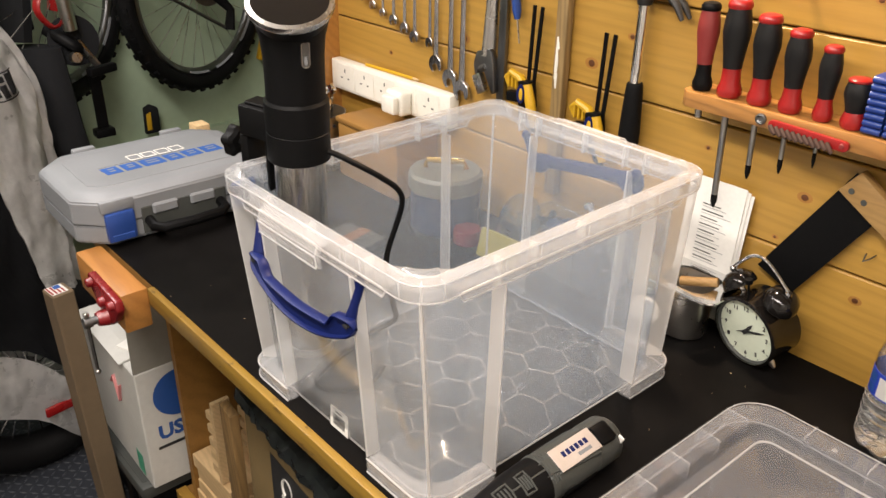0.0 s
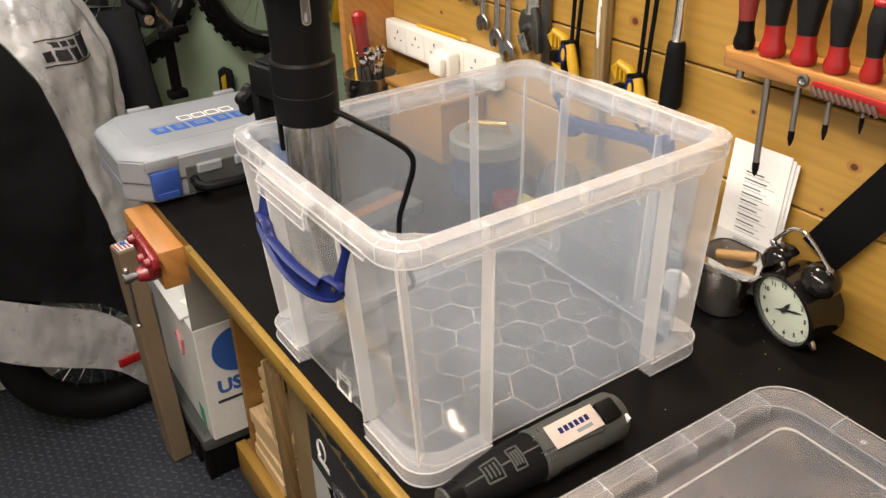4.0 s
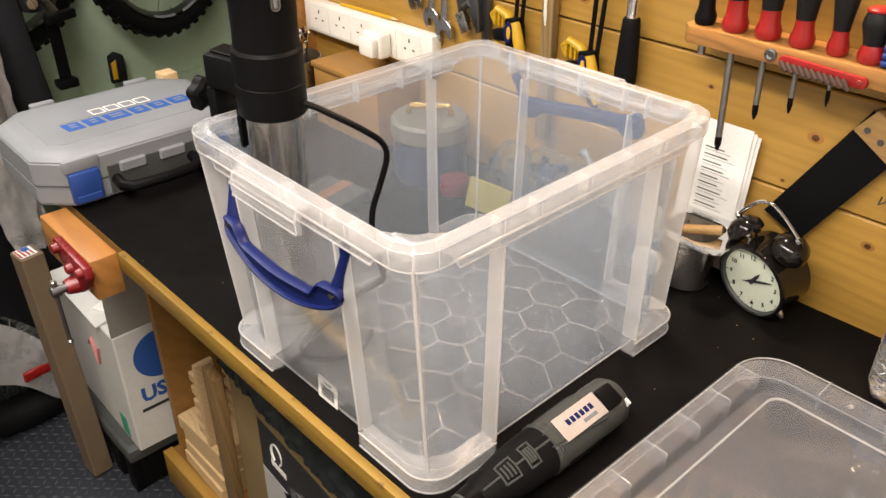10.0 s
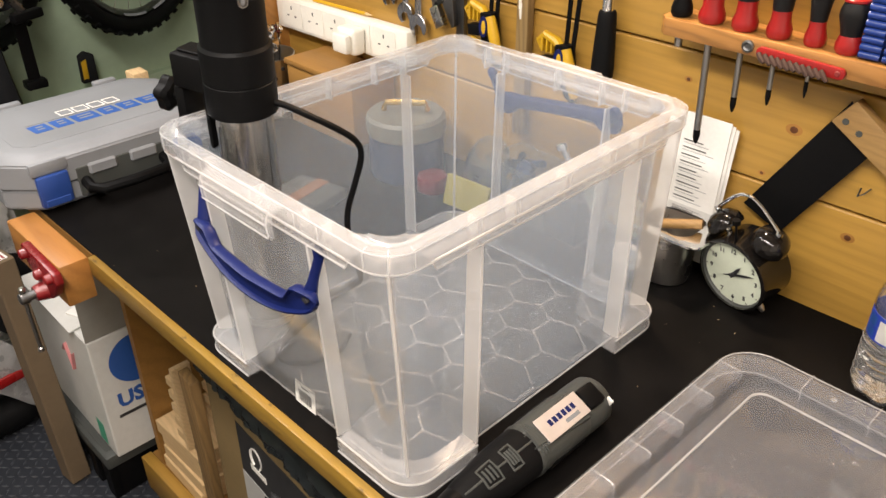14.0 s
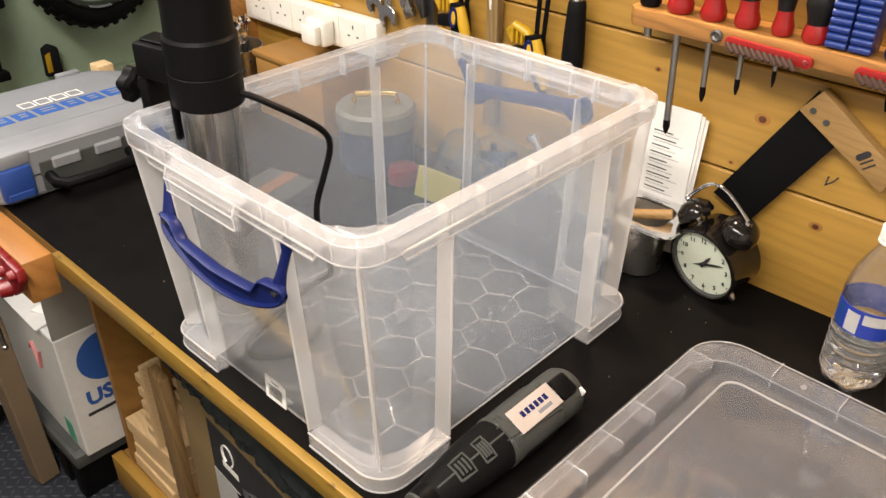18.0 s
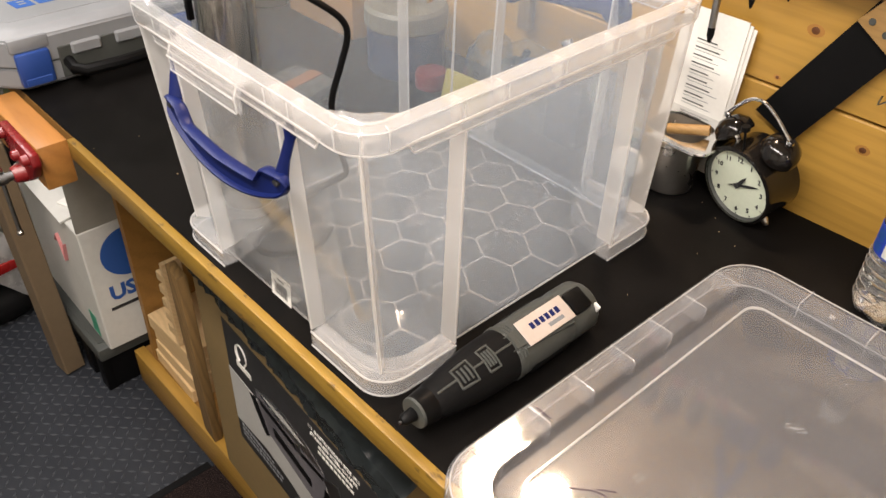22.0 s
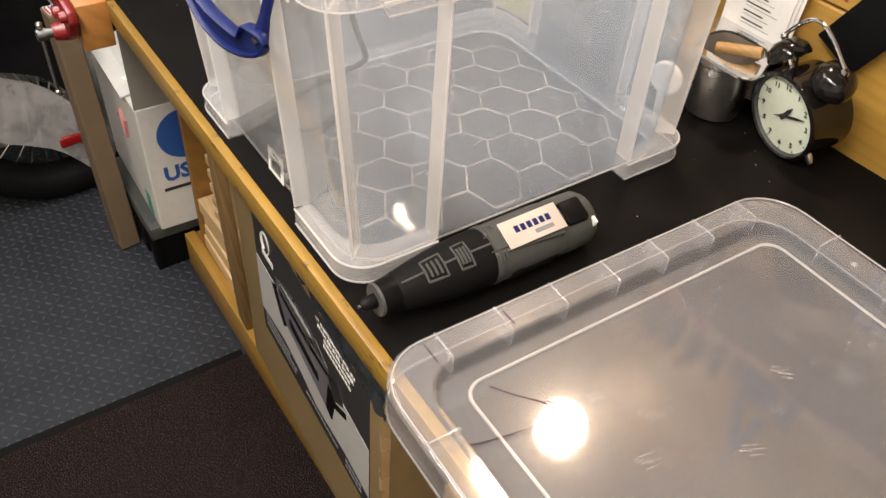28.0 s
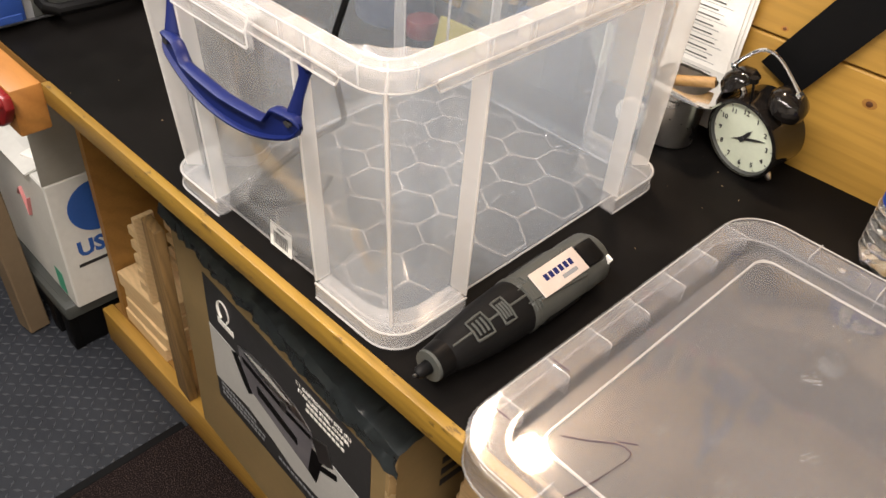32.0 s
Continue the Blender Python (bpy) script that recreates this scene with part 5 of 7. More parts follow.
for k in range(18):
    a, r = rnd.uniform(0, 6.28), rnd.uniform(0.008, 0.036)
    px, py, h = r * math.cos(a), r * math.sin(a), rnd.uniform(0.125, 0.165)
    s = thing("small_spanner", "small chrome spanner standing in the steel cup", "spanner", pose(CUP[0] + px, CUP[1] + py, TOP + 0.006, rnd.uniform(-7, 7), rnd.uniform(-7, 7), rnd.uniform(0, 180)), "spanners in the cup")
    part("stem", bm_box(-0.003, 0.003, -0.0016, 0.0016, 0, h, 0.0008, 1), CHROME, s)
    part("ring", moved(bm_lathe([(0.0045, -0.002), (0.0085, -0.0028), (0.0085, 0.0028), (0.0045, 0.002)], 12), pose(0, 0, h + 0.007, 90)), CHROME, s)
rs = thing("screwdriver", "red and grey handled tool standing in the cup", "screwdriver", pose(CUP[0] + 0.004, CUP[1] + 0.004, TOP + 0.006, 4, -3))
part("shaft", bm_lathe([(0.003, 0), (0.003, 0.135)], 8), STEEL, rs)
part("grip", bm_lathe([(0.010, 0.1352), (0.015, 0.15), (0.0145, 0.215), (0.0155, 0.238), (0.010, 0.246)], 16), DULLRED, rs, "grey and red handle")
part("end", bm_lathe([(0.0157, 0.225), (0.016, 0.242), (0.010, 0.2485)], 16), RED, rs)
yr = thing("folding_ruler", "yellow ruler standing in the steel cup", "ruler", pose(CUP[0] - 0.025, CUP[1] - 0.010, TOP + 0.006, 8, -17, -40))
part("blade", bm_box(-0.009, 0.009, -0.0025, 0.0025, 0, 0.235, 0.0008, 1), YELLOW, yr)

# ---- leaflet, tin, saw-like set square, clock, bottle ----
card = thing("instruction_leaflet", "white multi-page instruction leaflet leaning on the wall", "leaflet", pose(-0.118, WALL - 0.022, 1.012, -4))
for k in range(3):
    part("sheet", moved(bm_box(0, 0.092 + 0.003 * k, -0.0012 - 0.0022 * (2 - k), -0.0002 - 0.0022 * (2 - k), 0, 0.212 - 0.003 * k), pose(0, 0, 0, 0, 0.5 * k)), PAPER, card)
rnd = random.Random(8)
for i in range(9):
    w = rnd.uniform(0.036, 0.048)
    part("heading", bm_box(0.028, 0.028 + w * 0.75, -0.0062, -0.0057, 0.172 - 0.0105 * i, 0.1735 - 0.0105 * i), GREYTOOL, card)
    part("rule", bm_box(0.028, 0.028 + w, -0.0061, -0.0057, 0.1682 - 0.0105 * i, 0.1687 - 0.0105 * i), GREYCASE, card)

tin = thing("steel_container", "small steel food container with a folded rim", "container", pose(-0.058, 0.570, TOP))
part("pan", bm_lathe([(0.030, 0.0005), (0.034, 0.003), (0.037, 0.070), (0.041, 0.074), (0.041, 0.085), (0.0395, 0.085), (0.0355, 0.070), (0.0325, 0.006), (0.0, 0.005)], 32, ends=False), STEEL, tin, "dull steel pan")
rim = bmesh.new()
loop = round_rect(-0.062, 0.066, -0.050, 0.050, 0.016, 5)
inn = round_rect(-0.036, 0.040, -0.034, 0.034, 0.020, 5)
rings(rim, [[(x, y, 0.0855) for x, y in inn], [(x, y, 0.0865) for x, y in loop], [(x * 1.01, y * 1.01, 0.0885) for x, y in loop], [(x, y, 0.0905) for x, y in loop], [(x, y, 0.0885) for x, y in inn], [(x, y, 0.0855) for x, y in inn]], closed_ends=False)
part("rim", rim, CHROME, tin, "flat rectangular steel rim")
dw = solo("wooden_dowel", moved(bm_lathe([(0.0065, -0.027), (0.007, -0.025), (0.007, 0.025), (0.0065, 0.027)], 16), pose(0, 0, 0, 0, 78, 20)), BEECH, "short reddish wooden dowel resting in the container", "dowel", m=pose(-0.040, 0.562, TOP + 0.094))

sq = thing("set_square", "carpenter's square with a black blade and wooden stock", "set square", pose(0.100, WALL - 0.012, 1.276))
# local x to the right along the wall, z up; the blade runs down to the left
blade = [(0.012, 0.018), (-0.090, -0.155), (-0.035, -0.179), (0.048, -0.040)]
part("blade", moved(bm_prism(blade, -0.0012, 0.0012), pose(0, 0, 0, 90)), BLACK, sq, "black steel blade")
stock = [(0.020, 0.023), (-0.003, -0.008), (0.111, -0.080), (0.124, -0.050)]
part("stock", moved(bm_prism(stock, -0.009, 0.009, 0.002), pose(0, -0.001, 0, 90)), BEECH, sq, "worn beech stock")
part("stamp", moved(bm_prism(round_rect(-0.009, 0.009, -0.004, 0.004, 0.0035, 4), 0, 0.0004), pose(0.082, -0.0104, -0.040, 90, 0, 0) @ pose(0, 0, 0, 0, 0, 40)), INK, sq, "dark oval maker's stamp")
for k in range(2):
    part("stamp_line", moved(bm_box(-0.008, 0.008, -0.0010, 0.0010, 0, 0.0004), pose(0.087 + 0.004 * k, -0.0104, -0.046 - 0.005 * k, 90, 0, 0) @ pose(0, 0, 0, 0, 0, 40)), INK, sq)
for k, (dx, dz) in enumerate(((0.014, -0.004), (0.032, -0.014))):
    part("rivet", moved(bm_lathe([(0.0042, 0), (0.0036, 0.0008)], 12), pose(dx, -0.0102, dz, 90)), GREYTOOL, sq)
for nx, nz in ((0.156, 1.190),):
    nl = thing("bent_nail", "rusty bent nail in the board wall", "nail", pose(nx, WALL, nz), "nails in the wall")
    part("wire", bm_sweep([(0, 0.0, 0.0), (-0.002, -0.014, -0.002), (-0.008, -0.017, -0.006), (-0.006, -0.018, 0.006)], 0.0012, 6), DARKSTEEL, nl)


def alarm_clock():
    c = thing("alarm_clock", "black twin-bell alarm clock with a cream dial", "alarm clock", pose(0.046, 0.563, TOP + 0.0535, 9, -4, -12) @ Matrix.Scale(1.08, 4))
    # drum axis along local y, dial towards -y
    turn = Matrix.Rotation(radians(90), 4, "X")
    part("drum", moved(bm_lathe([(0.040, -0.047), (0.0475, -0.042), (0.0475, 0.0), (0.0490, 0.004), (0.0490, 0.008), (0.0455, 0.0095), (0.0450, 0.002)], 44), turn), BLACKGLOSS, c, "glossy black drum")
    part("inner_ring", moved(bm_lathe([(0.0450, 0.0068), (0.0425, 0.0035), (0.0425, 0.0028)], 40, ends=False), turn), GREYTOOL, c)
    d = part("dial", moved(bm_lathe([(0.0448, 0.0022), (0.0448, 0.0034)], 40), turn), DIAL, c, "cream dial")
    for n in range(1, 13):
        a = radians(90 - 30 * n)
        part("numeral", moved(text_bm(str(n), 0.0088), Matrix.Translation((0.0335 * math.cos(a), -0.0040, 0.0335 * math.sin(a))) @ turn), INK, d, smooth=0)
    for n in range(60):
        if n % 5 == 0:
            a = radians(6 * n)
            part("tick", moved(bm_box(-0.0004, 0.0004, -0.0042, -0.0036, 0.0395, 0.0415), Matrix.Rotation(a, 4, "Y")), INK, d)
    for name, deg, L, w in (("hour_hand", 37, 0.019, 0.0022), ("minute_hand", 72, 0.032, 0.0015), ("alarm_hand", 248, 0.016, 0.0008)):
        part(name, moved(bm_prism([(-w, -0.006), (w, -0.006), (w, L * 0.6), (0, L), (-w, L * 0.6)], 0.0046, 0.0052), Matrix.Rotation(radians(deg), 4, "Y") @ turn), INK, c)
    part("hub", moved(bm_lathe([(0.0032, 0.0045), (0.0028, 0.0066)], 12), turn), INK, c)
    for s in (-1, 1):
        b = Matrix.Rotation(radians(34 * s), 4, "Y") @ pose(0, 0.020, 0.0555)
        part("bell", moved(bm_lathe([(0.0225, 0.0), (0.0230, 0.003), (0.0205, 0.012), (0.012, 0.0195), (0.004, 0.021)], 28), b), BLACKGLOSS, c, "glossy black bell")
        part("bell_post", moved(bm_lathe([(0.004, -0.010), (0.004, -0.0005)], 10), b), CHROME, c)
        part("bell_nut", moved(bm_lathe([(0.0035, 0.0212), (0.0045, 0.024), (0.003, 0.028)], 12), b), CHROME, c)
        part("foot", moved(bm_lathe([(0.0026, -0.0115), (0.0045, -0.006), (0.0045, 0.0)], 10), Matrix.Rotation(radians(180 - 34 * s), 4, "Y") @ pose(0, 0.012, 0.0470) @ Matrix.Rotation(radians(180), 4, "Y") @ pose(0, 0, 0)), STEEL, c)
    top = [(-0.036 + 0.072 * i / 12, 0.020, 0.077 + 0.024 * math.sin(math.pi * i / 12)) for i in range(13)]
    part("carry_handle", bm_sweep([(-0.046, 0.020, 0.066)] + top + [(0.046, 0.020, 0.066)], 0.0023, 8), CHROME, c, "thin chrome carrying handle")
    part("hammer_pin", bm_lathe([(0.0015, 0.048), (0.0015, 0.07), (0.005, 0.071), (0.005, 0.077)], 10), BLACK, c)
    return c


alarm_clock()

WATER = clear("clear_bottle_plastic", (0.97, 0.98, 0.985), 0.085, 0.05, 2.8, cloud=0.5)

LIQUID = bpy.data.materials.new("clear_water")
_nt, _b = nodes_of(LIQUID)
_b.inputs["Base Color"].default_value = (0.97, 0.985, 0.98, 1)
_b.inputs["Roughness"].default_value, _b.inputs["IOR"].default_value, _b.inputs["Transmission Weight"].default_value = 0.01, 1.33, 1.0


def bottle():
    b = thing("water_bottle", "clear plastic water bottle with a blue label", "bottle", pose(0.258, 0.532, TOP))
    # five-lobed base, ribbed lower half, label zone, sloping shoulder
    bm = bmesh.new()
    prof = [(0.020, 0.004, 0.5), (0.029, 0.0012, 0.35), (0.0340, 0.010, 0.12), (0.0352, 0.018, 0.0)]
    for i in range(5):
        z0 = 0.020 + 0.011 * i
        prof += [(0.0352, z0, 0), (0.0332, z0 + 0.0050, 0), (0.0352, z0 + 0.0100, 0)]
    prof += [(0.0340, 0.079, 0), (0.0330, 0.081, 0), (0.0330, 0.1155, 0), (0.0342, 0.119, 0), (0.0335, 0.130, 0), (0.029, 0.150, 0), (0.0205, 0.170, 0), (0.0140, 0.182, 0), (0.0128, 0.188, 0)]
    seg = 50
    rings(bm, [[((r + 0.004 * k * math.cos(5 * a)) * math.cos(a), (r + 0.004 * k * math.cos(5 * a)) * math.sin(a), z + 0.005 * k * (1 - math.cos(5 * a))) for a in [2 * math.pi * q / seg for q in range(seg)]] for r, z, k in prof])
    part("shell", bm, WATER, b, "ribbed clear bottle holding water", smooth=28)
    for i in range(6):
        part("rib", moved(bm_sweep([(0.0353 * math.cos(radians(a)), 0.0353 * math.sin(radians(a)), 0.0195 + 0.011 * i) for a in range(0, 361, 10)], 0.0005, 5), pose(0, 0, 0)), PPRIM, b)
    wet = bmesh.new()
    inner = [(r - 0.0014, max(z, 0.0045) + 0.0004, k) for r, z, k in prof if z < 0.074] + [(0.0320, 0.0746, 0)]
    rings(wet, [[((r + 0.0035 * k * math.cos(5 * a)) * math.cos(a), (r + 0.0035 * k * math.cos(5 * a)) * math.sin(a), z + 0.005 * k * (1 - math.cos(5 * a))) for a in [2 * math.pi * q / seg for q in range(seg)]] for r, z, k in inner])
    part("water", wet, LIQUID, b, "clear water in the lower half", smooth=40)
    part("label", bm_lathe([(0.03345, 0.0815), (0.0338, 0.0817), (0.0338, 0.1148), (0.03345, 0.115)], 40, ends=False), LABELBLUE, b, "blue paper label")
    for k, (z0, z1, a0, a1) in enumerate(((0.084, 0.110, -118, -92), (0.099, 0.112, -86, -40), (0.085, 0.095, -150, -126), (0.098, 0.111, -150, -126))):
        pts = [radians(a0 + (a1 - a0) * i / 6) for i in range(7)]
        pan = bmesh.new()
        rings(pan, [[(0.0341 * math.cos(a), 0.0341 * math.sin(a), z) for a in pts] for z in (z0, z1)], closed_ends=False, ring_closed=False)
        bmesh.ops.solidify(pan, geom=pan.faces[:], thickness=0.0003)
        part("label_panel", pan, PAPER if k < 2 else BLUEPRINT, b, "printed panel")
    part("neck_ring", bm_lathe([(0.0138, 0.1885), (0.0158, 0.1895), (0.0158, 0.1915), (0.0138, 0.1925)], 24), PAPER, b)
    part("cap", bm_lathe([(0.0150, 0.1926), (0.0155, 0.194), (0.0155, 0.207), (0.0140, 0.209)], 28), PAPER, b, "white screw cap")
    return b


LABELBLUE = plain("royal_blue_label", (0.012, 0.035, 0.30), 0.4, vary=0.05)
bottle()

# ---- things standing behind the storage box ----
pt = thing("blue_tin", "blue tin with a cream lid and brass handle", "tin", pose(-0.569, 0.538, TOP))
TINBLUE = plain("navy_tin_paint", (0.006, 0.022, 0.075), 0.4)
CREAM = plain("cream_lid_plastic", (0.17, 0.165, 0.135), 0.45)
BRASS = plain("polished_brass", (0.80, 0.55, 0.16), 0.22, 1.0)
part("body", bm_lathe([(0.063, 0.0005), (0.065, 0.003), (0.065, 0.078)], 36), TINBLUE, pt, "navy blue body")
part("lid", bm_lathe([(0.067, 0.0782), (0.069, 0.081), (0.069, 0.106), (0.064, 0.112), (0.050, 0.110)], 36), CREAM, pt, "cream lid")
part("lid_handle", moved(bm_sweep([(-0.038, 0, 0.114), (-0.034, 0, 0.128), (0.034, 0, 0.128), (0.038, 0, 0.114)], 0.0055, 10), pose(0, 0, 0, 0, 0, 40)), BRASS, pt, "brass bar handle")
gj = thing("glass_jar", "clear glass jar with black writing tilted behind the storage box", "jar", pose(-0.412, 0.560, TOP + 0.012, 18, 24, 10))
JARGLASS = clear("jar_glass", (0.93, 0.95, 0.95), 0.06, 0.05, 1.6)
part("wall", bm_lathe([(0.030, 0.0005), (0.034, 0.004), (0.036, 0.085), (0.028, 0.104), (0.028, 0.110), (0.026, 0.110), (0.026, 0.104), (0.034, 0.084), (0.032, 0.006), (0.0, 0.005)], 32, ends=False), JARGLASS, gj)
for h in (0.099, 0.106):
    part("neck_thread", bm_sweep([(0.0288 * math.cos(radians(a)), 0.0288 * math.sin(radians(a)), h) for a in range(0, 361, 15)], 0.0011, 6), JARGLASS, gj)
for k in range(7):
    part("print", moved(bm_box(-0.0045 + 0.001 * (k % 2), 0.0045, -0.0366, -0.0362, 0.076 - 0.0085 * k, 0.0805 - 0.0085 * k), Matrix.Rotation(radians(8), 4, "Z")), INK, gj)
yb = thing("yellow_note_block", "pale yellow paper note leaning behind the box", "note", pose(-0.390, 0.497, TOP, -10, 5, 12))
part("sheet", bm_box(-0.040, 0.040, -0.003, 0.003, 0.0035, 0.056, 0.001, 1), plain("pale_yellow_paper", (0.36, 0.31, 0.06), 0.7), yb)
rc = thing("red_tape_roll", "small red roll standing beside the blue tin", "roll", pose(-0.484, 0.518, TOP))
part("roll", bm_lathe([(0.012, 0.0005), (0.025, 0.001), (0.026, 0.004), (0.026, 0.024), (0.024, 0.028), (0.012, 0.028)], 24), plain("crimson_tape", (0.16, 0.012, 0.022), 0.3), rc)
wm = thing("hardware_tub", "open clear tub of dark metal fittings against the wall", "tub", pose(-0.315, 0.575, TOP, 0, 0, -4))
part("base", bm_box(-0.066, 0.066, -0.040, 0.040, 0.001, 0.004, 0.001, 1), JARGLASS, wm)
for x0, x1, y0, y1 in ((-0.066, 0.066, -0.040, -0.038), (-0.066, 0.066, 0.038, 0.040), (-0.066, -0.064, -0.038, 0.038), (0.064, 0.066, -0.038, 0.038)):
    part("side", bm_box(x0, x1, y0, y1, 0.0042, 0.088), JARGLASS, wm)
part("tub_rim", bm_sweep([(-0.066, -0.041, 0.088), (0.066, -0.041, 0.088), (0.066, 0.041, 0.088), (-0.066, 0.041, 0.088), (-0.066, -0.041, 0.088)], 0.0022, 6), JARGLASS, wm)
rnd = random.Random(21)
for k in range(26):
    q = pose(rnd.uniform(-0.045, 0.045), rnd.uniform(-0.022, 0.022), rnd.uniform(0.018, 0.078), rnd.uniform(0, 180), rnd.uniform(0, 180), rnd.uniform(0, 180))
    L, r = rnd.uniform(0.010, 0.018), rnd.uniform(0.004, 0.009)
    part("fitting", moved(bm_lathe([(r * 0.8, -L), (r, -L + 0.002), (r, L * 0.4), (r * 1.5, L * 0.45), (r * 1.5, L)], 10), q), (RUBBER, DARKSTEEL, BLACK, TINBLUE)[k % 4], wm)
SLATE = plain("slate_blue_paint", (0.030, 0.040, 0.060), 0.5)
cb = solo("chrome_bolt", moved(bm_lathe([(0.006, -0.03), (0.006, 0.018), (0.011, 0.0185), (0.011, 0.026), (0.009, 0.028)], 12), pose(0, 0, 0, 0, -35)), CHROME, "chrome bolt standing up behind the box", "bolt", m=pose(-0.234, 0.560, TOP + 0.125))
cs = thing("grey_block", "dark blue-grey block under the chrome bolt", "block", pose(-0.225, 0.565, TOP))
part("block", bm_box(-0.03, 0.03, -0.03, 0.05, 0.0005, 0.100, 0.003), SLATE, cs)
wd = thing("white_disc", "round white plastic disc standing behind the box", "disc", pose(-0.074, 0.487, TOP + 0.060, 90, 0, 10))
part("disc", bm_lathe([(0.019, -0.004), (0.021, -0.002), (0.021, 0.002), (0.019, 0.004)], 28), PAPER, wd)
part("stand", bm_box(-0.006, 0.006, -0.0595, -0.018, -0.003, 0.003, 0.001, 1), PAPER, wd)
lb = thing("flat_box", "flat dark box with orange tape beside the storage box", "box", pose(-0.585, 0.30, TOP, 0, 0, 12))
part("carton", bm_box(-0.06, 0.04, -0.09, 0.09, 0.0005, 0.018, 0.002, 1), GREYTOOL, lb)
part("tape", bm_box(-0.022, 0.002, -0.0905, 0.0905, 0.0182, 0.0190), plain("orange_tape", (0.22, 0.10, 0.05), 0.6), lb)


# ---- grey tool case ----
def tool_case():
    c = thing("tool_case", "closed grey plastic tool case with blue clasps", "tool case", pose(-0.868, -0.030, TOP, 0, 0, 89))
    # local x runs along the front face, local y to the back
    def half(z0, z1, inset0, inset1, cut=0.045):
        def loop(i, z):
            x0, x1, y0, y1 = 0.0 + i, 0.375 - i, 0.0 + i, 0.265 - i
            k = cut
            return [(x0 + k, y0, z), (x1 - k, y0, z), (x1, y0 + k, z), (x1, y1 - k, z), (x1 - k, y1, z), (x0 + k, y1, z), (x0, y1 - k, z), (x0, y0 + k, z)]
        bm = bmesh.new()
        rings(bm, [loop(inset0, z0), loop(0, z0 + 0.008), loop(0, z1 - 0.014), loop(inset1 * 0.35, z1 - 0.004), loop(inset1, z1)])
        bmesh.ops.bevel(bm, geom=bm.edges[:], offset=0.0025, segments=2, affect="EDGES")
        return bm
    low = part("bottom_shell", half(0.001, 0.040, 0.008, 0.0), GREYCASE, c, "grey lower shell")
    top = part("top_shell", half(0.0415, 0.098, 0.0, 0.024), GREYCASE, c, "grey upper shell with a printed name")
    part("seam", bm_prism([(0.047, 0.002), (0.328, 0.002), (0.373, 0.047), (0.373, 0.218), (0.328, 0.263), (0.047, 0.263), (0.002, 0.218), (0.002, 0.047)], 0.0395, 0.0420), GREYTOOL, c)
    for x in (0.066, 0.305):
        cl = part("clasp", bm_box(x - 0.026, x + 0.026, -0.008, 0.004, 0.012, 0.066, 0.004, 2), BLUECLASP, c, "blue plastic clasp")
        part("clasp_grip", bm_box(x - 0.020, x + 0.020, -0.0105, -0.0078, 0.014, 0.026, 0.001, 1), BLUECLASP, cl)
        part("clasp_block", bm_box(x - 0.030, x + 0.030, -0.002, 0.010, 0.0665, 0.088, 0.003), GREYCASE, top)
    hd = part("carry_handle", bm_sweep([(0.118, 0.004, 0.036), (0.118, -0.022, 0.030), (0.132, -0.034, 0.028), (0.187, -0.038, 0.028), (0.242, -0.034, 0.028), (0.256, -0.022, 0.030), (0.256, 0.004, 0.036)], 0.0095, 10), BLACK, c, "black carrying handle")
    part("handle_recess", bm_box(0.105, 0.270, -0.0015, 0.006, 0.010, 0.062, 0.002, 1), GREYTOOL, c)
    for x in (0.150, 0.222):
        part("recess_rib", bm_box(x - 0.024, x + 0.024, -0.006, 0.004, 0.044, 0.064, 0.003, 1), GREYCASE, c)
    for x in (0.10, 0.28):
        part("hinge_boss", bm_box(x - 0.022, x + 0.022, 0.252, 0.268, 0.080, 0.1005, 0.003), GREYCASE, top)
    part("raised_panel", bm_prism([(0.06, 0.045), (0.315, 0.045), (0.335, 0.065), (0.335, 0.20), (0.315, 0.225), (0.06, 0.225), (0.04, 0.20), (0.04, 0.065)], 0.0975, 0.0988, 0.0005, 1), GREYCASE, top)
    # printed name: plain slanted blue blocks, a row of white outlined blocks beyond it and a fine rule
    for x, w in ((0.088, 0.030), (0.124, 0.030), (0.160, 0.042), (0.208, 0.030), (0.244, 0.032), (0.282, 0.036)):
        slab = bm_prism([(x, 0.092), (x + w, 0.092), (x + w - 0.004, 0.128), (x - 0.004, 0.128)], 0.0989, 0.0992)
        part("print_block", slab, BLUEPRINT, top, "blue printed block", smooth=0)
        part("print_gap", bm_box(x + 0.008, x + w - 0.010, 0.104, 0.109, 0.09925, 0.0994), GREYCASE, top)
        part("print_gap", bm_box(x + 0.008, x + w - 0.010, 0.115, 0.120, 0.09925, 0.0994), GREYCASE, top)
    for i in range(4):
        x = 0.150 + 0.028 * i
        part("print_outline", bm_sweep([(x, 0.140, 0.0990), (x + 0.022, 0.140, 0.0990), (x + 0.020, 0.164, 0.0990), (x - 0.002, 0.164, 0.0990), (x, 0.140, 0.0990)], 0.0012, 5), PAPER, top, "white outlined print block")
    part("print_rule", bm_box(0.085, 0.250, 0.1335, 0.1345, 0.0989, 0.0991), GREYTOOL, top)
    return c


tool_case()


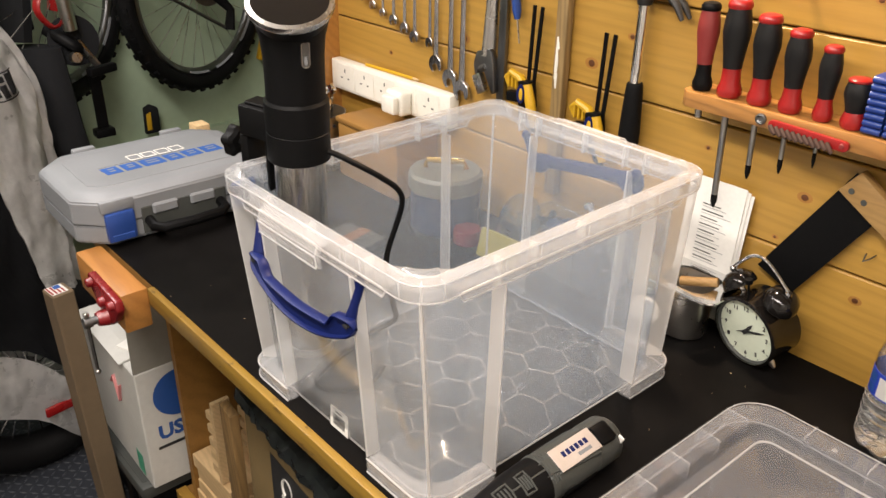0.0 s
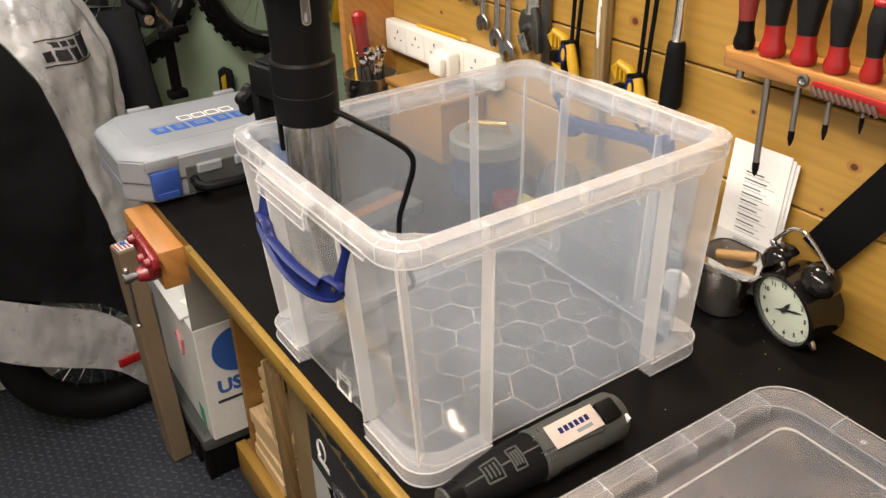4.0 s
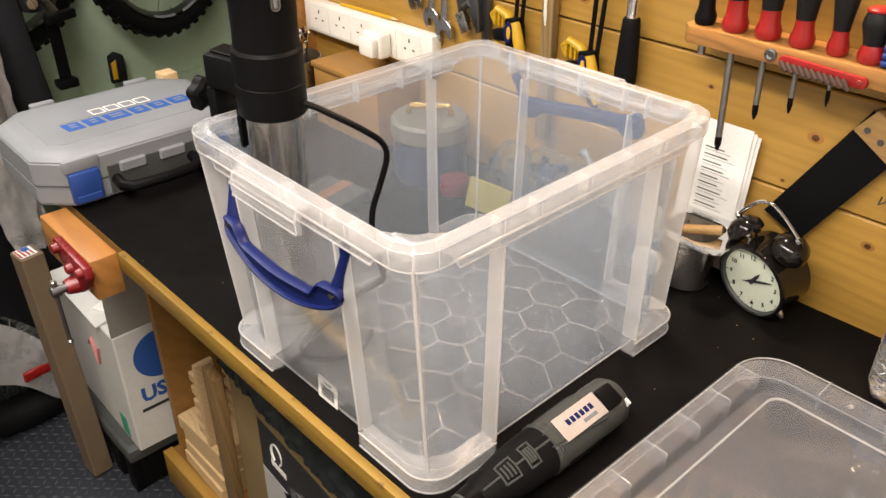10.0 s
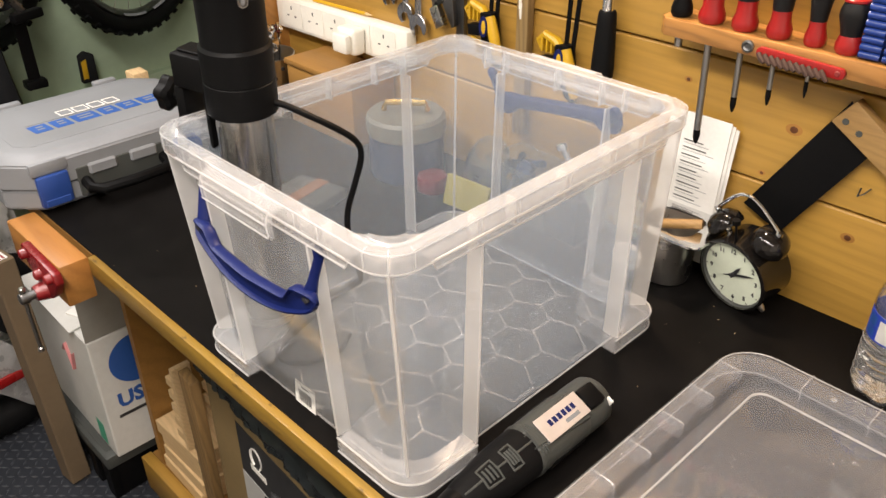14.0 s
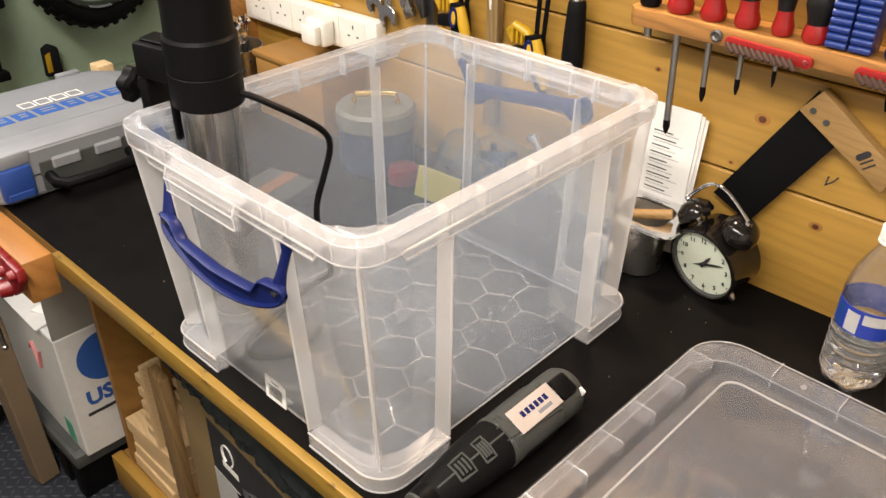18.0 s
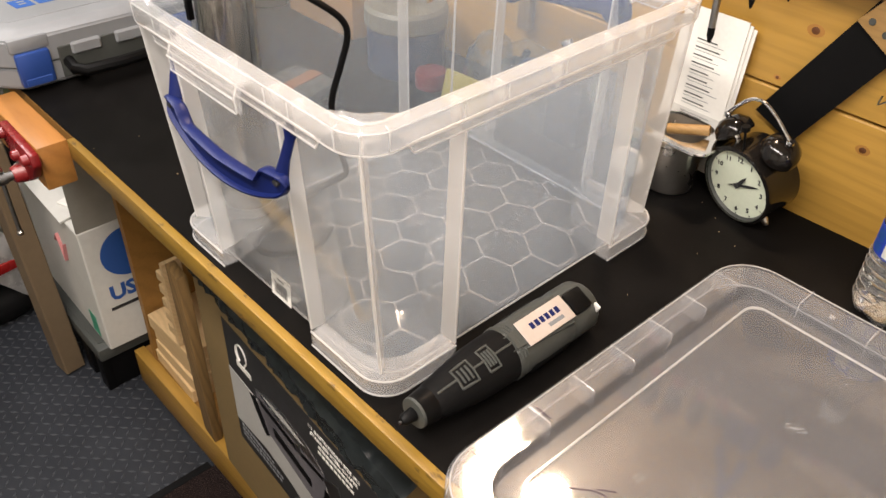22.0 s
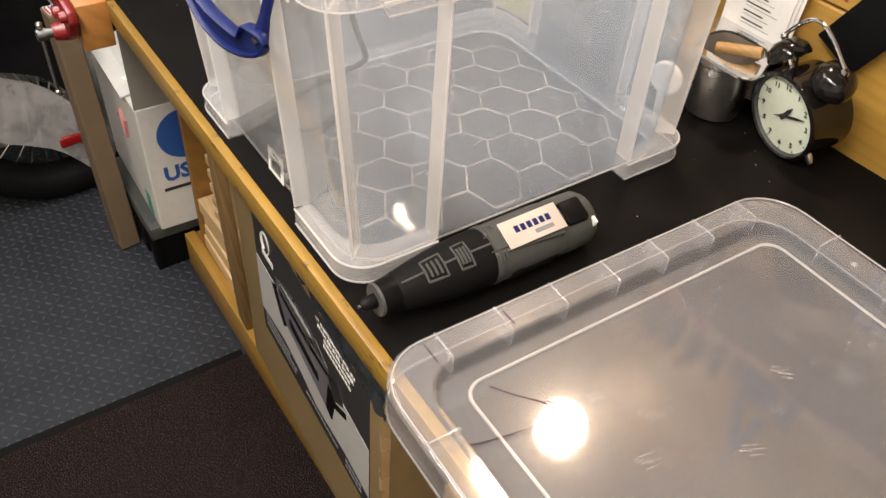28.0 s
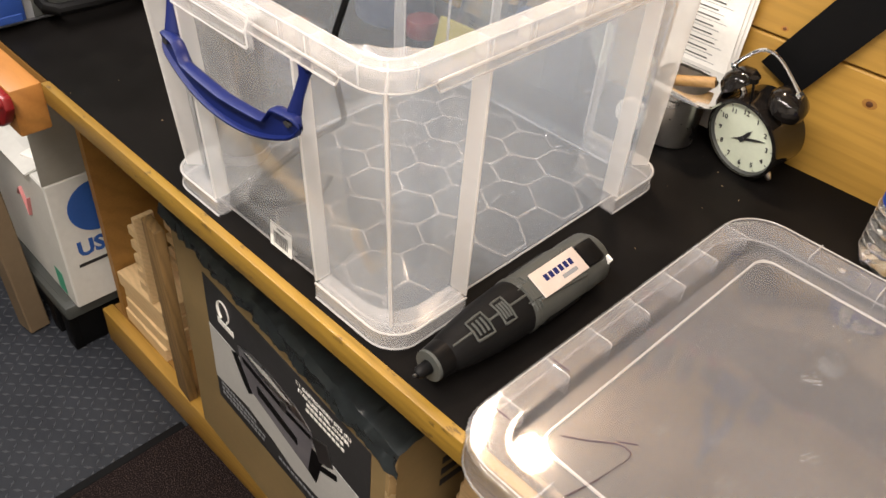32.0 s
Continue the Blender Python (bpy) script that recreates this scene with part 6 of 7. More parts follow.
# ---- bench vice ----
vice = thing("bench_vice", "red cast-iron bench vice with a steel screw", "vice", pose(-0.712, -0.044, 0.980) @ Matrix.Scale(0.7, 4))
part("jaw", moved(bm_prism([(-0.11, 0.040), (-0.10, 0.046), (0.055, 0.034), (0.060, 0.010), (0.030, -0.030), (0.000, -0.052), (-0.035, -0.052), (-0.060, -0.020), (-0.112, 0.012)], 0.001, 0.020, 0.004), pose(0, 0, 0, 90)), REDIRON, vice, "red painted iron jaw")
for x, zz in ((-0.085, 0.028), (0.040, 0.020), (-0.02, 0.005)):
    part("boss", moved(bm_lathe([(0.013, 0.0), (0.011, 0.012), (0.005, 0.015)], 14), pose(x, -0.0205, zz, 90)), REDIRON, vice)
part("hub", moved(bm_lathe([(0.022, 0.0), (0.018, 0.018), (0.016, 0.024)], 18), pose(-0.016, -0.0205, -0.034, 90)), REDIRON, vice)
part("screw", moved(bm_lathe([(0.010, 0.0), (0.010, 0.012), (0.013, 0.0125), (0.013, 0.030), (0.010, 0.032)], 16), pose(-0.016, -0.0446, -0.034, 90)), DARKSTEEL, vice, "steel screw")
part("tommy_bar", bm_sweep([(-0.018, -0.066, -0.020), (-0.014, -0.067, -0.090), (-0.008, -0.068, -0.160)], 0.0042, 10), DARKSTEEL, vice, "steel turning bar")
for p in ((-0.018, -0.066, -0.014), (-0.0075, -0.068, -0.164)):
    part("bar_knob", moved(bm_lathe([(0.0045, -0.006), (0.007, -0.003), (0.007, 0.003), (0.0045, 0.006)], 12), pose(*p)), STEEL, vice)

# ---- below the bench ----
cbx = thing("appliance_carton", "brown cardboard carton with a black printed panel", "cardboard box", pose(-0.651, 0.1416, 0.168, 0, 1.2, -3.2))
part("carton", bm_box(-0.055, 0.548, 0, 0.36, -0.020, 0.535, 0.004, 1), CARD, cbx)
part("edge_tape", bm_box(0.541, 0.5492, -0.0012, 0.012, -0.02, 0.53), plain("clear_brown_tape", (0.36, 0.25, 0.12), 0.25), cbx)
PALEPRINT = plain("pale_grey_print", (0.42, 0.42, 0.41), 0.6, vary=0.06)
PHOTOGREY = plain("mid_grey_print", (0.12, 0.115, 0.13), 0.55, vary=0.3)
pan = part("printed_panel", bm_box(0.050, 0.508, -0.0012, -0.0003, 0.163, 0.481), INK, cbx, "black printed panel")


def flat_shape(name, poly, layer, mat, parent, label=""):
    g = bmesh.new()
    rings(g, [[(x, yy, z) for x, z in poly] for yy in (-0.0020 - 0.0002 * layer, -0.0013)])
    return part(name, g, mat, parent, label, smooth=0)


flat_shape("pale_band", [(0.0505, 0.362), (0.0505, 0.222), (0.160, 0.236), (0.245, 0.222), (0.300, 0.204), (0.420, 0.214), (0.5075, 0.206), (0.5075, 0.342), (0.400, 0.352)], 0, PALEPRINT, pan, "pale grey band across the panel")
part("emblem", bm_sweep([(0.112 + 0.017 * math.cos(radians(a)), -0.0020, 0.436 + 0.022 * math.sin(radians(a))) for a in range(-62, 243, 16)], 0.0030, 6, flat=0.5), PAPER, pan, "white looped emblem")
for k in range(5):
    part("emblem_bar", bm_box(0.088 + 0.0105 * k, 0.0965 + 0.0105 * k, -0.0022, -0.0013, 0.395, 0.408), PAPER, pan)
# the pictured serving dish: a domed lid over a pan on legs, in plain grey shapes
for k, (poly, mt) in enumerate((([(0.150, 0.388), (0.190, 0.404), (0.245, 0.408), (0.320, 0.398), (0.362, 0.376), (0.372, 0.318), (0.352, 0.258), (0.276, 0.276), (0.196, 0.296), (0.160, 0.300)], PHOTOGREY),
                                ([(0.150, 0.388), (0.190, 0.404), (0.245, 0.408), (0.320, 0.398), (0.362, 0.376), (0.290, 0.372), (0.215, 0.372)], STEEL),
                                ([(0.170, 0.392), (0.240, 0.399), (0.312, 0.391), (0.290, 0.385), (0.220, 0.386)], PALEPRINT),
                                ([(0.160, 0.372), (0.285, 0.362), (0.362, 0.366), (0.360, 0.356), (0.285, 0.350), (0.166, 0.358)], BLACK),
                                ([(0.126, 0.356), (0.146, 0.362), (0.184, 0.296), (0.172, 0.284), (0.158, 0.300)], BLACK),
                                ([(0.350, 0.262), (0.372, 0.252), (0.392, 0.330), (0.364, 0.338)], BLACK),
                                ([(0.364, 0.366), (0.404, 0.386), (0.420, 0.344), (0.384, 0.322)], DARKSTEEL),
                                ([(0.378, 0.312), (0.428, 0.336), (0.430, 0.324), (0.382, 0.300)], BLACK),
                                ([(0.276, 0.372), (0.292, 0.376), (0.296, 0.354), (0.280, 0.352)], DARKSTEEL),
                                ([(0.205, 0.336), (0.320, 0.316), (0.322, 0.300), (0.208, 0.318)], BLACK))):
    flat_shape("picture_shape", poly, k + 2, mt, pan)
for i, (txt, sz) in enumerate((("1/1 GASTRONORM SIZE (9L)", 0.0112), ("STAINLESS STEEL CHAFER", 0.0112))):
    part("lettering", moved(text_bm(txt, sz, 0.0003), pose(0.395, -0.0020, 0.462 - 0.014 * i, 90)), PAPER, pan, smooth=0)
rnd = random.Random(5)
for i in range(2):
    w = rnd.uniform(0.07, 0.11)
    for q in range(9):
        part("text_bar", bm_box(0.400 - w / 2 + q * w / 9, 0.400 - w / 2 + (q + 0.72) * w / 9, -0.0020, -0.0013, 0.430 - 0.014 * i, 0.4365 - 0.014 * i), PAPER, pan)
for i, w in enumerate((0.120, 0.150, 0.145)):
    for q in range(12):
        part("text_bar", bm_box(0.066 + q * w / 12, 0.066 + (q + 0.7) * w / 12, -0.0020, -0.0013, 0.212 - 0.0135 * i, 0.2185 - 0.0135 * i), GREYCASE, pan)
for i, (x0, w) in enumerate(((0.255, 0.150), (0.420, 0.070), (0.420, 0.070))):
    zz = (0.186, 0.193, 0.178)[i]
    for q in range(int(w / 0.0125)):
        part("text_bar", bm_box(x0 + 0.0125 * q, x0 + 0.0125 * q + 0.009, -0.0020, -0.0013, zz, zz + 0.0068), GREYCASE, pan)
for i in range(4):
    part("side_mark", bm_box(0.5482, 0.5488, 0.10, 0.10 + rnd.uniform(0.06, 0.11), 0.44 - 0.028 * i, 0.456 - 0.028 * i), INK, cbx)

BAG = plain("dark_plastic_sheet", (0.058, 0.070, 0.075), 0.2, vary=0.3, grain=30, relief=0.6)
bag = thing("plastic_bag", "crumpled dark plastic film draped over the carton", "plastic film", pose(-0.651, 0.1416, 0.160, 0, 1.2, -3.2))
nx, ny = 90, 24
grid = []
for i in range(nx + 1):
    row = []
    for j in range(ny + 1):
        u, v = i / nx, j / ny
        px = -0.068 + 0.641 * u
        drop = 0.018 + 0.030 * u + 0.004 * noise.noise(Vector((px * 6, 1, 0)))
        s = v * (drop + 0.24)
        rough_ = 0.006 * noise.noise(Vector((px * 30, s * 30, 4))) + 0.005 * noise.noise(Vector((px * 75 + s * 40, s * 60, 9)))
        if s < drop:
            q = (px, -0.011 + rough_, 0.560 - drop + s)
        else:
            e = s - drop
            q = (px, -0.009 + e, 0.561 + 0.016 * math.sin(min(1.0, e / 0.10) * math.pi * 0.5) + abs(rough_) * 1.6)
        row.append(q)
    grid.append(row)
for name, lo, hi, text in (("valance", 0, 4, "ragged hanging edge of the film"), ("drape", 4, ny, "film lying over the carton top")):
    bb = bmesh.new()
    vs = [[bb.verts.new(q) for q in row[lo:hi + 1]] for row in grid]
    for r0, r1 in zip(vs, vs[1:]):
        for j in range(hi - lo):
            bb.faces.new((r0[j], r1[j], r1[j + 1], r0[j + 1]))
    bmesh.ops.solidify(bb, geom=bb.faces[:], thickness=0.0012)
    part(name, bb, BAG, bag, text)

ab = thing("paper_stack", "stack of pale boards beside the carton", "stack", pose(0.0, 0.18, 0.1325))
for k in range(13):
    part("board", moved(bm_box(-0.04, 0.42, 0, 0.32, 0.040 * k, 0.040 * k + 0.038, 0.002, 1), pose(0.004 * ((k * 7) % 5), 0.004 * ((k * 3) % 4), 0)), PLY, ab)

pk = thing("wooden_plank", "narrow brown plank leaning against the carton", "plank", pose(-0.800, 0.163, 0.1350, 2.6, 6.8, -4))
part("plank", bm_box(-0.025, 0.025, -0.010, 0.010, 0.002, 0.53, 0.002), PLANKWOOD, pk)
for q in range(3):
    part("nick", bm_box(-0.0256, -0.017, -0.0106, 0.004, 0.20 + 0.05 * q, 0.212 + 0.05 * q), DULLWOOD, pk)

for k in range(4):
    sh = thing("ply_offcut", "pale plywood offcut lying on the lower shelf", "plywood", pose(-1.095 + 0.003 * ((k * 3) % 4), 0.180 + 0.003 * (k % 3), 0.133 + 0.0385 * k, 0, 0, -1.5 + k), "plywood stack")
    part("sheet", bm_box(0, 0.185, 0, 0.30, 0.0005, 0.038, 0.0015, 1), PLY, sh)
for k in range(3):
    nt_ = thing("notched_batten", "short notched wooden batten standing on the plywood", "batten", pose(-0.945 - 0.016 * k, 0.205 + 0.085 * k, 0.2895, 0, 0, 0), "battens")
    part("stem", bm_box(-0.006, 0.006, -0.022, 0.022, 0.0005, 0.235 - 0.03 * k, 0.001, 1), PLY, nt_)
    for i in range(5):
        part("tooth", bm_box(-0.034, -0.0062, -0.022, 0.022, 0.024 + 0.038 * i, 0.046 + 0.038 * i, 0.001, 1), PLY, nt_)

WHITECARD = plain("white_coated_card", (0.60, 0.60, 0.57), 0.55, vary=0.05, grain=60)
GREYCARD = plain("grey_inner_card", (0.26, 0.25, 0.22), 0.8, vary=0.08, grain=60)
ub = thing("white_carton", "open white carton printed with a blue disc", "cardboard box", pose(-1.548, 0.105, 0.168, 0, 0, -1))
part("carton", bm_box(0, 0.385, 0, 0.34, 0, 0.350, 0.003, 1), WHITECARD, ub)
part("flap_up", moved(bm_box(-0.003, 0.0, 0.0, 0.34, 0, 0.20), pose(0.384, 0, 0.351, 0, 4)), GREYCARD, ub, "raised grey inside flap")
part("flap_flat", moved(bm_box(0, 0.30, -0.02, 0.02, 0, 0.004), pose(0.02, 0.01, 0.353, 12)), WHITECARD, ub)
disc = bmesh.new()
arc = [(0.100 + 0.066 * math.cos(radians(a)), 0.262 + 0.066 * math.sin(radians(a))) for a in range(20, 341, 12)]
rings(disc, [[(x, y, z) for y, z in arc] for x in (0.3853, 0.3860)])
part("blue_disc", disc, BLUEPRINT, ub, "blue disc with a notch", smooth=0)
part("lettering", moved(text_bm("USA", 0.056, 0.0003, 0.0022), pose(0.3856, 0.085, 0.158, 90, 0, 90)), BLUEPRINT, ub, "blue printed letters", smooth=0)
part("print_bar", bm_box(0.3853, 0.3858, 0.028, 0.145, 0.112, 0.121), INK, ub)
part("red_mark", bm_sweep([(0.20, -0.0008, 0.23), (0.23, -0.0008, 0.27), (0.25, -0.0008, 0.20), (0.27, -0.0008, 0.26)], 0.007, 6, flat=0.1), plain("faded_red_print", (0.55, 0.22, 0.22), 0.6), ub)
part("green_tab", bm_box(0.295, 0.335, -0.0012, -0.0004, 0.010, 0.075), plain("green_tape", (0.05, 0.32, 0.20), 0.5), ub)

cr = thing("plastic_crate", "black plastic crate with a grey lid", "crate", pose(-1.530, 0.072, 0.0105) @ Matrix.Diagonal((0.83, 1, 1, 1)))
part("lid", bm_box(0, 0.42, 0, 0.42, 0.115, 0.155, 0.008, 2), GREYTOOL, cr, "ribbed grey lid")
part("lid_panel", bm_box(0.03, 0.39, 0.012, 0.40, 0.1552, 0.1572, 0.001, 1), GREYTOOL, cr)
part("tub", bm_prism([(0.02, 0.02), (0.40, 0.02), (0.40, 0.40), (0.02, 0.40)], 0.003, 0.1148, 0.006), BLACK, cr)
part("lid_catch", bm_box(0.10, 0.20, -0.008, 0.002, 0.09, 0.150, 0.003), GREYTOOL, cr)
for x in (0.30, 0.40):
    part("leg", bm_box(x - 0.05, x, 0.004, 0.03, 0.0, 0.112, 0.004), BLACK, cr)

DULLCARD = plain("dusty_brown_cardboard", (0.15, 0.105, 0.06), 0.8, vary=0.15, grain=80)
lc = thing("long_carton", "tall narrow brown carton leaning by the vice", "cardboard box", pose(-1.352, 0.040, 0.0105, 1, -1.0, 6))
part("carton", bm_box(-0.029, 0.029, -0.026, 0.026, 0.003, 0.68, 0.003, 1), DULLCARD, lc)
lab = part("flag_label", bm_box(-0.024, 0.022, -0.022, 0.016, 0.6802, 0.6807), PAPER, lc, "white label with a small flag")
part("flag_blue", bm_box(-0.022, -0.004, -0.006, 0.010, 0.6808, 0.6811), BLUEPRINT, lab)
for i in range(4):
    part("flag_stripe", bm_box(-0.003 if i > 1 else -0.022, 0.020, -0.021 + 0.009 * i, -0.0165 + 0.009 * i, 0.6808, 0.6811), RED, lab)
rg = solo("paper_rag", moved(bm_box(-0.06, 0.06, -0.03, 0.03, 0, 0.008, 0.003), pose(0, 0, 0, 0, 0, 20)), PAPER, "crumpled paper lying on the white carton", "paper", m=pose(-1.25, 0.16, 0.5235))


# ---- covered motorcycle ----
def tyre(R, r, seg=64, sec=12):
    bm = bmesh.new()
    loops = [[((R - r + r * math.cos(2 * math.pi * j / sec)) * math.cos(2 * math.pi * i / seg), r * 1.0 * math.sin(2 * math.pi * j / sec), (R - r + r * math.cos(2 * math.pi * j / sec)) * math.sin(2 * math.pi * i / seg)) for j in range(sec)] for i in range(seg)]
    loops.append(loops[0])
    rings(bm, loops, closed_ends=False)
    bmesh.ops.remove_doubles(bm, verts=bm.verts[:], dist=1e-5)
    return bm


SILVER = plain("silver_cover_fabric", (0.72, 0.71, 0.70), 0.30, 0.25, vary=0.2, grain=60, relief=0.6)
for _m in (SILVER,):
    _nt, _b = nodes_of(_m)
    _v = coords(_nt, (1, 1, 0.5))
    bump(_nt, _b, noise_of(_nt, _v, 5.5, 3, 0.5), 1.0, 0.07)
BLACKFAB = plain("black_cover_fabric", (0.010, 0.0105, 0.012), 0.75, vary=0.3, grain=200, relief=0.5, spec=0.2)
mc = thing("covered_motorcycle", "motorcycle under a black and silver rain cover", "motorcycle", pose(-1.70, -0.17, 0.0105))
wheel = part("front_wheel", moved(tyre(0.30, 0.052), pose(0.05, 0.14, 0.300, 0, 0, 90)), RUBBER, mc, "black road tyre")
part("rim", moved(tyre(0.235, 0.012), pose(0.05, 0.14, 0.300, 0, 0, 90)), CHROME, wheel, "chrome rim")
for k in range(30):
    a = radians(12 * k)
    part("spoke", bm_sweep([(0.05 + (0.02 if k % 2 else -0.02), 0.14 + 0.03 * math.cos(a), 0.300 + 0.03 * math.sin(a)), (0.05, 0.14 + 0.225 * math.cos(a + 0.12), 0.300 + 0.225 * math.sin(a + 0.12))], 0.0022, 6), CHROME, wheel)
part("hub", moved(bm_lathe([(0.035, -0.04), (0.045, -0.03), (0.045, 0.03), (0.035, 0.04)], 20), pose(0.05, 0.14, 0.300, 0, 90)), DARKSTEEL, wheel)


def cover_point(u, z):
    """u from -1 (far side) over the nose 0 to 1; the hull swells below the bars and narrows to the hem."""
    hx = 0.125 + 0.02 * math.exp(-((z - 0.95) / 0.28) ** 2)
    nose = 0.335
    if z > 1.0:
        s = max(0.02, 1 - ((z - 1.0) / 0.32) ** 2)
        hx, nose = hx * s**0.5, nose - 0.2 * (1 - s**0.5)
    a = abs(u)
    if a < 0.35:
        t = a / 0.35 * math.pi / 2
        x, y = hx * math.sin(t), nose - 0.20 + 0.20 * math.cos(t)
    else:
        x, y = hx, nose - 0.20 - (a - 0.35) * 1.7
    fold = 0.022 * noise.noise(Vector((u * 7, z * 1.6, 2))) + 0.018 * noise.noise(Vector((u * 19, z * 5, 5))) + 0.006 * noise.noise(Vector((u * 44 + z * 9, z * 17, 8)))
    n = Vector((math.copysign(1, u) * (x + fold), y + fold * 0.6, z))
    return n


def cover_piece(u0, u1, z0, z1, nu=56, nz=60, lift=0.0):
    """A piece of the cover; its side limits may depend on the height and its foot and head on u."""
    val = lambda f, q: f(q) if callable(f) else f
    bm = bmesh.new()
    vs = []
    for i in range(nu + 1):
        row = []
        for j in range(nz + 1):
            s = i / nu
            um = val(u0, 0.6) + (val(u1, 0.6) - val(u0, 0.6)) * s
            z = val(z0, um) + (val(z1, um) - val(z0, um)) * j / nz
            q = cover_point(val(u0, z) + (val(u1, z) - val(u0, z)) * s, z)
            row.append(bm.verts.new(q + Vector((0.8, 0.6, 0)) * lift))
        vs.append(row)
    for i in range(nu):
        for j in range(nz):
            bm.faces.new((vs[i][j], vs[i + 1][j], vs[i + 1][j + 1], vs[i][j + 1]))
    bmesh.ops.solidify(bm, geom=bm.faces[:], thickness=0.003)
    return bm


hem = lambda u: 0.09 + 1.05 * min(0.30, max(0, u - 0.26)) + 0.010 * math.sin(u * 23)
band = lambda u: hem(u) + 0.20
seam = lambda z: 0.222 + 0.20 * max(0.0, z - 0.42)
part("hem_skirt", cover_piece(-0.6, 1.0, hem, lambda u: band(u) + 0.004, nz=8, nu=60), SILVER, mc, "creased silver hem")
part("nose_panel", cover_piece(-0.9, seam, band, 1.312), SILVER, mc, "creased silver panel")
part("side_panel", cover_piece(lambda z: seam(z) + 0.002, 1.0, band, 1.312), BLACKFAB, mc, "black fabric side panel")
part("red_tab", moved(bm_box(-0.006, 0.006, -0.055, 0.055, -0.014, 0.014, 0.004), pose(0.136, 0.195, 0.222, -4, 0, 14)), RED, mc, "red reflective tab")
# printed name on the silver nose: plain block shapes between two rules
for u0, u1, z0, z1 in ((0.165, 0.215, 1.090, 1.140), (0.222, 0.250, 1.088, 1.118), (0.255, 0.283, 1.093, 1.118), (0.288, 0.312, 1.093, 1.118), (0.224, 0.242, 1.124, 1.137), (0.246, 0.264, 1.124, 1.137), (0.268, 0.286, 1.124, 1.137), (0.160, 0.320, 1.082, 1.085), (0.160, 0.320, 1.142, 1.145)):
    part("print_block", cover_piece(u0, u1, z0, z1, 5, 4, 0.005), INK, mc, "black printed block")


# ---- bicycles on the green wall ----
def bike_wheel(m, R, knobs, label, parent, seg=56):
    w = part("wheel", moved(tyre(R, 0.027), m), RUBBER, parent, label)
    part("rim", moved(tyre(R - 0.048, 0.013), m), DARKSTEEL, w, "dark alloy rim with pale lettering")
    for s in (-1, 1):
        kn = bmesh.new()
        for i in range(knobs):
            a = 2 * math.pi * (i + 0.5 * (s > 0)) / knobs
            kb = moved(bm_box(-0.007, 0.007, -0.006, 0.006, -0.004, 0.007), Matrix.Rotation(-a, 4, "Y") @ pose(0, s * 0.016, R - 0.006, -s * 32))
            me = bpy.data.meshes.new("k")
            kb.to_mesh(me)
            kb.free()
            kn.from_mesh(me)
            bpy.data.meshes.remove(me)
        tagged(part("tread", moved(kn, m), RUBBER, w, "knobbly tread"), kind="stuff")
    for k in range(28):
        a = 2 * math.pi * k / 28
        sgn = 1 if k % 2 else -1
        b = bm_sweep([(0.022 * math.cos(a + sgn * 1.2), 0.028 * sgn, 0.022 * math.sin(a + sgn * 1.2)), ((R - 0.058) * math.cos(a), 0.0, (R - 0.058) * math.sin(a))], 0.0012, 5)
        part("spoke", moved(b, m), STEEL, w)
    part("hub", moved(bm_lathe([(0.018, -0.05), (0.026, -0.035), (0.016, -0.02), (0.016, 0.02), (0.026, 0.035), (0.018, 0.05)], 16), m @ pose(0, 0, 0, 90)), BLACK, w)
    for k, a0 in enumerate((195, 222, 250, 278, 310)):
        pts = [((R - 0.061) * math.cos(radians(a0 + 4 * q)), -0.0136, (R - 0.061) * math.sin(radians(a0 + 4 * q))) for q in range(6)]
        part("rim_print", moved(bm_sweep(pts, 0.0055, 6, flat=0.15), m), GREYCASE if k != 1 else GREYTOOL, w)
    return w


bike = thing("mountain_bike", "mountain bike hanging on the green wall", "bicycle", pose(-2.03, 0.79, 1.215))
bike_wheel(pose(0, -0.015, 0, 0, 0, 113), 0.325, 46, "large knobbly mountain bike tyre", bike)
part("seat_stay", bm_sweep([(0.05, 0.02, -0.02), (0.06, -0.10, 0.30), (0.05, -0.16, 0.60)], 0.011, 10), BLACK, bike)
part("chain_stay", bm_sweep([(0.05, 0.02, -0.02), (0.06, -0.35, 0.10)], 0.011, 10), BLACK, bike)
part("derailleur", bm_sweep([(0.055, 0.02, -0.02), (0.07, 0.06, -0.07), (0.07, 0.05, -0.13)], [0.02, 0.014, 0.018], 8, flat=0.5), BLACK, bike)
part("chain", bm_sweep([(0.06, 0.05, -0.13), (0.06, -0.12, -0.02), (0.06, -0.35, 0.06)], 0.006, 6), DARKSTEEL, bike)
part("disc_guard", moved(bm_lathe([(0.04, 0), (0.055, 0.002), (0.055, 0.004), (0.04, 0.004)], 24), pose(0.045, 0, 0, 0, 90)), DARKSTEEL, bike)
bike2 = thing("mountain_bike", "second bicycle with a pale fork hanging on the wall", "bicycle", pose(-1.94, 0.325, 1.275))
bike_wheel(pose(-0.02, 0, 0, 0, 0, 128), 0.325, 44, "knobbly tyre of the second bicycle", bike2)
for s in (-1, 1):
    part("fork_leg", bm_sweep([(0.065 + 0.035 * s, -0.055 + 0.045 * s, -0.10), (0.075 + 0.035 * s, -0.07 + 0.045 * s, 0.10), (0.085 + 0.035 * s, -0.08 + 0.045 * s, 0.42)], [0.019, 0.017, 0.019], 12), STEEL if s > 0 else BLACK, bike2, "suspension fork leg")
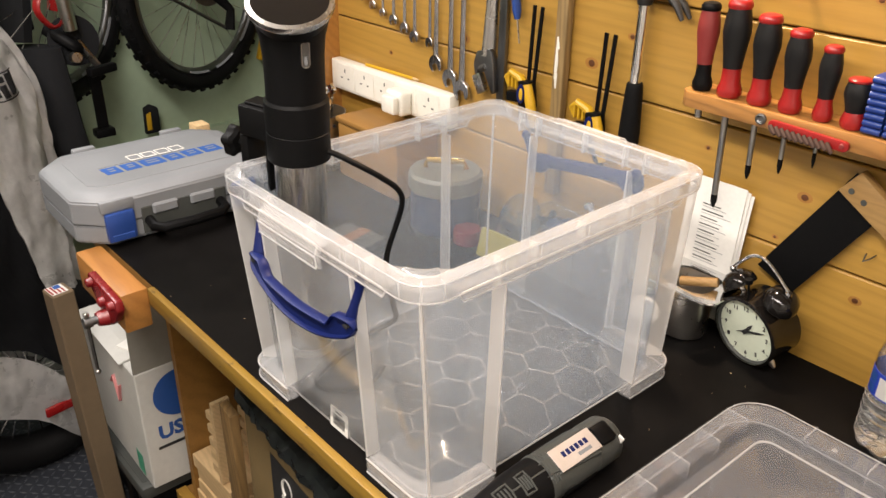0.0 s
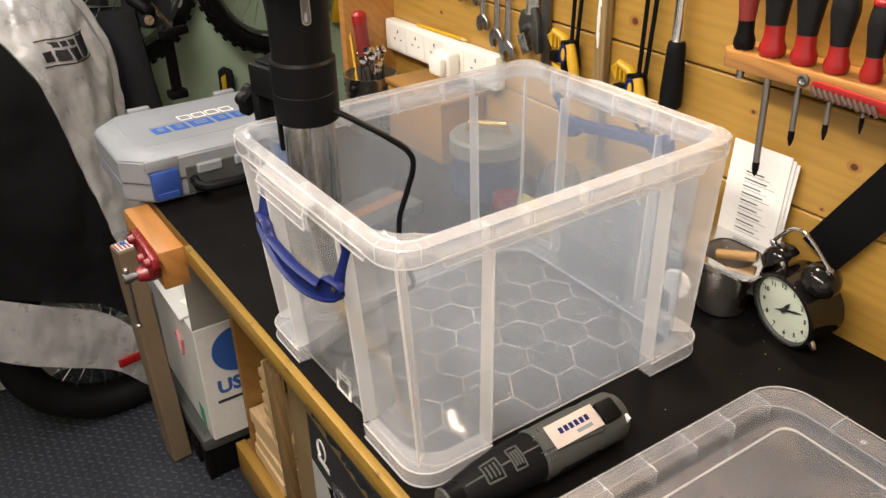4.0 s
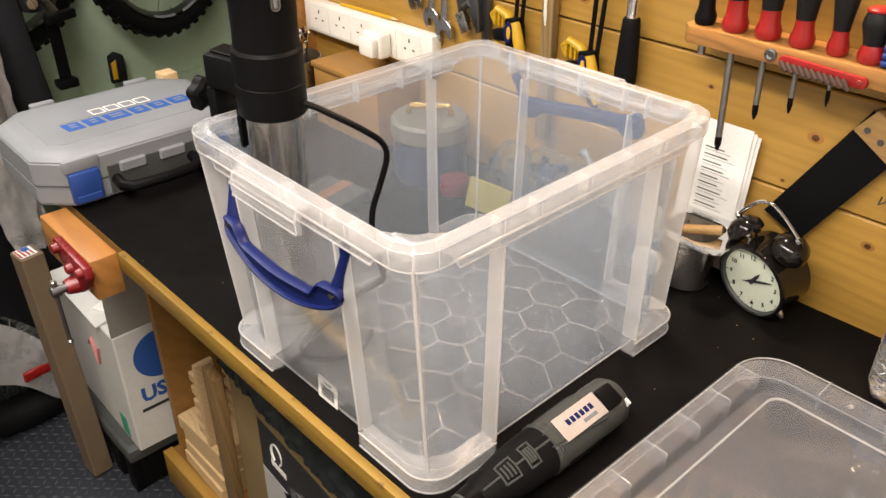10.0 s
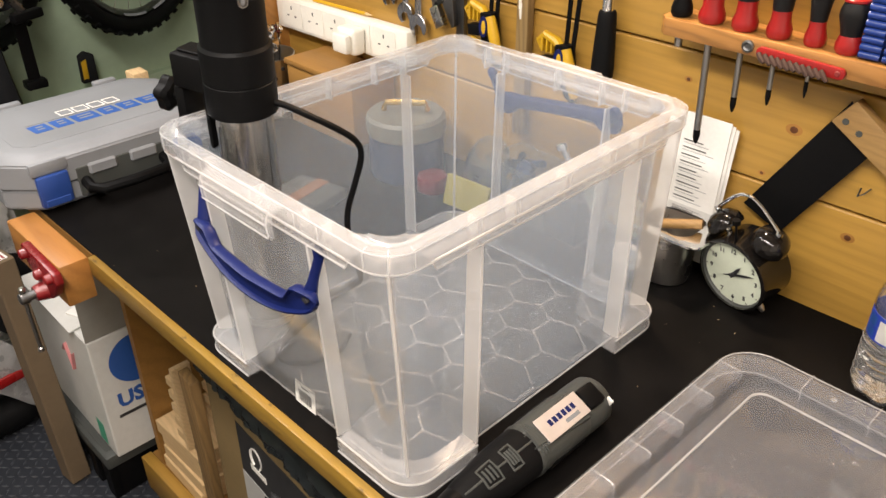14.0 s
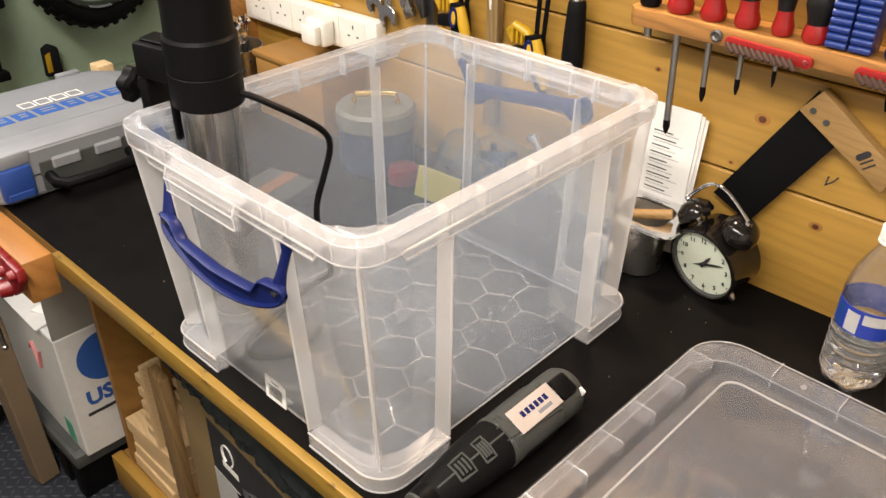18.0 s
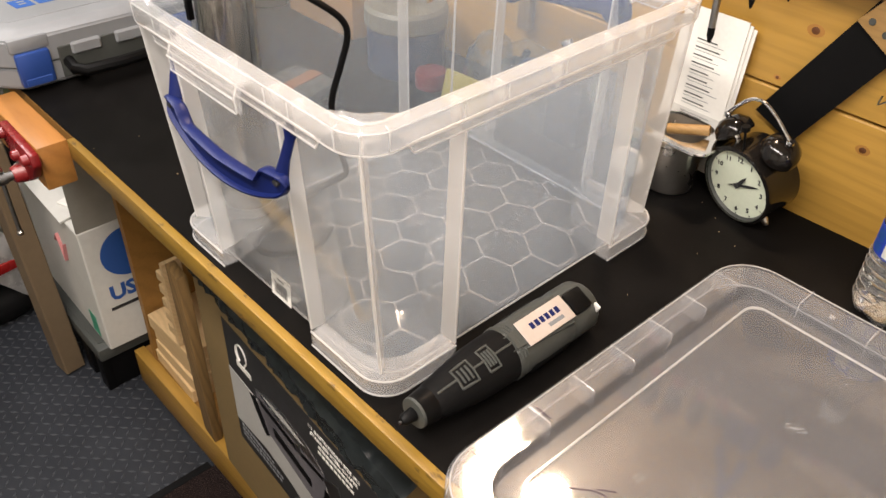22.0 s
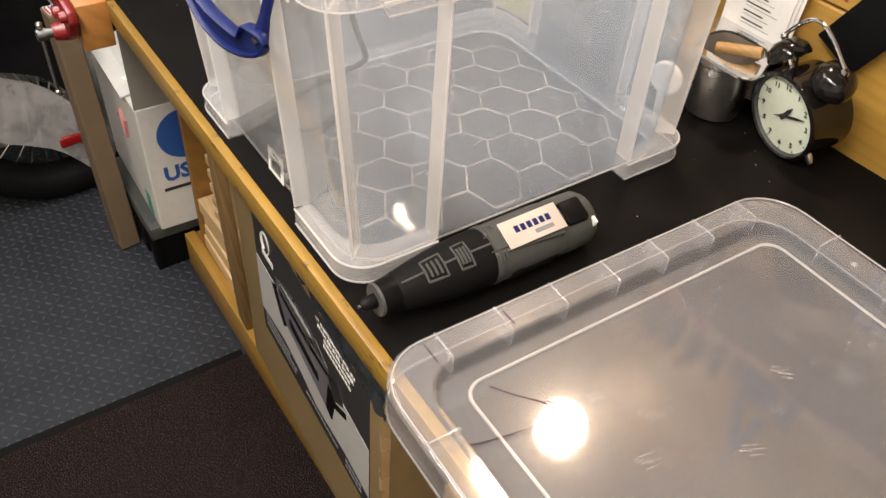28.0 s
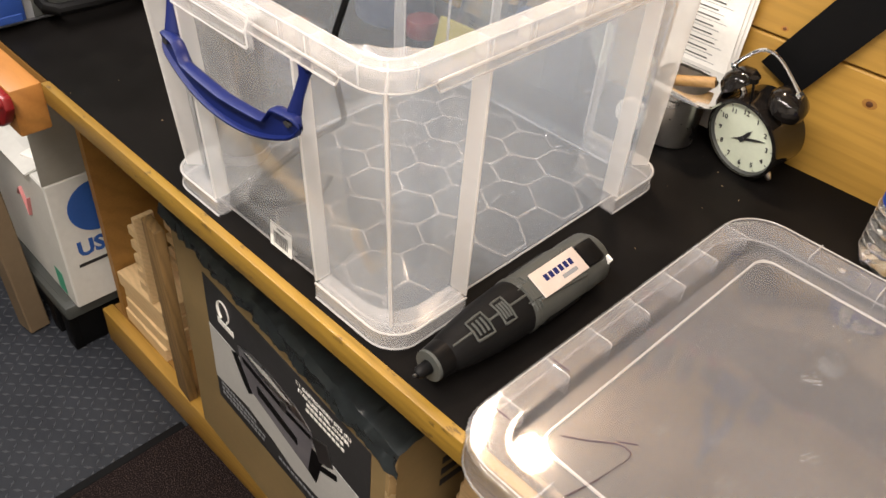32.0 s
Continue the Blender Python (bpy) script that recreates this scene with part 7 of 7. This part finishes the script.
part("caliper", bm_sweep(flowing([(0.05, -0.06, -0.10), (0.085, -0.03, -0.125), (0.10, 0.00, -0.15), (0.06, 0.03, -0.17)]), 0.017, 10, flat=0.7), BLACK, bike2)
part("chain_ring", moved(bm_lathe([(0.060, -0.003), (0.068, -0.002), (0.068, 0.002), (0.060, 0.003)], 28), pose(0.075, 0.0, -0.135, 0, 80)), BLACKFAB, bike2)
part("crank", bm_sweep([(0.095, 0.0, -0.135), (0.100, 0.045, -0.205)], [0.014, 0.010], 8, flat=0.6), STEEL, bike2, "alloy crank arm")
part("pedal", moved(bm_box(-0.012, 0.012, -0.045, 0.045, -0.012, 0.012, 0.005), pose(0.125, 0.045, -0.212, 0, 0, 20)), BLACK, bike2)
part("frame_bag", bm_sweep(flowing([(0.0, -0.16, -0.12), (0.0, -0.13, 0.06), (0.0, -0.09, 0.24), (0.0, -0.05, 0.42)]), 0.085, 12, flat=0.5), BLACKFAB, bike2, "black bag strapped in the frame")
part("red_lace", bm_sweep(flowing([(0.09, -0.06, 0.02), (0.10, -0.085, -0.04), (0.095, -0.05, -0.09), (0.10, -0.02, -0.06), (0.095, -0.02, 0.03)]), 0.010, 8, flat=0.35), RED, bike2, "red fabric strap")
part("caliper_bolt", moved(bm_lathe([(0.014, 0), (0.014, 0.03)], 12), pose(0.115, -0.02, -0.17, 0, 80)), STEEL, bike2)
part("red_frame", bm_sweep([(0.02, -0.02, -0.06), (0.03, 0.02, 0.12), (0.02, 0.06, 0.40)], [0.016, 0.022, 0.024], 10), RED, bike2, "red painted frame tube")
part("strap", bm_box(0.047, 0.053, 0.030, 0.062, -0.40, -0.22, 0.001, 1), BLACK, bike2)
part("strap_foot", bm_box(0.03, 0.07, 0.018, 0.074, -0.425, -0.4005, 0.005), BLACK, bike2)
part("hanging_bag", bm_sweep([(0.06, -0.10, -0.14), (0.07, -0.11, -0.35), (0.08, -0.10, -0.62)], [0.075, 0.10, 0.12], 12, flat=0.6), BLACKFAB, bike2, "black fabric bag hanging down")
gl = thing("work_glove", "black and yellow glove hanging on the wall", "glove", pose(WEST + 0.03, 0.60, 0.765) @ Matrix.Scale(0.72, 4))
part("cuff", moved(bm_prism([(-0.035, -0.02), (-0.030, 0.10), (0.0, 0.115), (0.035, 0.095), (0.035, -0.02)], 0, 0.03, 0.006), pose(0, 0, 0, 90, 0, 90)), BLACKFAB, gl)
part("patch", moved(bm_prism([(-0.030, 0.0), (-0.028, 0.075), (-0.005, 0.085), (-0.008, 0.0)], 0.031, 0.034, 0.001), pose(0, 0, 0, 90, 0, 90)), YELLOW, gl, "yellow patch")
skirt = solo("skirting_board", bm_box(WEST + 0.0005, WEST + 0.03, -1.9, 1.84, 0.62, 0.72), GREEN, "green painted ledge along the wall", "ledge", kind="structure")
by = thing("yellow_lever", "yellow plastic lever hanging on the green wall", "lever", pose(-2.1, 1.02, 0.93, -16))
part("bar", bm_box(-0.012, 0.012, -0.016, 0.016, 0, 0.16, 0.004), YELLOW, by)
wp = thing("wood_offcut", "pale wood offcut standing behind the case", "offcut", pose(-1.30, 0.40, 0.972))
part("block", bm_box(-0.02, 0.02, -0.018, 0.018, -0.97, 0.066, 0.003), PLY, wp)

# ---- studs of the floor mat ----
stud_bm = bmesh.new()
rings(stud_bm, [[(-0.011, 0, 0), (0, -0.0035, 0), (0.011, 0, 0), (0, 0.0035, 0)], [(-0.008, 0, 0.0018), (0, -0.002, 0.0018), (0.008, 0, 0.0018), (0, 0.002, 0.0018)]])
tmp = bpy.data.meshes.new("stud")
stud_bm.to_mesh(tmp)
stud_bm.free()
verts0 = np.array([v.co[:] for v in tmp.vertices])
faces0 = [tuple(p.vertices) for p in tmp.polygons]
vs, fs = [], []
n = 0
for i in range(57):
    for j in range(78):
        x, y = -0.84 - 0.0225 * i, -1.10 + 0.0225 * j
        if y > 0.68 or x < -2.12:
            continue
        c, s = math.cos(radians(45 if (i + j) % 2 else -45)), math.sin(radians(45 if (i + j) % 2 else -45))
        vs += [(x + c * a - s * b, y + s * a + c * b, 0.0101 + z) for a, b, z in verts0]
        fs += [tuple(q + n for q in f) for f in faces0]
        n += len(verts0)
sm = bpy.data.meshes.new("mat_studs")
sm.from_pydata(vs, [], fs)
# studs paler than the mat: glints on their tops put into the colour
sm.materials.append(plain("glint_stud_rubber", (0.055, 0.060, 0.070), 0.36, vary=0.1, grain=200))
studs = tagged(new("mat_studs", sm), "raised studs in a chequer pattern on the mat", "floor mat", kind="stuff")

# ---- specks of sawdust on the bench ----
rnd = random.Random(31)
specks = bmesh.new()
for k in range(90):
    x, y, q = rnd.uniform(-0.65, 0.55), rnd.uniform(0.02, 0.60), rnd.uniform(0.0003, 0.0008)
    if abs(x - BX) < 0.20 and abs(y - BY) < 0.25 or abs(x - 0.308) < 0.20 and abs(y - 0.206) < 0.25:
        continue
    a = rnd.uniform(0, 3.1)
    pts = [(x + q * math.cos(a + b) * f, y + q * math.sin(a + b) * f) for b, f in ((0, 1.6), (1.5, 0.6), (3.1, 1.4), (4.7, 0.7))]
    rings(specks, [[(px, py, z) for px, py in pts] for z in (TOP + 0.0001, TOP + 0.0005)])
solo("dust_specks", specks, PLY, "scattered pale specks of sawdust on the black bench top", "sawdust", kind="stuff")
